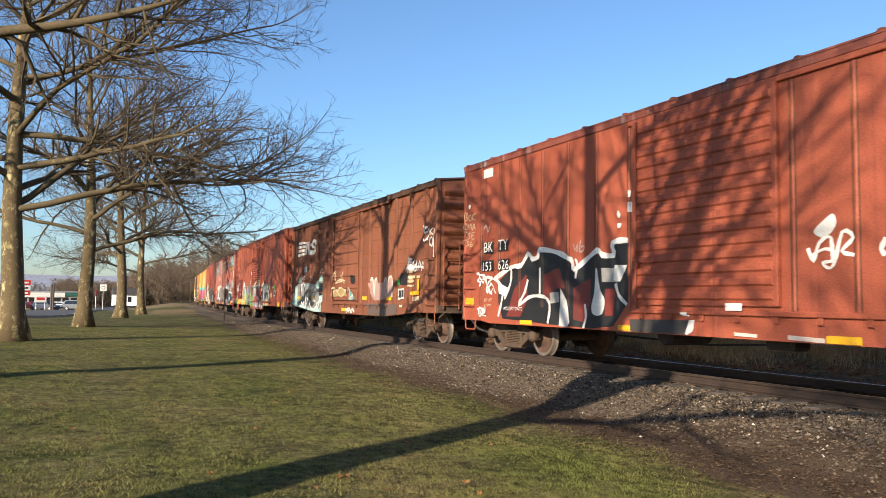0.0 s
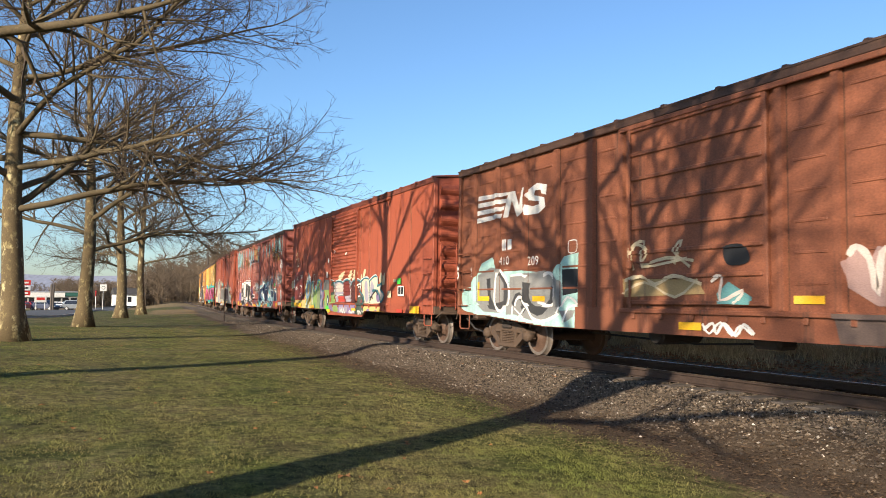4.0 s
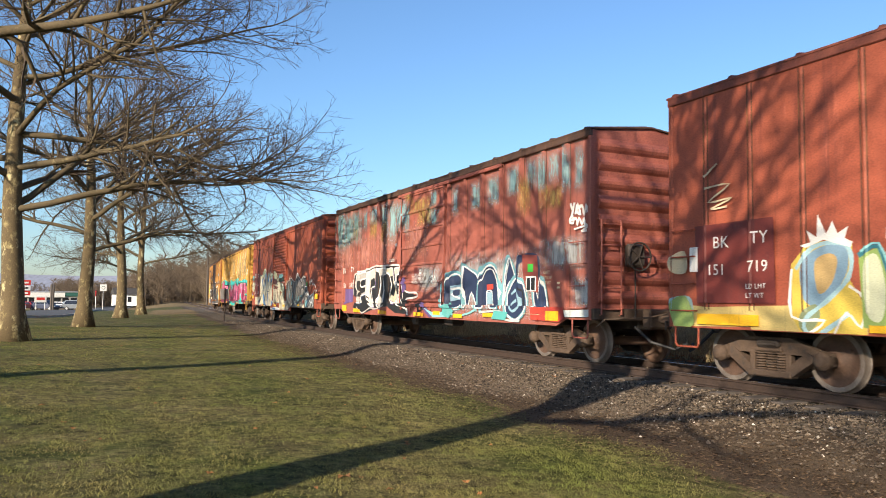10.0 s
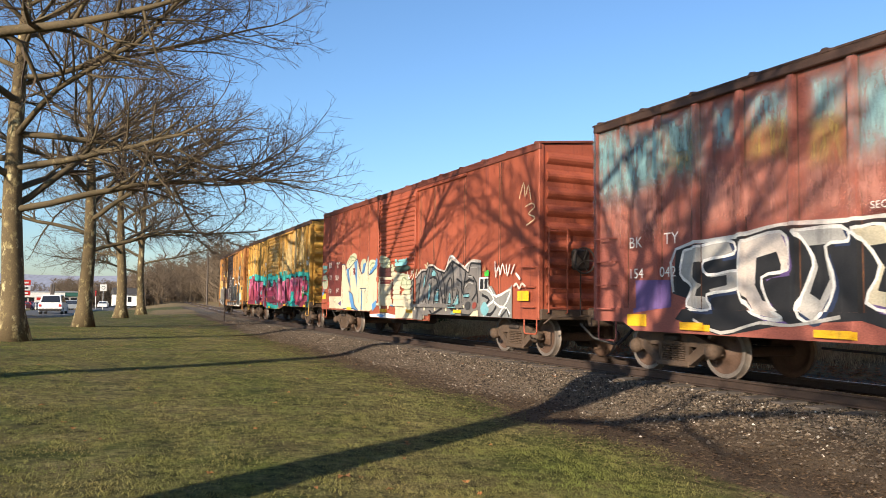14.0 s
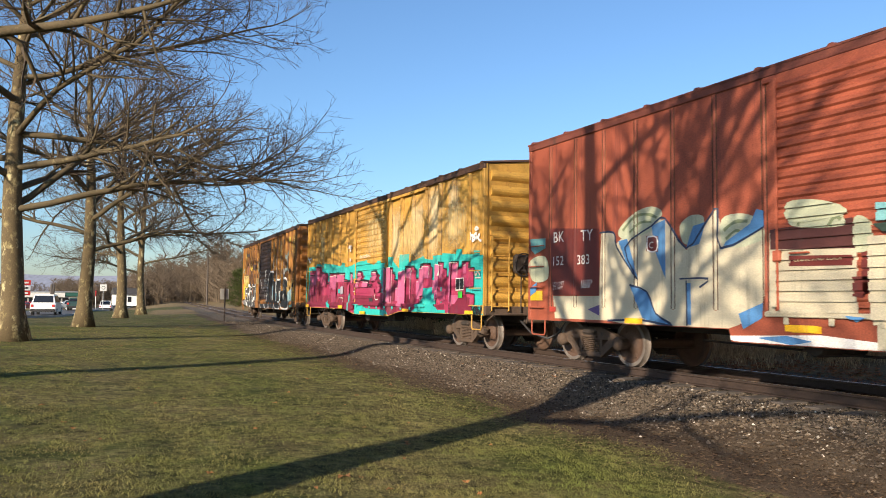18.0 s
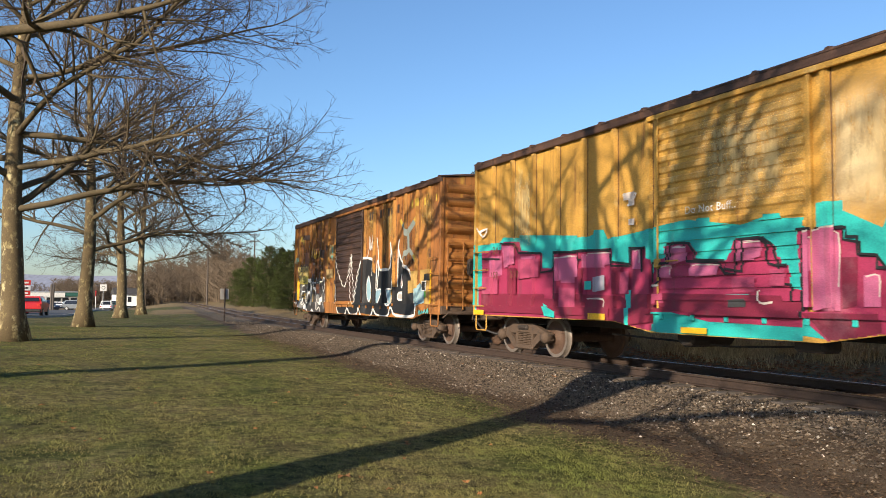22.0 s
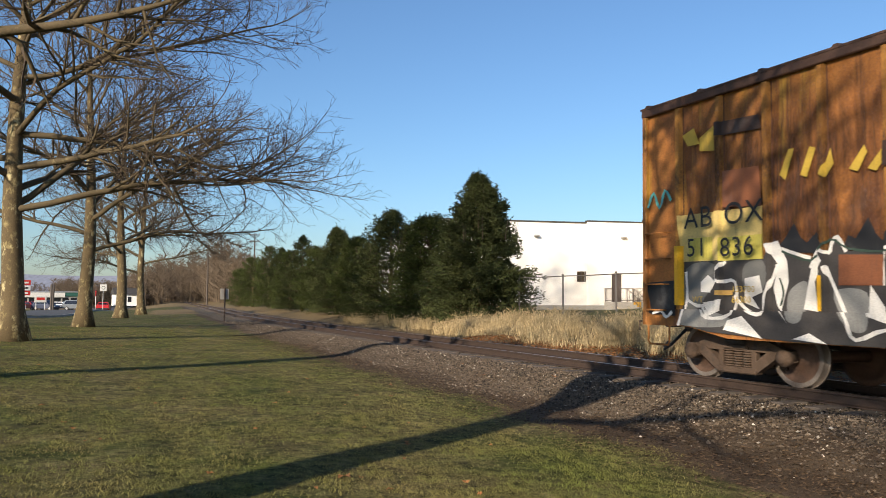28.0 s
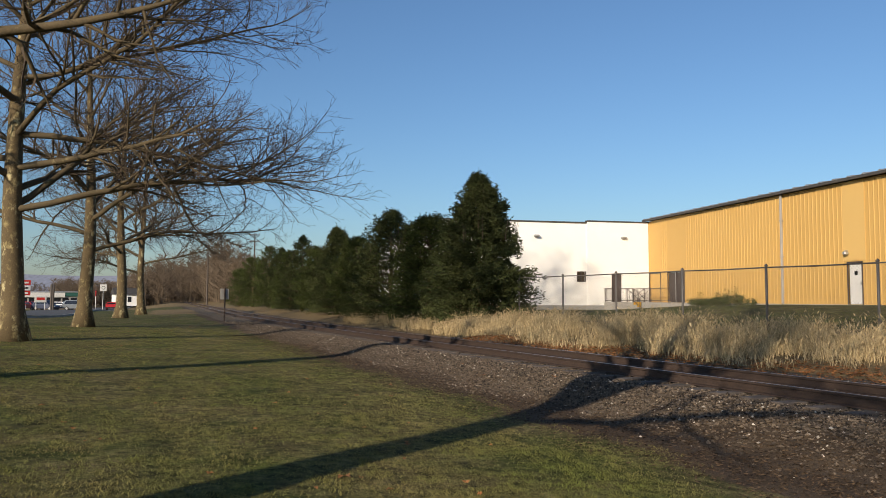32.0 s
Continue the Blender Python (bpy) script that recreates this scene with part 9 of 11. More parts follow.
r.blob("dgrey", (-4.6, 1.13), (-4.81, 1.15), (-4.82, 0.99), (-4.61, 0.97))
r.fill("cream2", (-5.03, 0.93), (-5.24, 0.96), (-5.26, 0.79), (-4.74, 0.77))
r.fill("white", (-5.29, 1.73), (-5.73, 1.74), (-5.74, 1.44), (-5.29, 1.42))
r.rect("black", -5.34, -5.51, 1.45, 1.69)
r.rect("black", -5.55, -5.71, 1.46, 1.7)
r.rect("green", -5.55, -5.75, 1.75, 1.89)
r.fill("orange2", (-5.43, 1.89), (-5.57, 2.01), (-5.64, 1.85))
r.line("white", 0.035, (-6.04, 2.08), (-6.09, 1.72), (-6.21, 1.97), (-6.28, 1.75))
r.line("white", 0.035, (-6.3, 1.78), (-6.38, 2.01), (-6.51, 1.78))
r.line("white", 0.035, (-6.55, 2.01), (-6.6, 1.74), (-6.72, 2))
r.line("white", 0.035, (-6.76, 1.77), (-6.92, 1.99))
r.line("white", 0.06, (-6.96, 1.79), (-7.15, 1.65))
r.line("whitish", 0.05, (-6.88, 1.5), (-7, 1.56), (-7.12, 1.45), (-7.23, 1.56), (-7.38, 1.47))
r.rect("yellow", -7.04, -7.5, 1.19, 1.4)
r.line("cream", 0.03, (-7.08, 3.38), (-7.27, 3.72), (-7.33, 3.41), (-7.46, 3.64), (-7.56, 3.32))
r.line("cream", 0.03, (-7.33, 3.19), (-7.6, 3.24), (-7.71, 3.15), (-7.47, 3.03), (-7.74, 2.92), (-7.38, 2.79))
r.rect("yellow", -3.92, -4.36, 0.87, 0.95)
r.line("white", 0.04, (-1.09, 2), (-1.25, 1.78), (-1.45, 2.01), (-1.52, 1.8))

# car f
ART["f"] = r = Art()
r.stain("bleach", (-3.36, 4), (-4.17, 4.04), (-4.14, 2.38), (-3.35, 2.37))
r.stain("bleach", (-4.5, 4.29), (-5.34, 4.34), (-5.29, 2.43), (-4.47, 2.43))
r.stain("bleach", (-5.79, 4.25), (-6.37, 4.26), (-6.33, 2.66), (-5.75, 2.67))
r.stain("bleach", (-1.77, 3.88), (-2.55, 3.93), (-2.54, 2.44), (-1.77, 2.4))
r.stain("goldl", (0.45, 3.94), (-1.31, 4.07), (-1.31, 2.64), (0.44, 2.69))
r.fill("turq3", (7.84, 2.51), (5.87, 2.48), (5.87, 2.62), (3.75, 2.46), (3.75, 2.34), (2.95, 2.51), (2.82, 2.33), (0.77, 2.49), (-0.3, 2.32), (-0.84, 2.41), (-1.5, 2.16), (-1.5, 2.51), (-1.89, 2.5), (-1.89, 2.37), (-2.41, 2.11), (-2.62, 2.53), (-3.16, 2.53), (-3.16, 2.28), (-3.48, 2.3), (-3.96, 2.38), (-4.3, 2.44), (-4.47, 2.31), (-4.83, 2.28), (-4.84, 2.39), (-5.42, 2.38), (-5.43, 2.43), (-6.22, 2.37), (-6.3, 2.49), (-6.58, 2.48), (-6.59, 2.34), (-7.2, 2.31), (-7.24, 2.4), (-7.54, 2.38), (-7.54, 2.27), (-7.91, 2.26), (-7.91, 0.83), (-7.44, 0.84), (-5.77, 0.83), (-2.69, 0.82), (-2.56, 0.64), (-1.36, 0.76), (1.48, 0.7), (2.9, 0.89), (7.56, 0.87))
r.fill("turq3", (7.97, 2.41), (7.21, 2.36), (7.16, 2.51), (6.73, 2.51), (6.55, 2.62), (5.43, 2.52), (5.38, 2.39), (4.88, 2.39), (4.85, 2.45), (4.03, 2.43), (3.25, 2.41), (3.23, 2.53), (2.95, 2.51), (2.93, 2.31), (2.61, 2.32), (2.23, 2.29), (1.87, 2.34), (1.82, 2.42), (1.53, 2.38), (1.53, 2.31), (1.2, 2.29), (1.2, 2.43), (0.93, 2.42), (0.92, 2.3), (0.56, 2.31), (0.55, 2.5), (0.28, 2.48), (0.26, 2.34), (-0.7, 2.31), (-0.72, 2.43), (-1, 2.42), (-1.02, 2.35), (-1.36, 2.33), (-1.32, 0.68), (1.45, 0.69), (2.56, 0.85), (7.9, 0.87))
r.fill("pink", (-6.03, 0.78), (-6, 2.18), (-6.42, 2.16), (-6.41, 2), (-6.61, 2.02), (-6.61, 2.15), (-7.06, 2.14), (-7.06, 1.99), (-7.27, 1.98), (-7.26, 1.52), (-6.97, 1.5), (-6.97, 1.37), (-7.3, 1.34), (-7.29, 0.83))
r.fill("pink", (-5.1, 1.03), (-5.08, 2.12), (-5.33, 2.1), (-5.33, 2.19), (-5.53, 2.18), (-5.53, 2.02), (-5.74, 2), (-5.74, 1.8), (-6.02, 1.77), (-6.01, 0.88), (-5.77, 0.85), (-5.77, 0.94), (-5.31, 0.93))
r.fill("pink", (-4.02, 1.87), (-4.02, 2.14), (-4.3, 2.13), (-4.3, 2.2), (-4.71, 2.18), (-4.71, 2.1), (-4.83, 2.07), (-4.83, 1.54), (-4.3, 1.51), (-4.24, 1.32), (-3.72, 0.93), (-3.48, 1), (-3.41, 1.73), (-3.72, 1.8), (-4.01, 1.75))
r.fill("pink", (-2.55, 1.85), (-2.9, 1.85), (-2.9, 2.09), (-3.09, 2.08), (-3.09, 2.16), (-3.54, 2.15), (-3.58, 2.05), (-3.72, 2.04), (-3.72, 1.8), (-3.78, 0.97), (-3.47, 0.84), (-2.42, 0.85), (-2.41, 1.59), (-2.55, 1.59))
r.fill("pink", (-1.26, 2.17), (-1.89, 2.16), (-1.89, 2), (-2.12, 1.95), (-2.12, 1.79), (-2.34, 1.77), (-2.48, 1.59), (-2.49, 0.83), (-1.75, 0.66), (-1.35, 0.96))
r.fill("pink", (1.72, 1.62), (1.5, 1.67), (1.51, 1.88), (1.07, 1.92), (1.29, 2.09), (0.87, 2.13), (0.76, 1.81), (-0.03, 1.79), (-0.12, 1.93), (-0.21, 2.13), (-0.58, 2.11), (-0.63, 1.92), (-1.01, 1.81), (-0.93, 1.48), (-1.15, 1.45), (-1.16, 1.05), (1.71, 1.02))
r.fill("pink", (7.56, 2.36), (6.54, 2.34), (6.55, 2.52), (5.87, 2.48), (5.79, 2.28), (5.05, 2.19), (5.04, 1.87), (4.59, 1.85), (4.45, 2.16), (2.82, 2.16), (2.81, 1.87), (2.19, 1.85), (2.2, 2.13), (1.85, 2.12), (1.84, 1.62), (2.18, 1.35), (1.59, 0.91), (1.59, 0.72), (2.65, 0.72), (4.55, 0.92), (7.48, 0.91))
r.fill("pink", (7.47, 2.17), (6.64, 2.13), (6.64, 2.48), (6.01, 2.44), (5.84, 2.23), (4.96, 2.18), (4.96, 1.78), (4.44, 1.81), (4.41, 2.15), (3.69, 2.16), (3.69, 1.99), (3.5, 1.98), (3.5, 2.14), (2.61, 2.13), (2.61, 1.9), (2.13, 1.84), (2.13, 2.1), (1.77, 2.11), (1.74, 1.93), (1.63, 1.9), (1.54, 0.83), (2.19, 0.73), (2.56, 0.85), (7.69, 0.87), (7.7, 1.5), (7.46, 1.55))
r.fill("pink", (1.54, 1.42), (1.35, 1.53), (1.35, 1.81), (1.12, 1.81), (1.07, 2.14), (0.68, 2.11), (0.56, 1.97), (0.57, 1.85), (-0.05, 1.81), (-0.05, 1.69), (-0.37, 1.64), (-0.38, 2.1), (-0.74, 2.1), (-0.74, 2.01), (-0.9, 2), (-0.99, 1.71), (-1.14, 1.7), (-1.16, 1.39), (-1.33, 1.36), (-1.32, 0.87), (0.34, 0.9), (1.54, 1.11))
r.fill("turq3", (0.11, 1.31), (-0.46, 1.31), (-0.42, 1.13), (0.07, 1.13))
r.fill("hotpink", (-6.13, 2.11), (-6.36, 2.11), (-6.35, 1.77), (-6.12, 1.71))
r.fill("hotpink", (-6.69, 2.08), (-6.95, 2.08), (-6.95, 1.87), (-6.68, 1.85))
r.fill("hotpink", (-5.15, 2.11), (-5.47, 2.12), (-5.46, 1.77), (-5.15, 1.75))
r.fill("hotpink", (-4.07, 2.09), (-4.68, 2.1), (-4.67, 1.8), (-4.07, 1.79))
r.fill("hotpink", (-2.96, 2.07), (-3.54, 2.07), (-3.54, 1.77), (-2.96, 1.66))
r.fill("hotpink", (-1.42, 2.07), (-1.82, 2.09), (-1.82, 1.69), (-1.43, 1.61))
r.fill("hotpink", (-6.12, 1.32), (-6.52, 1.31), (-6.52, 1.06), (-6.11, 1.05))
r.fill("hotpink", (-3.72, 1.72), (-4.01, 1.73), (-4.01, 1.32), (-3.72, 1.28))
r.fill("hotpink", (-4.83, 1.73), (-5.08, 1.72), (-5.03, 1.39), (-4.83, 1.36))
r.fill("pinkd", (-6.52, 1.31), (-6.97, 1.34), (-7.25, 1.07), (-7.24, 0.86), (-6.03, 0.82), (-6.03, 0.98))
r.fill("pinkd", (-2.55, 1.33), (-3.72, 1.36), (-3.47, 0.88), (-2.49, 0.88))
r.fill("pinkd", (-5.1, 1.03), (-5.73, 1.11), (-5.73, 0.96), (-5.31, 0.95))
r.fill("pinkd", (-1.35, 1.06), (-2.41, 1.07), (-2.42, 0.85), (-1.75, 0.68))
r.fill("pinkd", (-5.42, 1.88), (-5.74, 1.73), (-5.73, 1.45), (-5.51, 1.53))
r.fill("turq3", (-4.24, 1.4), (-4.72, 1.51), (-4.72, 1.03), (-4.4, 1.02))
r.fill("turq3", (-5.37, 1.53), (-5.44, 1.53), (-5.44, 1.11), (-5.38, 1.11))
r.fill("turq3", (2.32, 1.35), (2.18, 1.35), (2.17, 0.9), (2.31, 0.9))
r.line("black", 0.05, (-6.03, 0.78), (-6, 2.18), (-6.42, 2.16), (-6.41, 2), (-6.61, 2.02), (-6.61, 2.15), (-7.06, 2.14), (-7.06, 1.99), (-7.27, 1.98), (-7.26, 1.52), (-6.97, 1.5), (-6.97, 1.37), (-7.3, 1.34), (-7.29, 0.83))
r.line("black", 0.04, (-5.07, 1.03), (-5.08, 2.12), (-5.33, 2.1), (-5.33, 2.19), (-5.53, 2.18), (-5.53, 2.02), (-5.74, 2), (-5.74, 1.8), (-6.02, 1.77))
r.line("black", 0.04, (-4.01, 1.75), (-4.02, 2.14), (-4.3, 2.13), (-4.3, 2.2), (-4.71, 2.18), (-4.71, 2.1), (-4.83, 2.07), (-4.83, 1.54))
r.line("black", 0.04, (-2.55, 1.59), (-2.55, 1.85), (-2.9, 1.85), (-2.9, 2.09), (-3.09, 2.16), (-3.54, 2.15), (-3.72, 2.04), (-3.72, 1.8))
r.line("black", 0.04, (-1.26, 2.17), (-1.89, 2.16), (-1.89, 2), (-2.12, 1.95), (-2.12, 1.79), (-2.34, 1.77), (-2.48, 1.59))
r.line("hotpink", 0.04, (-6.36, 2.1), (-6.35, 1.45))
r.line("whitish", 0.025, (-6.13, 2.13), (-6.34, 2.13), (-6.34, 1.84))
r.line("whitish", 0.025, (-4.4, 1.25), (-4.07, 1.56), (-4.01, 1.09))
r.fill("hotpink", (7.18, 2.2), (6.6, 2.21), (6.58, 1.77), (7.15, 1.71))
r.fill("hotpink", (5.79, 2.15), (5.21, 2.13), (5.2, 1.87), (5.77, 1.86))
r.fill("hotpink", (4.3, 2.07), (3.74, 2.07), (3.72, 1.71), (4.29, 1.7))
r.fill("hotpink", (3.46, 2.06), (2.94, 2.07), (2.93, 1.87), (3.46, 1.85))
r.fill("hotpink", (1.25, 2.04), (0.95, 2.06), (0.94, 1.81), (1.24, 1.77))
r.fill("hotpink", (-0.23, 2.05), (-0.52, 2.06), (-0.53, 1.82), (-0.24, 1.79))
r.fill("pinkd", (7.51, 1.36), (4.86, 1.33), (4.85, 0.95), (7.48, 0.94))
r.fill("pinkd", (4.42, 1.35), (2.42, 1.29), (1.71, 0.91), (2.65, 0.75), (4.4, 0.92))
r.fill("pinkd", (1.6, 1.34), (-1.02, 1.29), (-1.11, 1.07), (1.6, 1.04))
r.line("whitish", 0.02, (-5.15, 2.1), (-5.46, 2.11))
r.line("whitish", 0.02, (-4.07, 2.08), (-4.07, 1.79))
r.line("whitish", 0.02, (-2.96, 2.05), (-3.53, 2.05))
r.line("whitish", 0.02, (-1.44, 2.05), (-1.82, 2.07), (-1.82, 1.87))
r.line("whitish", 0.02, (-6.7, 2.06), (-6.94, 2.07))
r.fill("pink2", (-2.62, 1.54), (-2.96, 1.54), (-2.96, 1.16), (-2.62, 1.11))
r.fill("pink2", (-5.32, 1.42), (-5.69, 1.42), (-5.68, 1.18), (-5.32, 1.14))
r.fill("pink2", (-7.08, 1.28), (-7.25, 1.28), (-7.25, 1.07), (-7.07, 1.07))
r.fill("pink2", (-6.68, 1.82), (-6.91, 1.81), (-6.87, 1.56), (-6.68, 1.54))
r.fill("pinkd", (-3, 1.82), (-3.31, 1.81), (-3.3, 1.58), (-3.01, 1.57))
r.fill("pinkd", (-1.87, 1.77), (-2.1, 1.77), (-2.07, 1.16), (-1.88, 1.13))
r.fill("hotpink", (4.28, 2.09), (3.81, 2.08), (3.8, 1.55), (4.27, 1.55))
r.line("whitish", 0.02, (4.21, 2.06), (3.85, 2.06), (3.84, 1.7))
r.fill("hotpink", (3.49, 2.08), (2.88, 2.07), (2.88, 1.81), (3.48, 1.83))
r.line("whitish", 0.02, (3.43, 2.06), (2.92, 2.05), (2.92, 1.89))
r.fill("hotpink", (2.11, 2.08), (1.91, 2.09), (1.9, 1.75), (2.11, 1.76))
r.line("whitish", 0.02, (2.06, 2.06), (1.94, 2.07), (1.94, 1.85))
r.fill("hotpink", (1.08, 2.09), (0.84, 2.09), (0.84, 1.83), (1.08, 1.84))
r.line("whitish", 0.02, (1.03, 2.06), (0.87, 2.07), (0.87, 1.91))
r.fill("hotpink", (-0.29, 2.08), (-0.58, 2.08), (-0.58, 1.79), (-0.29, 1.8))
r.line("whitish", 0.02, (-0.33, 2.06), (-0.56, 2.06), (-0.55, 1.87))
r.fill("hotpink", (-1.5, 2.1), (-1.86, 2.09), (-1.85, 1.1), (-1.49, 1.1))
r.line("whitish", 0.02, (-1.53, 2.09), (-1.84, 2.08), (-1.83, 1.4))
r.fill("hotpink", (-2.17, 1.54), (-2.39, 1.55), (-2.39, 1.15), (-2.17, 1.15))
r.line("whitish", 0.02, (-2.2, 1.52), (-2.37, 1.53), (-2.37, 1.27))
r.fill("hotpink", (-3.01, 2.11), (-3.53, 2.08), (-3.53, 1.81), (-3, 1.84))
r.line("whitish", 0.02, (-3.03, 2.09), (-3.51, 2.07), (-3.51, 1.89))
r.fill("hotpink", (-3.33, 1.81), (-3.52, 1.81), (-3.5, 1.22), (-3.32, 1.22))
r.line("whitish", 0.02, (-3.35, 1.8), (-3.5, 1.8), (-3.49, 1.4))
r.fill("hotpink", (-4.13, 2.13), (-4.64, 2.1), (-4.63, 1.78), (-4.12, 1.8))
r.line("whitish", 0.02, (-4.15, 2.11), (-4.63, 2.09), (-4.62, 1.87))
r.fill("hotpink", (-3.79, 1.72), (-4.04, 1.72), (-4.03, 1.22), (-3.77, 1.22))
r.line("whitish", 0.02, (-3.81, 1.7), (-4.02, 1.7), (-4.02, 1.37))
r.fill("hotpink", (-2.72, 1.76), (-2.89, 1.77), (-2.88, 1.17), (-2.71, 1.17))
r.line("whitish", 0.02, (-2.74, 1.75), (-2.87, 1.75), (-2.86, 1.34))
r.fill("hotpink", (0.68, 1.79), (0.2, 1.78), (0.2, 1.59), (0.68, 1.6))
r.line("whitish", 0.02, (0.64, 1.76), (0.23, 1.76), (0.23, 1.64))
r.fill("hotpink", (1.39, 1.78), (1.08, 1.79), (1.08, 1.57), (1.39, 1.58))
r.line("whitish", 0.02, (1.34, 1.76), (1.11, 1.77), (1.11, 1.63))
r.line("black", 0.045, (4.51, 1.18), (4.49, 2.18), (3.73, 2.14))
r.line("black", 0.045, (3.69, 1.9), (3.7, 2.16), (2.85, 2.13), (2.61, 2), (2.6, 1.83), (2.18, 1.81), (2.19, 2.13), (1.87, 2.11), (1.87, 1.7))
r.line("black", 0.045, (1.5, 1.51), (1.51, 1.83), (1.19, 1.82), (1.19, 2.13), (0.79, 2.13), (0.72, 1.83), (0.1, 1.79), (-0.05, 1.62), (-0.24, 1.61), (-0.24, 2.11), (-0.65, 2.11), (-0.79, 2.02), (-0.8, 1.74), (-1, 1.69), (-1, 1.45), (-1.19, 1.44), (-1.19, 1.09))
r.line("black", 0.045, (-1.35, 1.01), (-1.38, 2.16), (-1.95, 2.15), (-1.95, 2.03), (-2.1, 2.02), (-2.1, 1.81), (-2.36, 1.78), (-2.35, 1.63), (-2.54, 1.61), (-2.56, 1.85), (-2.94, 1.84), (-2.94, 2.16), (-3.62, 2.14), (-3.64, 2.05), (-3.79, 2.05), (-3.78, 1.8), (-4.05, 1.8), (-4.05, 2.19), (-4.69, 2.18))
r.rect("yellow", -2.91, -3.38, 0.84, 0.93)
r.rect("yellow", -6.95, -7.41, 0.86, 0.94)
r.rect("yellow", 0.88, 0.33, 0.71, 0.8)
r.rect("yellow", 3.29, 2.83, 0.86, 0.97)
r.fill("white", (-6.33, 1.75), (-6.77, 1.75), (-6.77, 1.44), (-6.33, 1.43))
r.rect("black", -6.35, -6.55, 1.46, 1.73)
r.rect("black", -6.57, -6.75, 1.46, 1.73)
r.rect("green", -6.46, -6.7, 1.25, 1.41)
r.line("white", 0.06, (-7.11, 2.85), (-7.13, 2.66), (-7.11, 2.76), (-7.25, 2.76), (-7.21, 2.62), (-7.35, 2.69), (-7.28, 2.76), (-7.42, 2.81), (-7.4, 2.66), (-7.59, 2.78), (-7.52, 2.67), (-7.68, 2.6))
r.line("white", 0.05, (-7.32, 2.91), (-7.42, 2.96), (-7.52, 2.9), (-7.35, 2.89))
r.line("whitish", 0.04, (-7.33, 1.88), (-7.43, 1.79), (-7.5, 1.89), (-7.63, 1.78))
r.line("whitish", 0.03, (-7.4, 1.73), (-7.66, 1.73))
r.line("black", 0.06, (-7.55, 1.05), (-7.41, 0.96), (-7.48, 0.84), (-7.61, 1.08), (-7.6, 0.85), (-7.67, 0.99), (-7.73, 0.85), (-7.83, 1.03), (-7.92, 1.04))
r.line("white", 0.04, (2.35, 3.07), (1.99, 3.06), (2.22, 2.87))
r.stain("goldl", (-2.11, 3.38), (-2.96, 3.61), (-4.31, 3.64), (-4.41, 2.54), (-3.6, 2.45), (-2.41, 2.73))
r.stain("goldl", (-5.34, 3.25), (-6.16, 3.73), (-7.02, 3.68), (-7, 2.74), (-5.97, 2.6), (-5.33, 2.67))
r.fill("hotpink", (4.37, 2.06), (3.69, 2.07), (3.69, 1.66), (4.37, 1.59))
r.fill("hotpink", (3.38, 2.1), (2.67, 2.08), (2.67, 1.86), (3.38, 1.85))
r.fill("hotpink", (1.03, 2.07), (0.73, 2.06), (0.73, 1.85), (1.03, 1.79))
r.fill("hotpink", (-0.41, 2.07), (-0.71, 2.06), (-0.71, 1.84), (-0.4, 1.79))
r.fill("hotpink", (6.55, 2.42), (6.01, 2.39), (6.01, 2), (6.45, 1.92))
r.fill("hotpink", (0.57, 1.77), (0.06, 1.75), (0.1, 1.6), (0.57, 1.58))
r.fill("pinkd", (1.54, 1.32), (-1.33, 1.2), (-1.32, 0.98), (0.34, 0.98), (1.54, 1.14))
r.fill("pinkd", (7.49, 1.34), (2.67, 1.17), (2.67, 0.92), (7.48, 0.93))
r.fill("pinkd", (2.13, 1.32), (1.54, 1.32), (1.54, 0.86), (2.14, 0.79))
r.fill("turq3", (4.88, 1.15), (4.65, 1.07), (4.37, 0.98), (4.37, 0.86), (4.73, 0.89))
r.fill("turq3", (2.26, 1.4), (2.13, 1.39), (2.14, 0.77), (2.24, 0.73))
r.fill("turq3", (3.44, 1.57), (3.25, 1.57), (3.26, 1.41), (3.44, 1.41))
r.line("black", 0.04, (7.47, 2.17), (6.64, 2.13), (6.64, 2.48), (6.01, 2.44), (5.84, 2.23), (4.96, 2.18), (4.96, 1.78), (4.44, 1.81), (4.41, 2.15), (3.69, 2.16), (3.69, 1.99), (3.5, 1.98), (3.5, 2.14), (2.61, 2.13), (2.61, 1.9), (2.13, 1.84), (2.13, 2.1), (1.77, 2.11))
r.line("black", 0.04, (1.54, 1.42), (1.35, 1.53), (1.35, 1.81), (1.12, 1.81), (1.07, 2.14), (0.68, 2.11), (0.56, 1.97), (0.57, 1.85), (-0.05, 1.81), (-0.05, 1.69), (-0.37, 1.64), (-0.38, 2.1), (-0.74, 2.1), (-0.9, 2), (-0.99, 1.71), (-1.14, 1.7))
r.line("whitish", 0.03, (1.54, 1.46), (1.35, 1.46))
r.line("whitish", 0.03, (-0.66, 1.37), (-0.66, 1.19), (-0.88, 1.2))
r.line("whitish", 0.03, (3.38, 1.24), (2.9, 1.23), (2.9, 1.09))
r.fill("pink2", (7.46, 1.75), (6.72, 1.73), (6.72, 1.34), (7.45, 1.34))
r.fill("pink2", (5.84, 2.09), (5.03, 2.07), (5.03, 1.69), (5.83, 1.66))
r.fill("pink2", (2.45, 1.7), (2.18, 1.73), (2.18, 1.32), (2.45, 1.32))
r.fill("pink2", (4.3, 1.46), (3.76, 1.45), (3.76, 1.08), (4.3, 1.07))
r.fill("pink2", (1.54, 1.32), (1.26, 1.33), (1.26, 1.18), (1.54, 1.16))
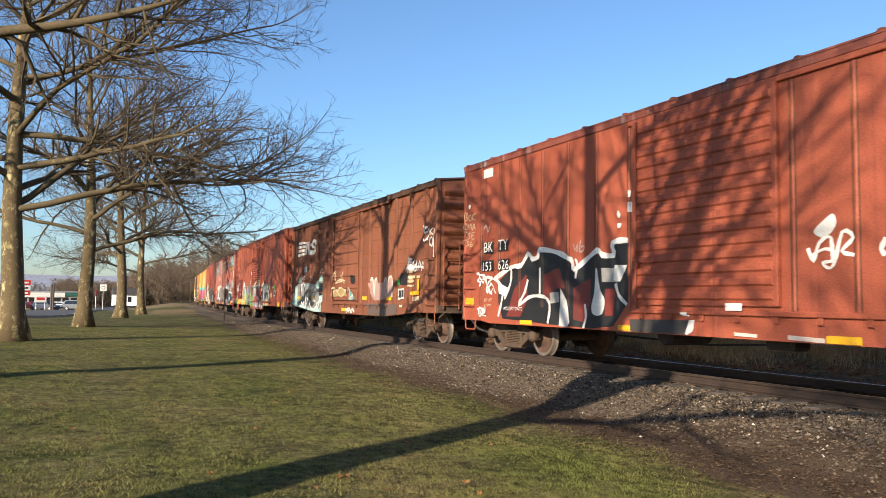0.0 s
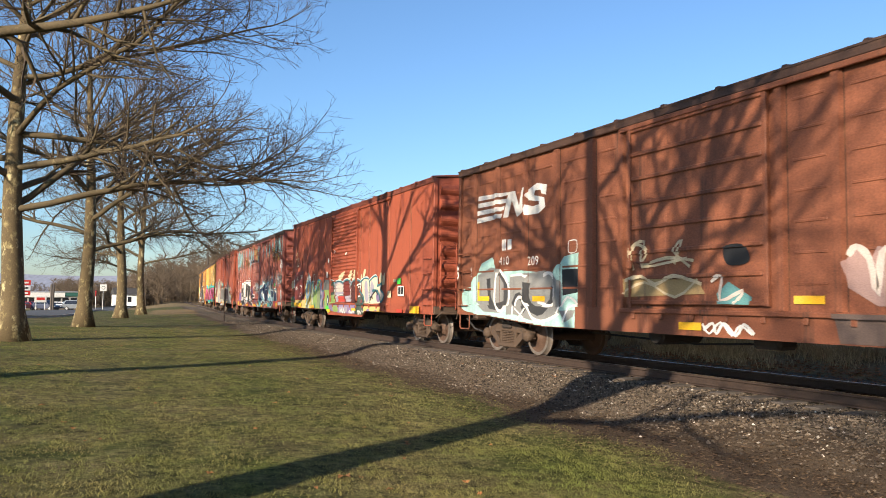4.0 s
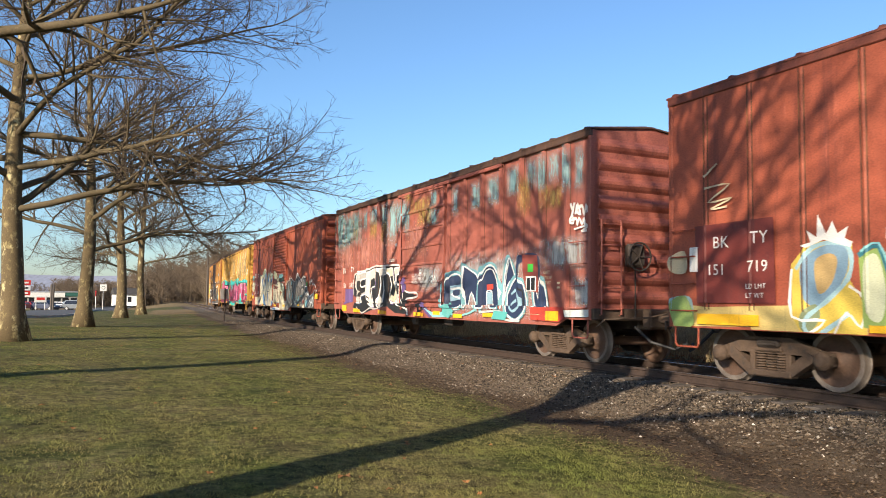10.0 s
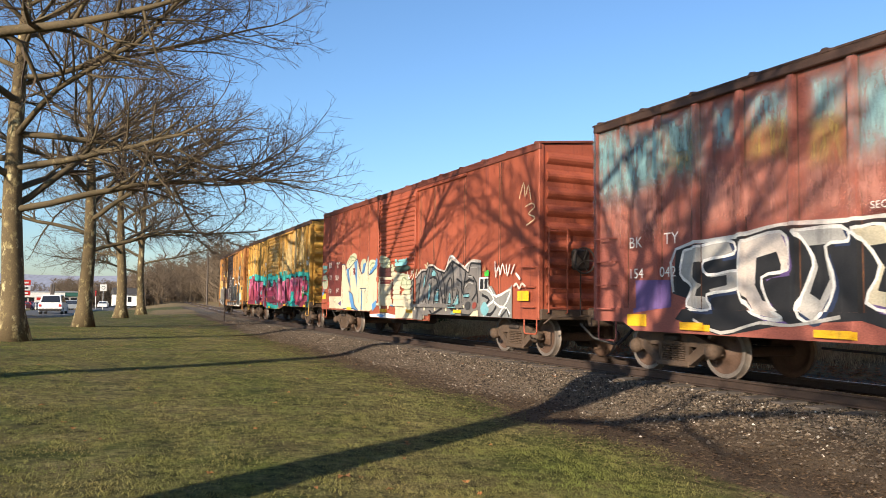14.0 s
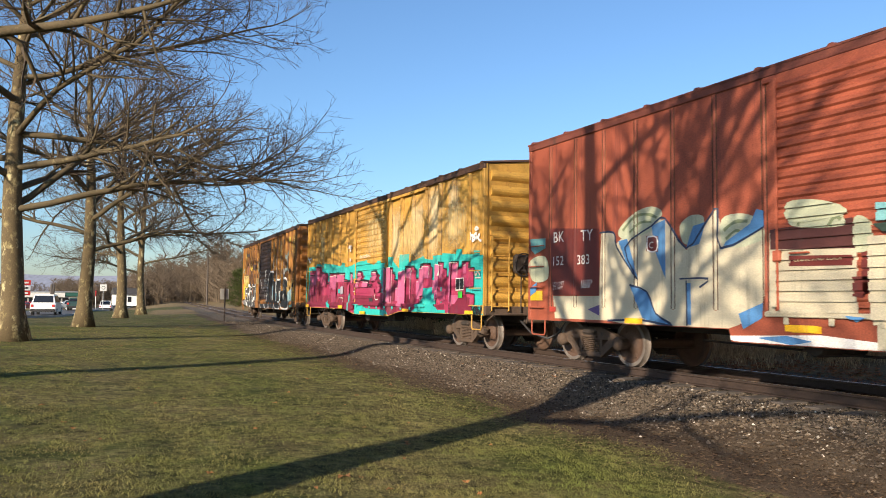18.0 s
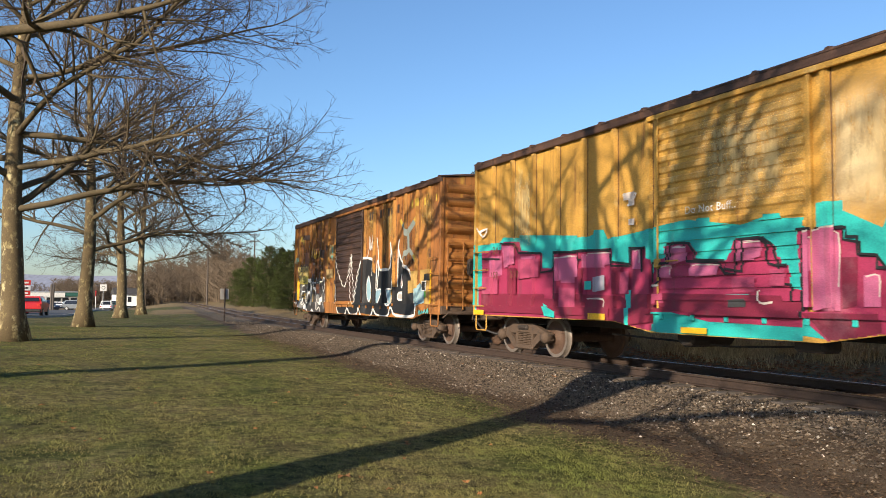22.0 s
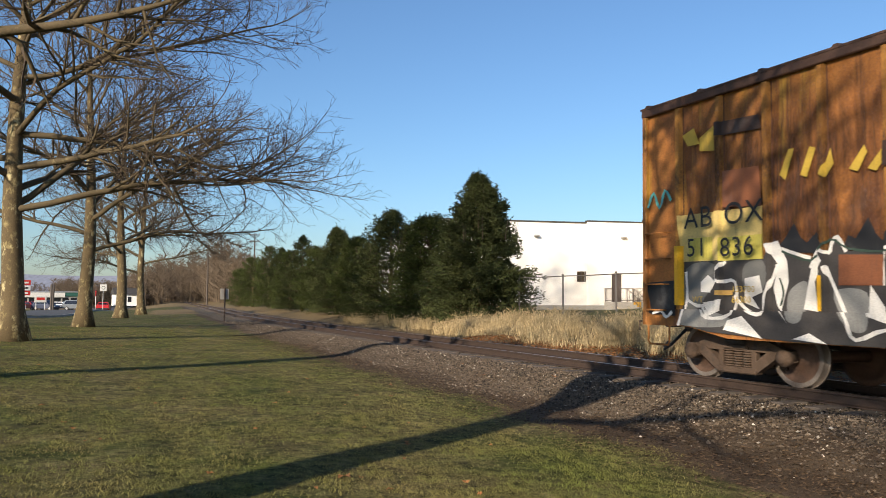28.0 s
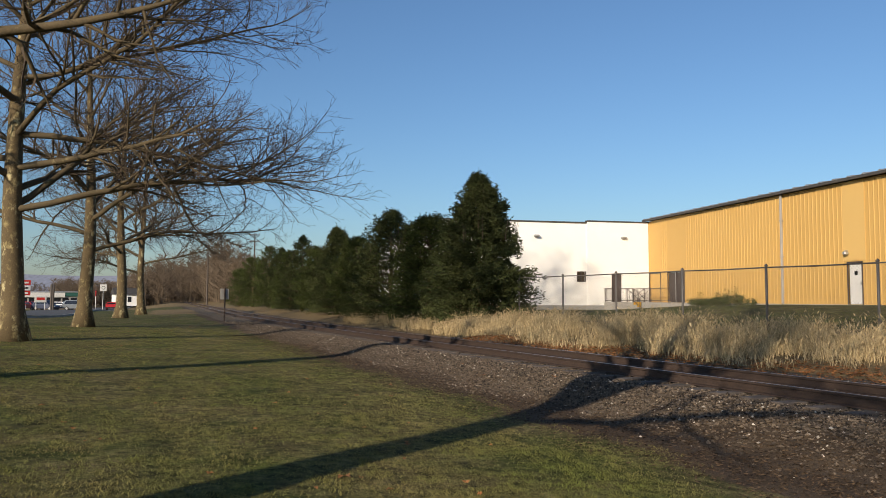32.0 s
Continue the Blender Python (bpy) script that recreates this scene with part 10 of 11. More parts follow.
r.fill("pink2", (-0.19, 1.56), (-0.6, 1.55), (-0.6, 1.34), (-0.19, 1.34))
r.fill("pink2", (-0.86, 1.66), (-1.11, 1.65), (-1.1, 1.42), (-0.86, 1.43))
r.fill("pinkd", (6.18, 1.91), (5.92, 1.9), (5.92, 1.33), (6.17, 1.34))
r.fill("pinkd", (3.63, 1.82), (3.44, 1.81), (3.48, 1.33), (3.63, 1.33))
r.fill("pinkd", (2.56, 1.78), (2.39, 1.81), (2.45, 1.32), (2.56, 1.32))
r.line("whitish", 0.02, (4.36, 2.05), (3.71, 2.06))
r.line("whitish", 0.02, (3.35, 2.09), (2.67, 2.07))
r.line("whitish", 0.02, (1.02, 2.06), (0.73, 2.05))
r.line("whitish", 0.02, (-0.42, 2.05), (-0.71, 2.05))
r.line("whitish", 0.02, (0.55, 1.77), (0.07, 1.75))
r.rect("yellow", 3.26, 2.76, 0.86, 0.97)
r.rect("yellow", 7.73, 7.24, 0.86, 0.97)
r.rect("yellow", 0.79, 0.32, 0.71, 0.79)
r.line("white", 0.05, (7.73, 2.92), (7.42, 2.69), (7.22, 2.86), (7.62, 2.81))
r.text("white", 0.17, 0.68, 2.56, "Do Not Buff..")
r.text("brown2", 0.24, 6.82, 2.24, "BK")
r.text("brown2", 0.24, 5.93, 2.21, "TY")
r.text("brown2", 0.22, 6.91, 1.69, "153")
r.text("brown2", 0.22, 6.04, 1.69, "210")
r.rect("whitish", 2.31, 2.02, 2.97, 3.1)
r.rect("whitish", 2.17, 2.02, 2.86, 2.97)
r.rect("whitish", 2.17, 2.02, 2.52, 2.63)
r.fill("dgrey", (-0.11, 1.23), (-0.43, 1.25), (-0.42, 1.13), (-0.09, 1.12))
r.stain("goldl", (6.03, 3.74), (5.36, 3.84), (5.27, 2.62), (5.84, 2.57))
r.fill("greyp", (3.19, 1.64), (2.84, 1.67), (2.84, 1.4), (3.19, 1.36))
r.fill("hotpink", (-1.4, 2.13), (-1.8, 2.18), (-1.79, 1.14), (-1.4, 1.08))
r.fill("hotpink", (-2.63, 2.01), (-3.01, 2.04), (-3, 0.97), (-2.62, 0.96))
r.fill("hotpink", (-4.03, 2.06), (-4.34, 2.08), (-4.33, 1.32), (-4.02, 1.28))
r.fill("hotpink", (-5.09, 2.11), (-5.35, 2.12), (-5.33, 1.24), (-5.07, 1.17))
r.fill("hotpink", (-6.01, 2.13), (-6.2, 2.14), (-6.17, 1.18), (-5.98, 1.11))
r.line("whitish", 0.025, (-1.4, 2.13), (-1.8, 2.18))
r.line("whitish", 0.025, (-2.63, 2.01), (-3.01, 2.04), (-3, 1.68))
r.line("whitish", 0.025, (-4.03, 2.06), (-4.34, 2.08))
r.line("whitish", 0.025, (-5.09, 2.11), (-5.35, 2.12), (-5.34, 1.83))
r.line("whitish", 0.025, (-6.01, 2.13), (-6.2, 2.14))

# car g
ART["g"] = r = Art()
r.stain("rustd", (7.01, 4.37), (3.18, 4.27), (3.06, 0.78), (6.83, 1.03))
r.stain("rustd", (-4.84, 3.06), (-5.69, 3.65), (-6.11, 2.06), (-5.2, 2.03))
r.stain("ochres", (-6.35, 4.19), (-7.21, 4.21), (-7.2, 3.29), (-6.34, 3.28))
r.stain("ochres", (-1.84, 4.14), (-2.57, 4.17), (-2.58, 3.36), (-1.84, 3.35))
r.stain("ochres", (-3.57, 4.14), (-4.3, 4.15), (-4.3, 3.13), (-3.56, 3.03))
r.fill("bluep2", (-4.71, 3.57), (-4.87, 3.61), (-5.45, 3.18), (-5.36, 3.04))
r.fill("ochre2", (-4.71, 3.57), (-4.87, 3.61), (-5.03, 3.48), (-4.9, 3.4))
r.fill("bluep2", (-5.36, 3.26), (-5.97, 3.59), (-6.15, 3.46), (-5.51, 3.11))
r.fill("ochre2", (-5.83, 3.5), (-5.97, 3.59), (-6.15, 3.46), (-5.99, 3.37))
r.fill("bluep2", (-5.36, 3.17), (-5.52, 3.13), (-5.57, 2.62), (-5.42, 2.61))
r.fill("bluep2", (-5.45, 2.65), (-5.63, 2.68), (-6.11, 2.33), (-6.01, 2.22))
r.fill("ochre2", (-5.77, 2.47), (-5.9, 2.5), (-6.11, 2.33), (-6.01, 2.22))
r.fill("bluep2", (-4.96, 2.45), (-5.45, 2.7), (-5.54, 2.58), (-5.08, 2.35))
r.rect("brown3", -2.03, -2.18, 3.8, 4.08)
r.rect("brown3", -2.25, -2.43, 3.82, 4.09)
r.rect("brown3", -3.02, -3.22, 3.79, 4.06)
r.rect("brown3", -3.41, -3.53, 3.82, 4.05)
r.rect("brown3", -3.72, -3.9, 3.8, 4.05)
r.rect("brown3", -4.02, -4.13, 3.82, 4.04)
r.rect("brown3", -4.55, -4.71, 3.81, 4.07)
r.rect("brown3", -5.1, -5.25, 3.82, 4.07)
r.rect("ochre2", -5.67, -5.79, 3.84, 4.07)
r.rect("ochre2", -5.9, -6.03, 3.84, 4.07)
r.rect("ochre2", -6.14, -6.22, 3.85, 4.07)
r.rect("ochre2", -6.6, -6.7, 3.83, 4.04)
r.rect("ochre2", -6.86, -6.97, 3.83, 4.05)
r.rect("ochre2", -7.39, -7.47, 3.86, 4.05)
r.fill("black", (-1.71, 2.53), (-2.37, 2.51), (-2.55, 2.34), (-2.67, 2.01), (-2.79, 2.24), (-3.02, 2.15), (-3.63, 2.11), (-4.03, 2.19), (-4.09, 2.73), (-4.28, 2.28), (-4.41, 1.57), (-4.73, 1.57), (-4.74, 2.66), (-5.12, 2.15), (-5.45, 2.06), (-5.82, 1.73), (-6.03, 1.41), (-6.2, 1.11), (-6.09, 0.72), (-4.4, 0.81), (-4.12, 0.69), (-2.96, 0.68), (-1.3, 0.74), (0.1, 0.65), (1.18, 0.71), (1.28, 0.9), (-0.7, 0.94), (-0.85, 1.39), (-1.15, 2.09))
r.line("white", 0.08, (-0.7, 1.03), (-0.93, 1.57), (-1.15, 2.09), (-1.57, 2.54), (-2.11, 2.55), (-2.49, 2.42), (-2.55, 1.94))
r.line("white", 0.08, (-2.79, 1.53), (-2.85, 2.32), (-2.97, 2.39), (-3.14, 2.14), (-3.63, 2.13), (-4.03, 2.19), (-4.09, 2.73), (-4.02, 2.96))
r.line("white", 0.06, (-2.82, 3.19), (-3.03, 2.3), (-2.85, 1.38))
r.line("white", 0.07, (-4.04, 2.88), (-4.28, 2.35), (-4.34, 1.79), (-4.41, 1.5))
r.line("white", 0.07, (-4.77, 3), (-4.7, 2.66), (-4.7, 1.57))
r.line("white", 0.08, (-4.72, 2.73), (-4.96, 2.37), (-5.45, 2.1), (-5.6, 2.02), (-5.86, 1.73))
r.line("white", 0.08, (-5.93, 1.48), (-6.06, 1.23), (-6.2, 1.05), (-6.19, 0.87), (-6.09, 0.74), (-5.26, 0.71), (-4.58, 0.75), (-4.4, 0.91))
r.line("white", 0.07, (1.28, 0.9), (0.99, 0.66), (0.27, 0.64), (0.02, 0.88), (-0.39, 0.66), (-1.08, 0.69), (-1.23, 0.91), (-1.58, 0.62), (-2.49, 0.66), (-2.73, 0.91), (-3.02, 0.72), (-4.02, 0.69), (-4.22, 0.94), (-4.4, 0.91))
r.line("white", 0.05, (-1.91, 2.59), (-2.11, 2.95), (-2.11, 3.29), (-2.24, 2.81), (-2.39, 3.17), (-2.43, 2.79), (-2.55, 3.31), (-2.55, 2.9))
r.blob("lightblue", (-1.91, 1.71), (-2.09, 1.96), (-2.26, 1.7), (-2.36, 1.38), (-2.18, 1.12), (-1.95, 1.3))
r.line("white", 0.05, (-1.91, 1.71), (-2.09, 1.96), (-2.26, 1.7), (-2.36, 1.38), (-2.18, 1.12), (-1.95, 1.3), (-1.91, 1.71))
r.fill("lightblue", (-2.81, 1.49), (-3.3, 1.49), (-2.96, 1.07), (-2.81, 1.1))
r.fill("lightblue", (-3.71, 1.48), (-4.27, 1.47), (-4.36, 1.09), (-4.02, 1.04), (-3.83, 1.22))
r.line("white", 0.05, (-2.81, 1.49), (-3.32, 1.49), (-2.96, 1.07))
r.line("white", 0.05, (-3.71, 1.52), (-4.3, 1.47), (-4.36, 1.09), (-3.97, 1.04), (-3.71, 1.52))
r.fill("maroon", (-4.95, 1.76), (-5.04, 1.92), (-5.28, 1.62), (-5.03, 1.56))
r.line("white", 0.05, (-4.99, 1.56), (-5.04, 1.94), (-5.29, 1.62), (-4.99, 1.56))
r.blob("silver", (-4.73, 1.36), (-4.94, 1.41), (-5.19, 1.36), (-5.15, 1.23), (-4.81, 1.21))
r.line("white", 0.06, (-4.7, 1.29), (-4.81, 1.39), (-5.15, 1.39), (-5.23, 1.29), (-5.11, 1.19), (-4.77, 1.2), (-4.7, 1.29))
r.fill("lightblue2", (-5.93, 1.48), (-6.41, 1.67), (-6.7, 1.46), (-6.7, 1.12), (-6.23, 1.01))
r.fill("goldp", (-5.68, 2.02), (-6.22, 2.01), (-6.21, 1.53), (-6.03, 1.47), (-5.75, 1.73))
r.fill("goldp", (-6.42, 2.03), (-7.16, 2.03), (-7.14, 1.07), (-6.75, 1.09), (-6.7, 1.46), (-6.41, 1.7))
r.rect("yellow", -7.08, -7.16, 1.1, 2.01)
r.fill("black", (-6.7, 1.91), (-7.07, 1.91), (-7.07, 1.72), (-6.69, 1.72))
r.fill("white", (-6.53, 1.72), (-7, 1.71), (-6.99, 1.43), (-6.54, 1.44))
r.rect("black", -6.56, -6.76, 1.46, 1.69)
r.rect("black", -6.8, -6.97, 1.46, 1.68)
r.fill("green", (-6.73, 1.42), (-6.93, 1.42), (-6.93, 1.26), (-6.73, 1.26))
r.line("white", 0.05, (1.41, 2.93), (1.3, 2.41), (0.64, 1.79), (0.28, 1.64), (-0.05, 1.96), (-0.3, 2.5), (-0.45, 2.77), (-0.54, 2.12), (-0.7, 1.75), (-0.78, 1.03))
r.line("white", 0.05, (-0.45, 2.67), (-0.3, 1.95), (-0.39, 1.03))
r.line("white", 0.05, (1.39, 1.81), (1.34, 1))
r.rect("yellow", -2.46, -2.57, 1.08, 1.54)
r.rect("yellow", -4.3, -4.4, 1.09, 1.54)
r.fill("goldp", (-5.52, 1.74), (-6.11, 1.75), (-6.1, 1.41), (-5.55, 1.37))
r.line("teal2", 0.05, (-6.5, 0.91), (-6.52, 0.77), (-6.56, 0.89), (-6.65, 0.78), (-6.72, 0.89), (-6.81, 0.77), (-6.9, 0.93), (-6.99, 0.82), (-7.11, 0.96), (-7.13, 0.8))
r.fill("grey2", (6.89, 1.83), (6.06, 1.83), (5.3, 1.8), (5.17, 2.08), (5.05, 1.95), (4.59, 1.74), (4.48, 1.9), (4.32, 1.84), (4.21, 2.04), (4.05, 1.85), (3.59, 1.81), (3.25, 2.03), (3.07, 1.98), (3.04, 1.6), (3.01, 0.98), (2.77, 0.79), (2.78, 0.68), (4.34, 0.65), (7.01, 0.78), (6.93, 1.13))
r.blob("grey3", (6.85, 1.72), (6.24, 1.76), (6.39, 1.35), (6.85, 0.97))
r.blob("grey1", (6.77, 1.08), (5.97, 0.99), (6.11, 0.83), (6.93, 0.84))
r.blob("grey1", (4.94, 1.34), (4.65, 1.47), (4.72, 0.97), (4.95, 0.97))
r.blob("grey1", (4.27, 1.33), (3.82, 1.33), (3.8, 0.87), (4.07, 0.9))
r.blob("grey3", (5.69, 1.74), (5.3, 1.77), (5.3, 1.39), (5.69, 1.39))
r.fill("black", (5.08, 1.98), (4.96, 2.11), (4.84, 2.27), (4.74, 2.07), (4.65, 1.99), (4.5, 2.12), (4.39, 1.96), (4.53, 1.85), (4.82, 1.87))
r.fill("black", (4.11, 1.92), (4.05, 2.05), (3.95, 2), (3.78, 2.25), (3.68, 2.04), (3.6, 1.95), (3.49, 2.09), (3.38, 1.9), (3.59, 1.82), (3.95, 1.87))
r.fill("white", (5.3, 2.01), (5.11, 2.05), (4.96, 1.76), (4.94, 1.48), (5.06, 1.1), (4.94, 0.92), (5.13, 1.15), (5.19, 1.39), (5.11, 1.72), (5.24, 1.89))
r.fill("white", (4.71, 1.11), (4.59, 1.65), (4.48, 1.9), (4.39, 1.74), (4.54, 1.47), (4.49, 1.08))
r.fill("white", (3.77, 1.42), (3.8, 1.04), (3.56, 0.96), (3.33, 0.97), (3.35, 1.45), (3.54, 1.08))
r.fill("white", (5.97, 0.93), (5.7, 1), (5.34, 0.69), (6.05, 0.79))
r.fill("white", (4.85, 0.71), (4.59, 0.8), (4.33, 0.67))
r.fill("white", (6.54, 1.5), (6.39, 1.61), (6.24, 1.5), (6.36, 1.34), (6.54, 1.35))
r.fill("white", (5.69, 1.54), (5.43, 1.58), (5.37, 1.34), (5.56, 1.27), (5.43, 1.1), (5.69, 1.19))
r.fill("white", (6.5, 1.19), (6.1, 1.24), (6.11, 1.07), (6.39, 0.97))
r.line("white", 0.05, (6.04, 1.8), (6.24, 1.63), (6.14, 1.5), (5.86, 1.49), (5.9, 1.03), (6.39, 0.96), (6.51, 1.13))
r.line("white", 0.05, (6.85, 1.67), (6.83, 1.24), (6.98, 0.81))
r.line("white", 0.05, (6.85, 1.24), (6.62, 1.14), (6.47, 1.15))
r.line("white", 0.05, (5.89, 1.29), (5.63, 1.08), (5.36, 1.04), (5.29, 1.29), (5.11, 1.72))
r.line("white", 0.05, (5.05, 1.93), (4.59, 1.78))
r.line("white", 0.05, (4.59, 1.65), (4.48, 1.88), (4.32, 1.84), (4.28, 1.95), (4.2, 2.04), (4.08, 1.84))
r.line("white", 0.05, (4.37, 1.67), (4.22, 1.33), (4.03, 0.9))
r.line("white", 0.05, (3.54, 1.87), (3.6, 1.41))
r.line("white", 0.05, (3.57, 1.85), (3.26, 1.91), (3.24, 2.03), (3.07, 1.97), (3.04, 1.6), (3.21, 1.51), (3.3, 1.69))
r.line("white", 0.05, (3.07, 1.45), (3, 1.05), (2.93, 0.82))
r.line("white", 0.05, (4.05, 0.92), (3.93, 0.74), (3.54, 0.88), (3.37, 0.68))
r.line("dgreen", 0.03, (5.04, 1.9), (4.59, 1.75), (4.3, 2.01), (4.05, 1.88), (3.6, 1.82), (3.27, 1.88))
r.line("dgreen", 0.03, (5.08, 1.53), (5.02, 1.34), (5.07, 1.15))
r.fill("cream3", (6.97, 2.57), (5.33, 2.56), (5.33, 1.81), (6.93, 1.83))
r.fill("goldl2", (2.58, 2.34), (1.97, 2.33), (1.95, 2), (2.56, 1.99))
r.fill("black", (7.78, 1.51), (7.03, 1.54), (7.03, 0.97), (7.63, 1))
r.line("white", 0.05, (7.56, 1), (7.36, 1.05), (7.23, 0.95), (7.1, 1.04))
r.fill("rust2", (4.18, 1.81), (3.59, 1.78), (3.6, 1.41), (4.19, 1.42))
r.rect("yellow", 7.03, 6.89, 1.14, 2.08)
r.rect("yellow", 4.5, 4.39, 1.09, 1.55)
r.rect("yelp", 6.78, 6.29, 1.84, 2.19)
r.rect("yelp", 6.12, 5.33, 1.81, 2.16)
r.text("black", 0.46, 6.8, 2.34, "AB")
r.text("black", 0.46, 5.99, 2.34, "OX")
r.text("black", 0.40, 6.75, 1.9, "51")
r.text("black", 0.40, 6.07, 1.87, "836")
r.fill("ochre2", (5.05, 2.95), (4.9, 3.29), (4.81, 3.28), (4.96, 2.87))
r.fill("ochre2", (4.72, 2.91), (4.57, 3.27), (4.48, 3.23), (4.62, 2.86))
r.fill("ochre2", (4.4, 2.87), (4.26, 3.19), (4.22, 2.98), (4.34, 2.82))
r.fill("ochre2", (4.01, 2.88), (3.8, 3.15), (3.76, 3.05), (3.89, 2.83))
r.fill("ochre2", (3.76, 2.85), (3.56, 3.08), (3.53, 2.95), (3.65, 2.8))
r.fill("ochre2", (6.9, 3.85), (6.65, 3.93), (6.53, 3.66), (6.78, 3.66))
r.fill("ochre2", (6.53, 3.75), (6.23, 3.89), (6.23, 3.5), (6.53, 3.54))
r.fill("brown3", (6.17, 3.92), (5.4, 3.88), (5.35, 3.67), (6.17, 3.71))
r.fill("rust2", (6.08, 3.16), (5.4, 3.14), (5.36, 2.56), (6.08, 2.61))
r.fill("brown3", (3.52, 3.14), (3.08, 3.13), (3.16, 2.77), (3.53, 2.85))
r.fill("goldl2", (2.43, 3.29), (2.22, 3.26), (2.23, 2.76), (2.45, 2.76))
r.fill("goldl2", (2.2, 3.24), (1.87, 3.26), (1.89, 2.63), (2.2, 2.67))
r.line("teal2", 0.05, (2.15, 3.09), (2.01, 3.18), (2.07, 2.94), (1.93, 3.05))
r.line("teal2", 0.05, (2.15, 2.86), (2.11, 2.74), (2.05, 2.88), (1.96, 2.69))
r.fill("brown3", (2.93, 3.29), (2.53, 3.25), (2.94, 2.99))
r.line("teal2", 0.05, (7.71, 2.77), (7.57, 3.01), (7.43, 2.74), (7.3, 3.02), (7.16, 2.84))
r.rect("goldp", 6.18, 5.9, 1.3, 1.37)
r.text("ochre2", 0.13, 5.84, 1.34, "153700")
r.text("ochre2", 0.13, 5.84, 1.19, "66300")
r.text("ochre2", 0.13, 6.62, 1.19, "WT")


def lay_paint(spec, art):
    from mathutils.geometry import tessellate_polygon
    cells = relief(spec)
    car = spec["car"]
    for k, (kind, colour, polys) in enumerate(art.rows):
        lift = 0.003 + 0.0004 * k
        if kind == "text":
            size, y, z, words = polys
            cu = bpy.data.curves.new("lettering", 'FONT')
            cu.body, cu.size, cu.space_character = words, size, 1.08
            tmp = bpy.data.objects.new("lettering", cu)
            me = bpy.data.meshes.new_from_object(tmp)
            bpy.data.objects.remove(tmp)
            me.materials.clear()
            me.materials.append(GRAF[colour])
            ob = part("lettering", me, None, car, colour + " stencilled lettering")
            door = spec["door"][0] < y < spec["door"][1]
            out = spec["W"] + (0.06 if door else 0.004) + lift
            ob.matrix_basis = Matrix(((0, 0, -1, -out), (-1, 0, 0, y), (0, 1, 0, z), (0, 0, 0, 1)))
            continue
        mesh = Mesh()
        if kind == "stain":
            ys, zs = [p[0] for p in polys[0]], [p[1] for p in polys[0]]
            ya, yb, za, zb = min(ys) - 0.06, max(ys) + 0.06, min(zs) - 0.12, max(zs) + 0.06
            polys = [[(ya + (yb - ya) * i / 8, za + (zb - za) * j / 8), (ya + (yb - ya) * (i + 1) / 8, za + (zb - za) * j / 8), (ya + (yb - ya) * (i + 1) / 8, za + (zb - za) * (j + 1) / 8),
                      (ya + (yb - ya) * i / 8, za + (zb - za) * (j + 1) / 8)] for i in range(8) for j in range(8)]
        for poly in polys:
            tris = [poly] if len(poly) <= 4 and kind != "fill" else [[poly[i] for i in t] for t in tessellate_polygon([[Vector((*p, 0)) for p in poly]])]
            for tri in tris:
                lo, hi = min(p[0] for p in tri), max(p[0] for p in tri)
                zl, zh = min(p[1] for p in tri), max(p[1] for p in tri)
                for y0, y1, z0, z1, *outs in cells:
                    if hi <= y0 or lo >= y1 or zh <= z0 or zl >= z1:
                        continue
                    q = tri
                    for ax, lim, less in ((0, y0, False), (0, y1, True), (1, z0, False), (1, z1, True)):
                        q = cut(q, ax, lim, less)
                        if len(q) < 3:
                            break
                    if len(q) >= 3:
                        a, d = outs[0], (outs[-1] - outs[0]) / (y1 - y0)
                        mesh.add([(-(a + d * (p[0] - y0)) - lift, p[0], p[1]) for p in q], [tuple(range(len(q)))])
        if not mesh.v:
            continue
        name = {"fill": "graffiti", "stain": "paint_stain", "rect": {"yellow": "reflector", "green": "sticker"}.get(colour, "stencil_panel")}[kind]
        ob = part(name, mesh, GRAF[colour], car)
        if kind == "stain" or colour == "goldl":
            fade = ob.data.attributes.new("fade", 'FLOAT', 'POINT')
            for q, v in zip(fade.data, ob.data.vertices):
                q.value = 1.0 if kind != "stain" else smooth(0, 0.75, 1 - max(abs(2 * (v.co.y - ya) / (yb - ya) - 1), abs(2 * (v.co.z - za) / (zb - za) - 1)))


for sp in SPECS:
    lay_paint(sp, ART[sp["key"]])
    for ob in sp["car"].children_recursive:
        if sp["key"] in "ef" and ob.name.startswith(("track_bracket", "lower_door_track")):
            ob.data.materials[0] = GRAF["turq3" if sp["key"] == "f" else "cream2"]


# ---- the street behind the lawn: road, traffic, shops, signs


def lane(y, u):
    """A place on the street beside the lawn, u metres off the bent straight."""
    shift = -4.0 * (1 - smooth(20, 60, y))
    return u + shift + bend(y)


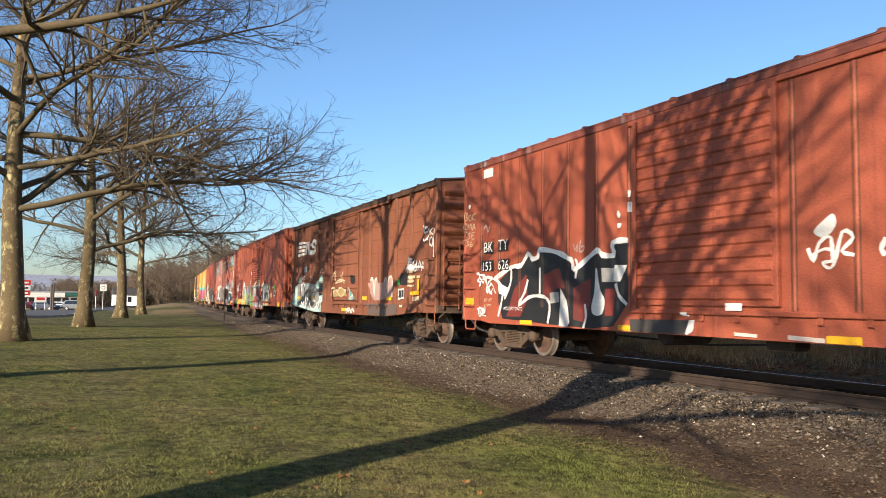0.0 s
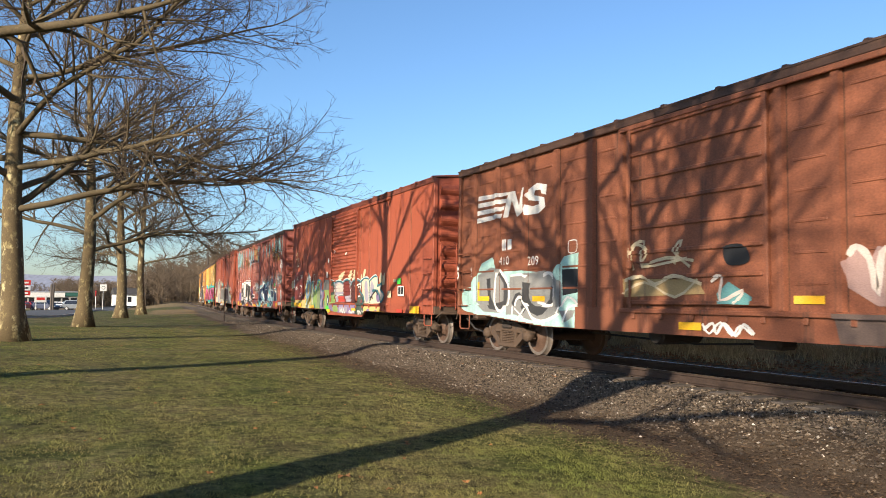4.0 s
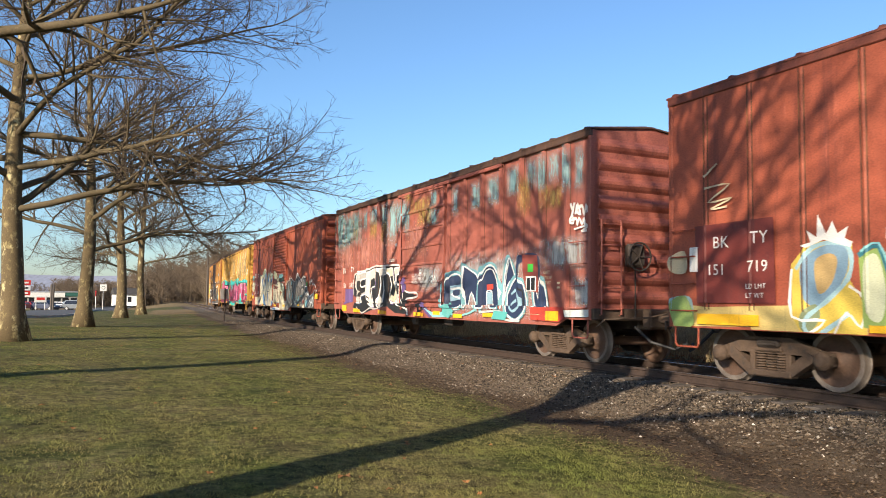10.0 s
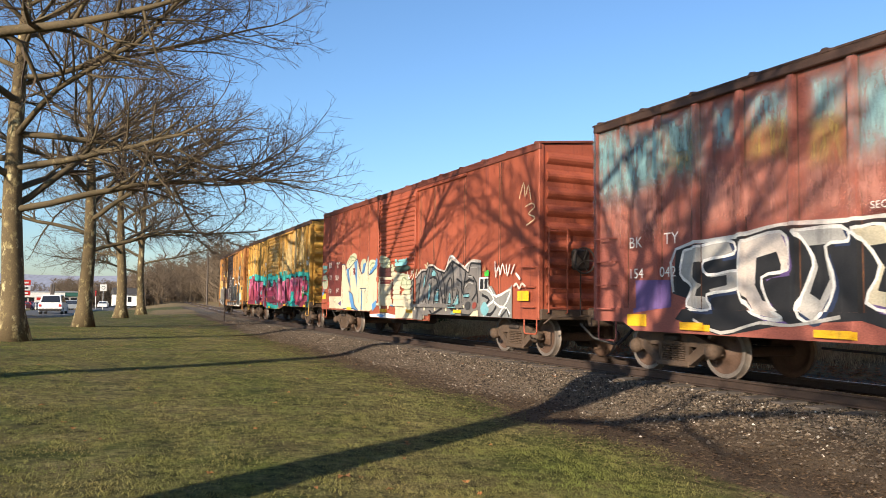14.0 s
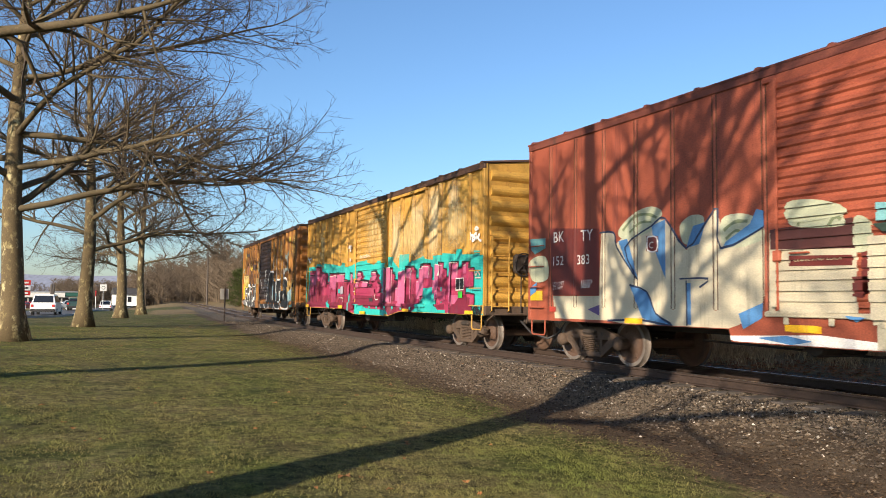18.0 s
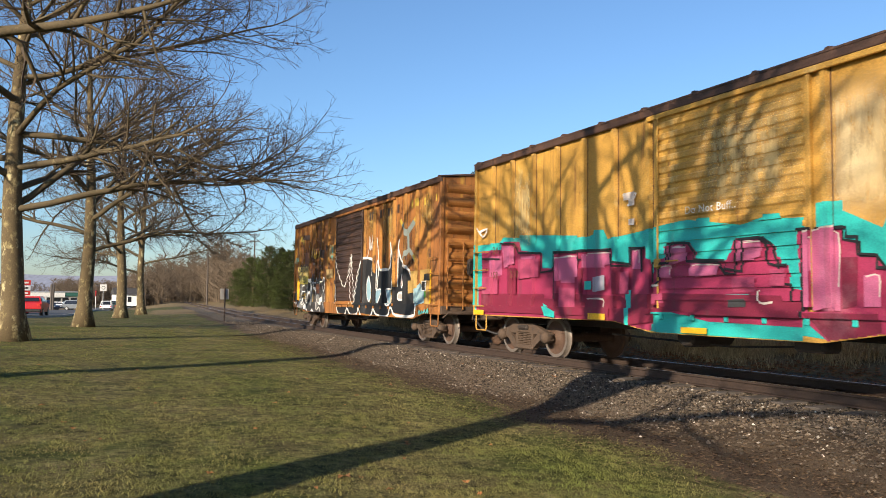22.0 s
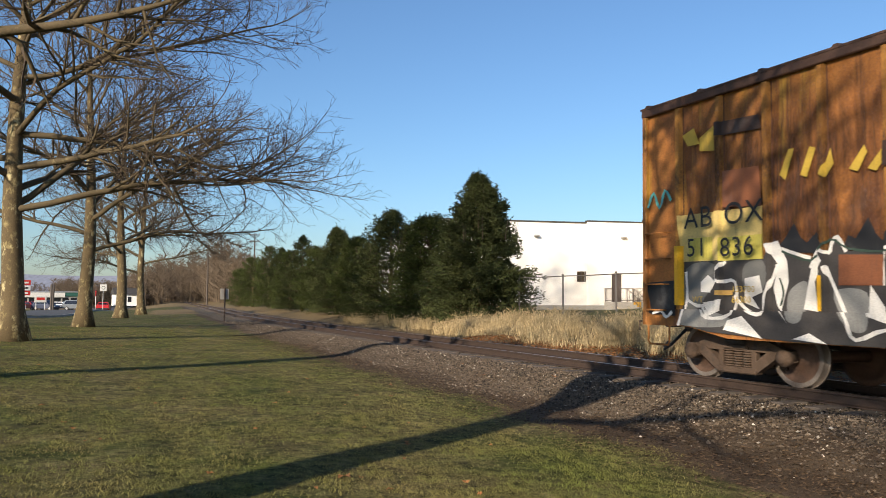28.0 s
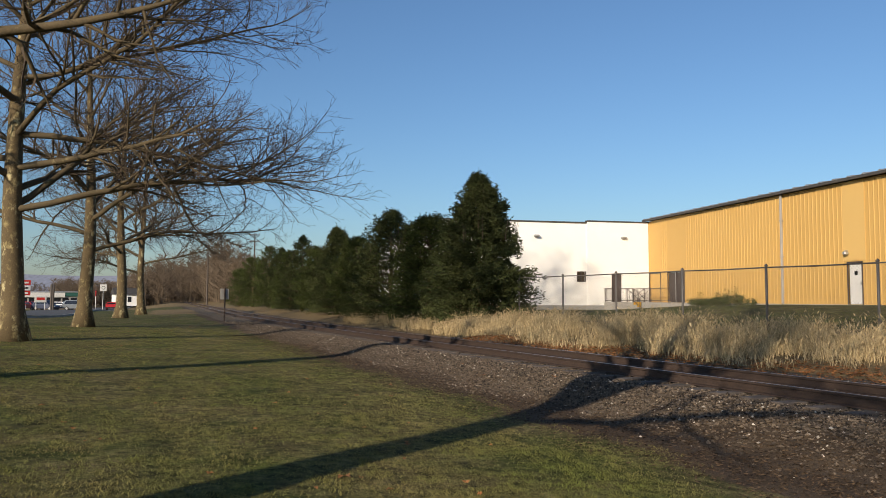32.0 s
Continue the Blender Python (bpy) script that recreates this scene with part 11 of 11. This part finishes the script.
def build_street():
    m = Mesh()
    ys = axis([(-160, 30, 10), (30, 160, 4), (160, 400, 12)])
    for k, y in enumerate(ys):
        z = [height(lane(y, u), y) + 0.03 for u in (-9.2, -3.2)]
        m.v += [(lane(y, -9.2), y, max(z)), (lane(y, -3.2), y, max(z))]
        if k:
            m.f.append((2 * k - 2, 2 * k - 1, 2 * k + 1, 2 * k))
            m.i.append(0)
    tagged(new("road", m.data("road", M["asphalt"])), "grey asphalt street running beside the lawn", "road", kind="structure")
    kerb = Mesh()
    for k, y in enumerate(ys):
        x, z = lane(y, -3.1), height(lane(y, -3.1), y)
        o = len(kerb.v)
        kerb.v += [(x - 0.1, y, z - 0.05), (x - 0.1, y, z + 0.14), (x + 0.06, y, z + 0.14), (x + 0.08, y, z - 0.05)]
        if k:
            for j in range(3):
                kerb.f.append((o - 4 + j, o - 3 + j, o + 1 + j, o + j))
                kerb.i.append(0)
    tagged(new("kerb", kerb.data("kerb", M["concrete"])), "pale concrete kerb along the street", "kerb", kind="structure")
    lot = Mesh()
    lot.box(-60, -1, 121, 200, -0.95, -0.70)
    tagged(new("pavement", lot.data("pavement", M["asphalt"])), "grey asphalt forecourt in front of the shops", "pavement", kind="structure")


build_street()


def vehicle(name, label, colour, tall=False, m=None):
    """A car: shell, glass, lamps, wheels. Its nose points along +y."""
    c = thing(name, label, "car", "cars on the street", m)
    paint_m = mat(name + "_paint", colour, 0.3, 0.1, tuple(v * 0.85 for v in colour), 1.0, 40, 0.0, spec=0.6)
    b = Mesh()
    roof = 1.72 if tall else 1.44
    low = [(-2.25, 0.32), (-2.3, 0.62), (-2.25, 0.95), (-2.1, 1.02), (1.0, 0.98), (2.05, 0.82), (2.28, 0.6), (2.25, 0.32)]
    b.prism(low, -0.9, 0.9)
    part("body", b, paint_m, c)
    cab = Mesh()
    rear = -2.05 if tall else -1.75
    cab.add([(-0.85, rear - 0.1, 1.0), (0.85, rear - 0.1, 1.0), (0.85, 1.15, 0.98), (-0.85, 1.15, 0.98), (-0.68, rear + 0.35, roof), (0.68, rear + 0.35, roof), (0.68, 0.25, roof), (-0.68, 0.25, roof)],
            [(0, 1, 5, 4), (1, 2, 6, 5), (2, 3, 7, 6), (3, 0, 4, 7), (4, 5, 6, 7)])
    cb = part("cabin", cab, paint_m, c)
    g = Mesh()
    g.add([(-0.72, rear + 0.0, 1.08), (0.72, rear + 0.0, 1.08), (0.62, rear + 0.3, roof - 0.1), (-0.62, rear + 0.3, roof - 0.1)], [(0, 1, 2, 3)])
    g.v = [(x, y - 0.06, z) for x, y, z in g.v]
    part("rear_window", g, M["glass"], cb)
    g = Mesh()
    g.add([(-0.72, 1.12, 1.06), (0.72, 1.12, 1.06), (0.62, 0.36, roof - 0.08), (-0.62, 0.36, roof - 0.08)], [(0, 1, 2, 3)])
    g.v = [(x, y + 0.06, z) for x, y, z in g.v]
    part("windscreen", g, M["glass"], cb)
    for sx in (-1, 1):
        g = Mesh()
        g.add([(sx * 0.845, rear + 0.25, 1.08), (sx * 0.845, 0.85, 1.06), (sx * 0.72, 0.25, roof - 0.1), (sx * 0.72, rear + 0.5, roof - 0.1)], [(0, 1, 2, 3)])
        g.v = [(x + sx * 0.02, y, z) for x, y, z in g.v]
        part("side_window", g, M["glass"], cb)
        t = Mesh()
        t.box(sx * 0.75 - 0.1, sx * 0.75 + 0.1, -2.33, -2.27, 0.72, 0.92, 0.02)
        part("tail_lamp", t, M["red"], c)
        t = Mesh()
        t.box(sx * 0.72 - 0.14, sx * 0.72 + 0.14, 2.2, 2.3, 0.62, 0.76, 0.02)
        part("headlight", t, M["white"], c)
        for y in (-1.4, 1.4):
            w = Mesh()
            w.lathe([(-0.1, 0.0), (-0.1, 0.28), (-0.08, 0.33), (0.08, 0.33), (0.1, 0.28), (0.1, 0.0)], True, 18)
            wh = part("wheel", w, M["black"], c, m=pose(sx * 0.82, y, 0.33))
            r = Mesh()
            r.lathe([(sx * 0.1, 0.0), (sx * 0.108, 0.18), (sx * 0.1, 0.21)], True, 14)
            part("rim", r, M["galv"], wh)
    bp = Mesh()
    bp.box(-0.88, 0.88, -2.36, -2.28, 0.36, 0.56, 0.03)
    part("bumper", bp, M["black"], c)
    return c


# car, lane, rows of time and way along the street
TRAFFIC = [
    (vehicle("white_suv", "white sport utility car driving along the street", (0.75, 0.75, 0.74), True), -4.6, ((0, -90), (12, 52), (14, 74), (17, 127), (19, 139), (24, 170), (32, 230))),
    (vehicle("green_car", "dark green car driving along the street", (0.03, 0.06, 0.05)), -4.6, ((0, -140), (14.5, 38), (17, 79), (19.5, 115), (25, 190), (32, 280))),
    (vehicle("white_car", "white car driving along the street", (0.78, 0.78, 0.77), True), -4.6, ((0, -160), (16.5, 48), (18, 70), (19, 85), (20, 111), (21, 125), (22, 137), (23, 142), (26, 160), (32, 220))),
    (vehicle("white_sedan", "white sedan coming along the far lane of the street", (0.7, 0.7, 0.7)), -7.6, ((0, 330), (20, 104), (21, 90), (22, 74), (24, 42), (32, -90))),
    (vehicle("red_car", "red car driving along the street", (0.5, 0.02, 0.02)), -4.6, ((0, -210), (20.5, 34), (22, 62), (22.6, 74), (23, 83), (23.4, 90), (24, 110), (25, 119), (27.6, 129), (29, 134), (32, 150))),
]


def way(car_u, back, y):
    e = 1.0
    dx = lane(y + e, car_u) - lane(y - e, car_u)
    x = lane(y, car_u)
    return pose(x, y, height(x, y) + 0.03, 0, 0, math.degrees(math.atan2(-dx, 2 * e)) + (180 if back else 0))


def road_rows(u, rows):
    out = []
    for (ta, ya), (tb, yb) in zip(rows[:-1], rows[1:]):
        n = max(1, int(abs(yb - ya) / 12))
        out += [(ta + (tb - ta) * k / n, ya + (yb - ya) * k / n) for k in range(n)]
    out.append(rows[-1])
    back = rows[-1][1] < rows[0][1]
    seen, keep = set(), []
    for t, y in out:
        if frame(t) not in seen:
            seen.add(frame(t))
            keep.append((t, way(u, back, y)))
    return keep


def roadside():
    # tall red and white sign on a pole
    s = thing("pylon_sign", "red and white lit sign boards on a tall pole", "sign", m=pose(-6.4, 125.2, -0.75, 0, 0, 12))
    p = Mesh()
    p.tube([(0, 0, 0), (0, 0, 4.7)], 0.12, 8)
    part("pole", p, M["galv"], s)
    for z0, z1, k in ((4.0, 4.75, "red"), (3.25, 3.95, "white"), (2.55, 3.2, "red")):
        b = Mesh()
        b.box(-0.9, 0.9, -0.2, 0.15, z0, z1, 0.04)
        part("board", b, M[k], s)
        bar = Mesh()
        bar.box(-0.6, 0.6, -0.215, -0.204, (z0 + z1) / 2 - 0.12, (z0 + z1) / 2 + 0.12)
        part("lettering_bar", bar, M["white" if k == "red" else "black"], s)
    # low shop with a green fascia
    b = thing("roadside_shop", "low shop with a pale roof, green fascia and glass front", "building", m=pose(-4.0, 178, -0.8, 0, 0, 8))
    w = Mesh()
    w.box(-6, 7, 0, 8, 0, 2.7)
    part("wall", w, M["concrete"], b)
    r = Mesh()
    r.box(-6.2, 7.2, -0.3, 8.2, 3.3, 3.55, 0.05)
    part("roof", r, M["galv"], b)
    f = Mesh()
    f.box(-6.1, 7.1, -0.25, 0, 2.5, 3.29, 0.02)
    part("fascia", f, mat("green_fascia", (0.03, 0.12, 0.09), 0.6), b)
    f = Mesh()
    f.box(-6.12, 2.6, -0.32, -0.26, 2.3, 3.28, 0.02)
    part("pale_fascia", f, M["white"], b)
    for k in range(8):
        g = Mesh()
        g.box(-5.6 + k * 1.55, -4.4 + k * 1.55, -0.03, -0.004, 0.5, 2.2)
        part("window", g, M["glass"], b)
    sg = thing("shop_sign", "white sign board with a red band on two posts", "sign", m=pose(-4.3, 129.7, -0.75, 0, 0, 12))
    q = Mesh()
    q.box(-0.8, 0.8, -0.1, 0.1, 1.5, 2.55, 0.03)
    part("board", q, M["white"], sg)
    q = Mesh()
    q.box(-0.55, 0.55, -0.115, -0.104, 1.85, 2.25)
    part("lettering_bar", q, M["red"], sg)
    for x in (-0.6, 0.6):
        q = Mesh()
        q.tube([(x, 0, 0), (x, 0, 1.5)], 0.06, 6)
        part("post", q, M["galv"], sg)
    h = thing("white_house", "white house behind the bare trees", "building", m=pose(11.8, 188.5, -0.4, 0, 0, 5))
    q = Mesh()
    q.box(-3, 3, 0, 6, 0, 2.6)
    part("wall", q, M["white_wall"], h)
    q = Mesh()
    q.add([(-3.3, -0.4, 2.6), (3.3, -0.4, 2.6), (3.3, 6.4, 2.6), (-3.3, 6.4, 2.6), (-3.3, 3, 4.2), (3.3, 3, 4.2)], [(0, 1, 5, 4), (2, 3, 4, 5), (0, 4, 3), (1, 2, 5), (0, 3, 2, 1)])
    part("roof", q, M["roof_dark"], h)
    for x in (-2, 0, 2):
        q = Mesh()
        q.box(x - 0.4, x + 0.4, -0.03, -0.004, 0.9, 2.1)
        part("window", q, M["glass"], h)
    # square white sign with a ring
    s = thing("traffic_sign", "white square traffic sign with a black ring on a steel post", "sign", m=pose(3.8, 114.7, height(3.8, 114.7), 0, 0, 4))
    q = Mesh()
    q.tube([(0, 0.05, 0), (0, 0.05, 3.6)], 0.045, 6)
    part("post", q, M["galv"], s)
    q = Mesh()
    q.box(-0.42, 0.42, -0.02, 0.02, 2.75, 3.65, 0.01)
    part("plate", q, M["white"], s)
    q = Mesh()
    ring = [(0.24 * math.cos(a), 0.24 * math.sin(a)) for a in [2 * math.pi * k / 16 for k in range(17)]]
    for (x0, z0), (x1, z1) in zip(ring[:-1], ring[1:]):
        q.add([(x0, -0.024, 3.2 + z0), (x1, -0.024, 3.2 + z1), (x1 * 0.72, -0.024, 3.2 + z1 * 0.72), (x0 * 0.72, -0.024, 3.2 + z0 * 0.72)], [(0, 1, 2, 3)])
    part("ring", q, M["black"], s)
    # poles
    for x, y, hgt in ((-2.5, 112.2, 3.4), (-2.3, 114.3, 3.4)):
        s = thing("wooden_post", "dark weathered wooden post by the street", "post", m=pose(x, y, height(x, y)))
        q = Mesh()
        q.tube([(0, 0, -0.2), (0, 0, hgt)], 0.13, 8)
        part("shaft", q, M["tie"], s)
    for x, y, hgt, arm in ((23.8, 154.9, 12.0, False), (40.6, 191.1, 17.0, True)):
        s = thing("utility_pole", "tall dark wooden utility pole" + (" with crossarms" if arm else ""), "utility pole", m=pose(x, y, height(x, y)))
        q = Mesh()
        q.tube([(0, 0, -0.2), (0, 0, hgt)], [0.2, 0.13], 8)
        part("shaft", q, M["tie"], s)
        if arm:
            for z in (hgt - 0.5, hgt - 2.2):
                q = Mesh()
                q.box(-1.3, 1.3, -0.08, 0.08, z - 0.1, z + 0.1, 0.02)
                part("crossarm", q, M["tie"], s)
                for k in (-1.1, -0.4, 0.4, 1.1):
                    q = Mesh()
                    q.lathe([(z + 0.1, 0.05), (z + 0.2, 0.09), (z + 0.32, 0.04), (z + 0.36, 0.0)], False, 8, (k, 0, 0))
                    part("insulator", q, M["galv"], s)
    # the back of a sign beside the line
    x, y = 7.95, 45.2
    s = thing("railway_sign", "grey back of a square sign on a rusty post", "sign", m=pose(x, y, height(x, y), 0, 0, 8))
    q = Mesh()
    q.tube([(0, 0, -0.2), (0, 0, 1.95)], 0.045, 6)
    part("post", q, M["rail"], s)
    q = Mesh()
    q.box(-0.25, 0.25, 0.05, 0.065, 1.3, 1.92, 0.005)
    part("plate", q, M["concrete"], s)
    # traffic signals
    for x, y in ((2.1, 132.2), (3.3, 131.6)):
        s = thing("traffic_signal", "dark traffic signal head on a thin post", "traffic light", m=pose(x, y, height(x, y)))
        q = Mesh()
        q.tube([(0, 0, 0), (0, 0, 2.4)], 0.06, 6)
        part("post", q, M["galv"], s)
        q = Mesh()
        q.box(-0.18, 0.18, -0.14, 0.14, 2.4, 3.4, 0.04)
        head = part("head", q, M["black"], s)
        for z in (2.6, 2.9, 3.2):
            q = Mesh()
            q.lathe([(0, 0.1), (0.02, 0.1), (0.03, 0.0)], True, 12)
            part("lens", q, M["red"], head, m=pose(0, -0.15, z, 0, 0, -90))
    # cars parked on the forecourt
    cols = [(0.6, 0.6, 0.62), (0.35, 0.02, 0.02), (0.05, 0.06, 0.1), (0.7, 0.7, 0.7), (0.2, 0.22, 0.24)]
    for k, c in enumerate(cols):
        vehicle("parked_car", ("silver", "dark red", "dark blue", "white", "grey")[k] + " car parked on the shop forecourt", c, k % 2 == 0, pose(-8.5 + k * 2.3, 146 + (k % 2) * 3, -0.70, 0, 0, 200 + 15 * k))


roadside()


def motions():
    """The train runs along the line towards -y; its wheels turn with it."""
    steps = [k * 0.5 for k in range(65)]
    ways = [run(t) for t in steps]
    fine = [k * 0.125 for k in range(257)]
    turn = [math.degrees(run(t) / 0.418) for t in fine]
    for sp in SPECS:
        mid = (sp["y"][0] + sp["y"][1]) / 2
        rows = []
        for t, s in zip(steps, ways):
            y = mid - s
            a, b = y - TRUCK_C, y + TRUCK_C
            xa, xb = bend(a), bend(b)
            rows.append((t, pose(TRACK_X + (xa + xb) / 2, y, RAIL - CANT / 2, 0, 0.68, math.degrees(math.atan2(xa - xb, b - a)))))
        walk(sp["car"], rows)
        for ws, yw in sp["wheelsets"]:
            walk(ws, [(t, pose(0, yw, 0.418, q + yw * 31)) for t, q in zip(fine, turn)])
    for car, u, rows in TRAFFIC:
        walk(car, road_rows(u, rows))


motions()
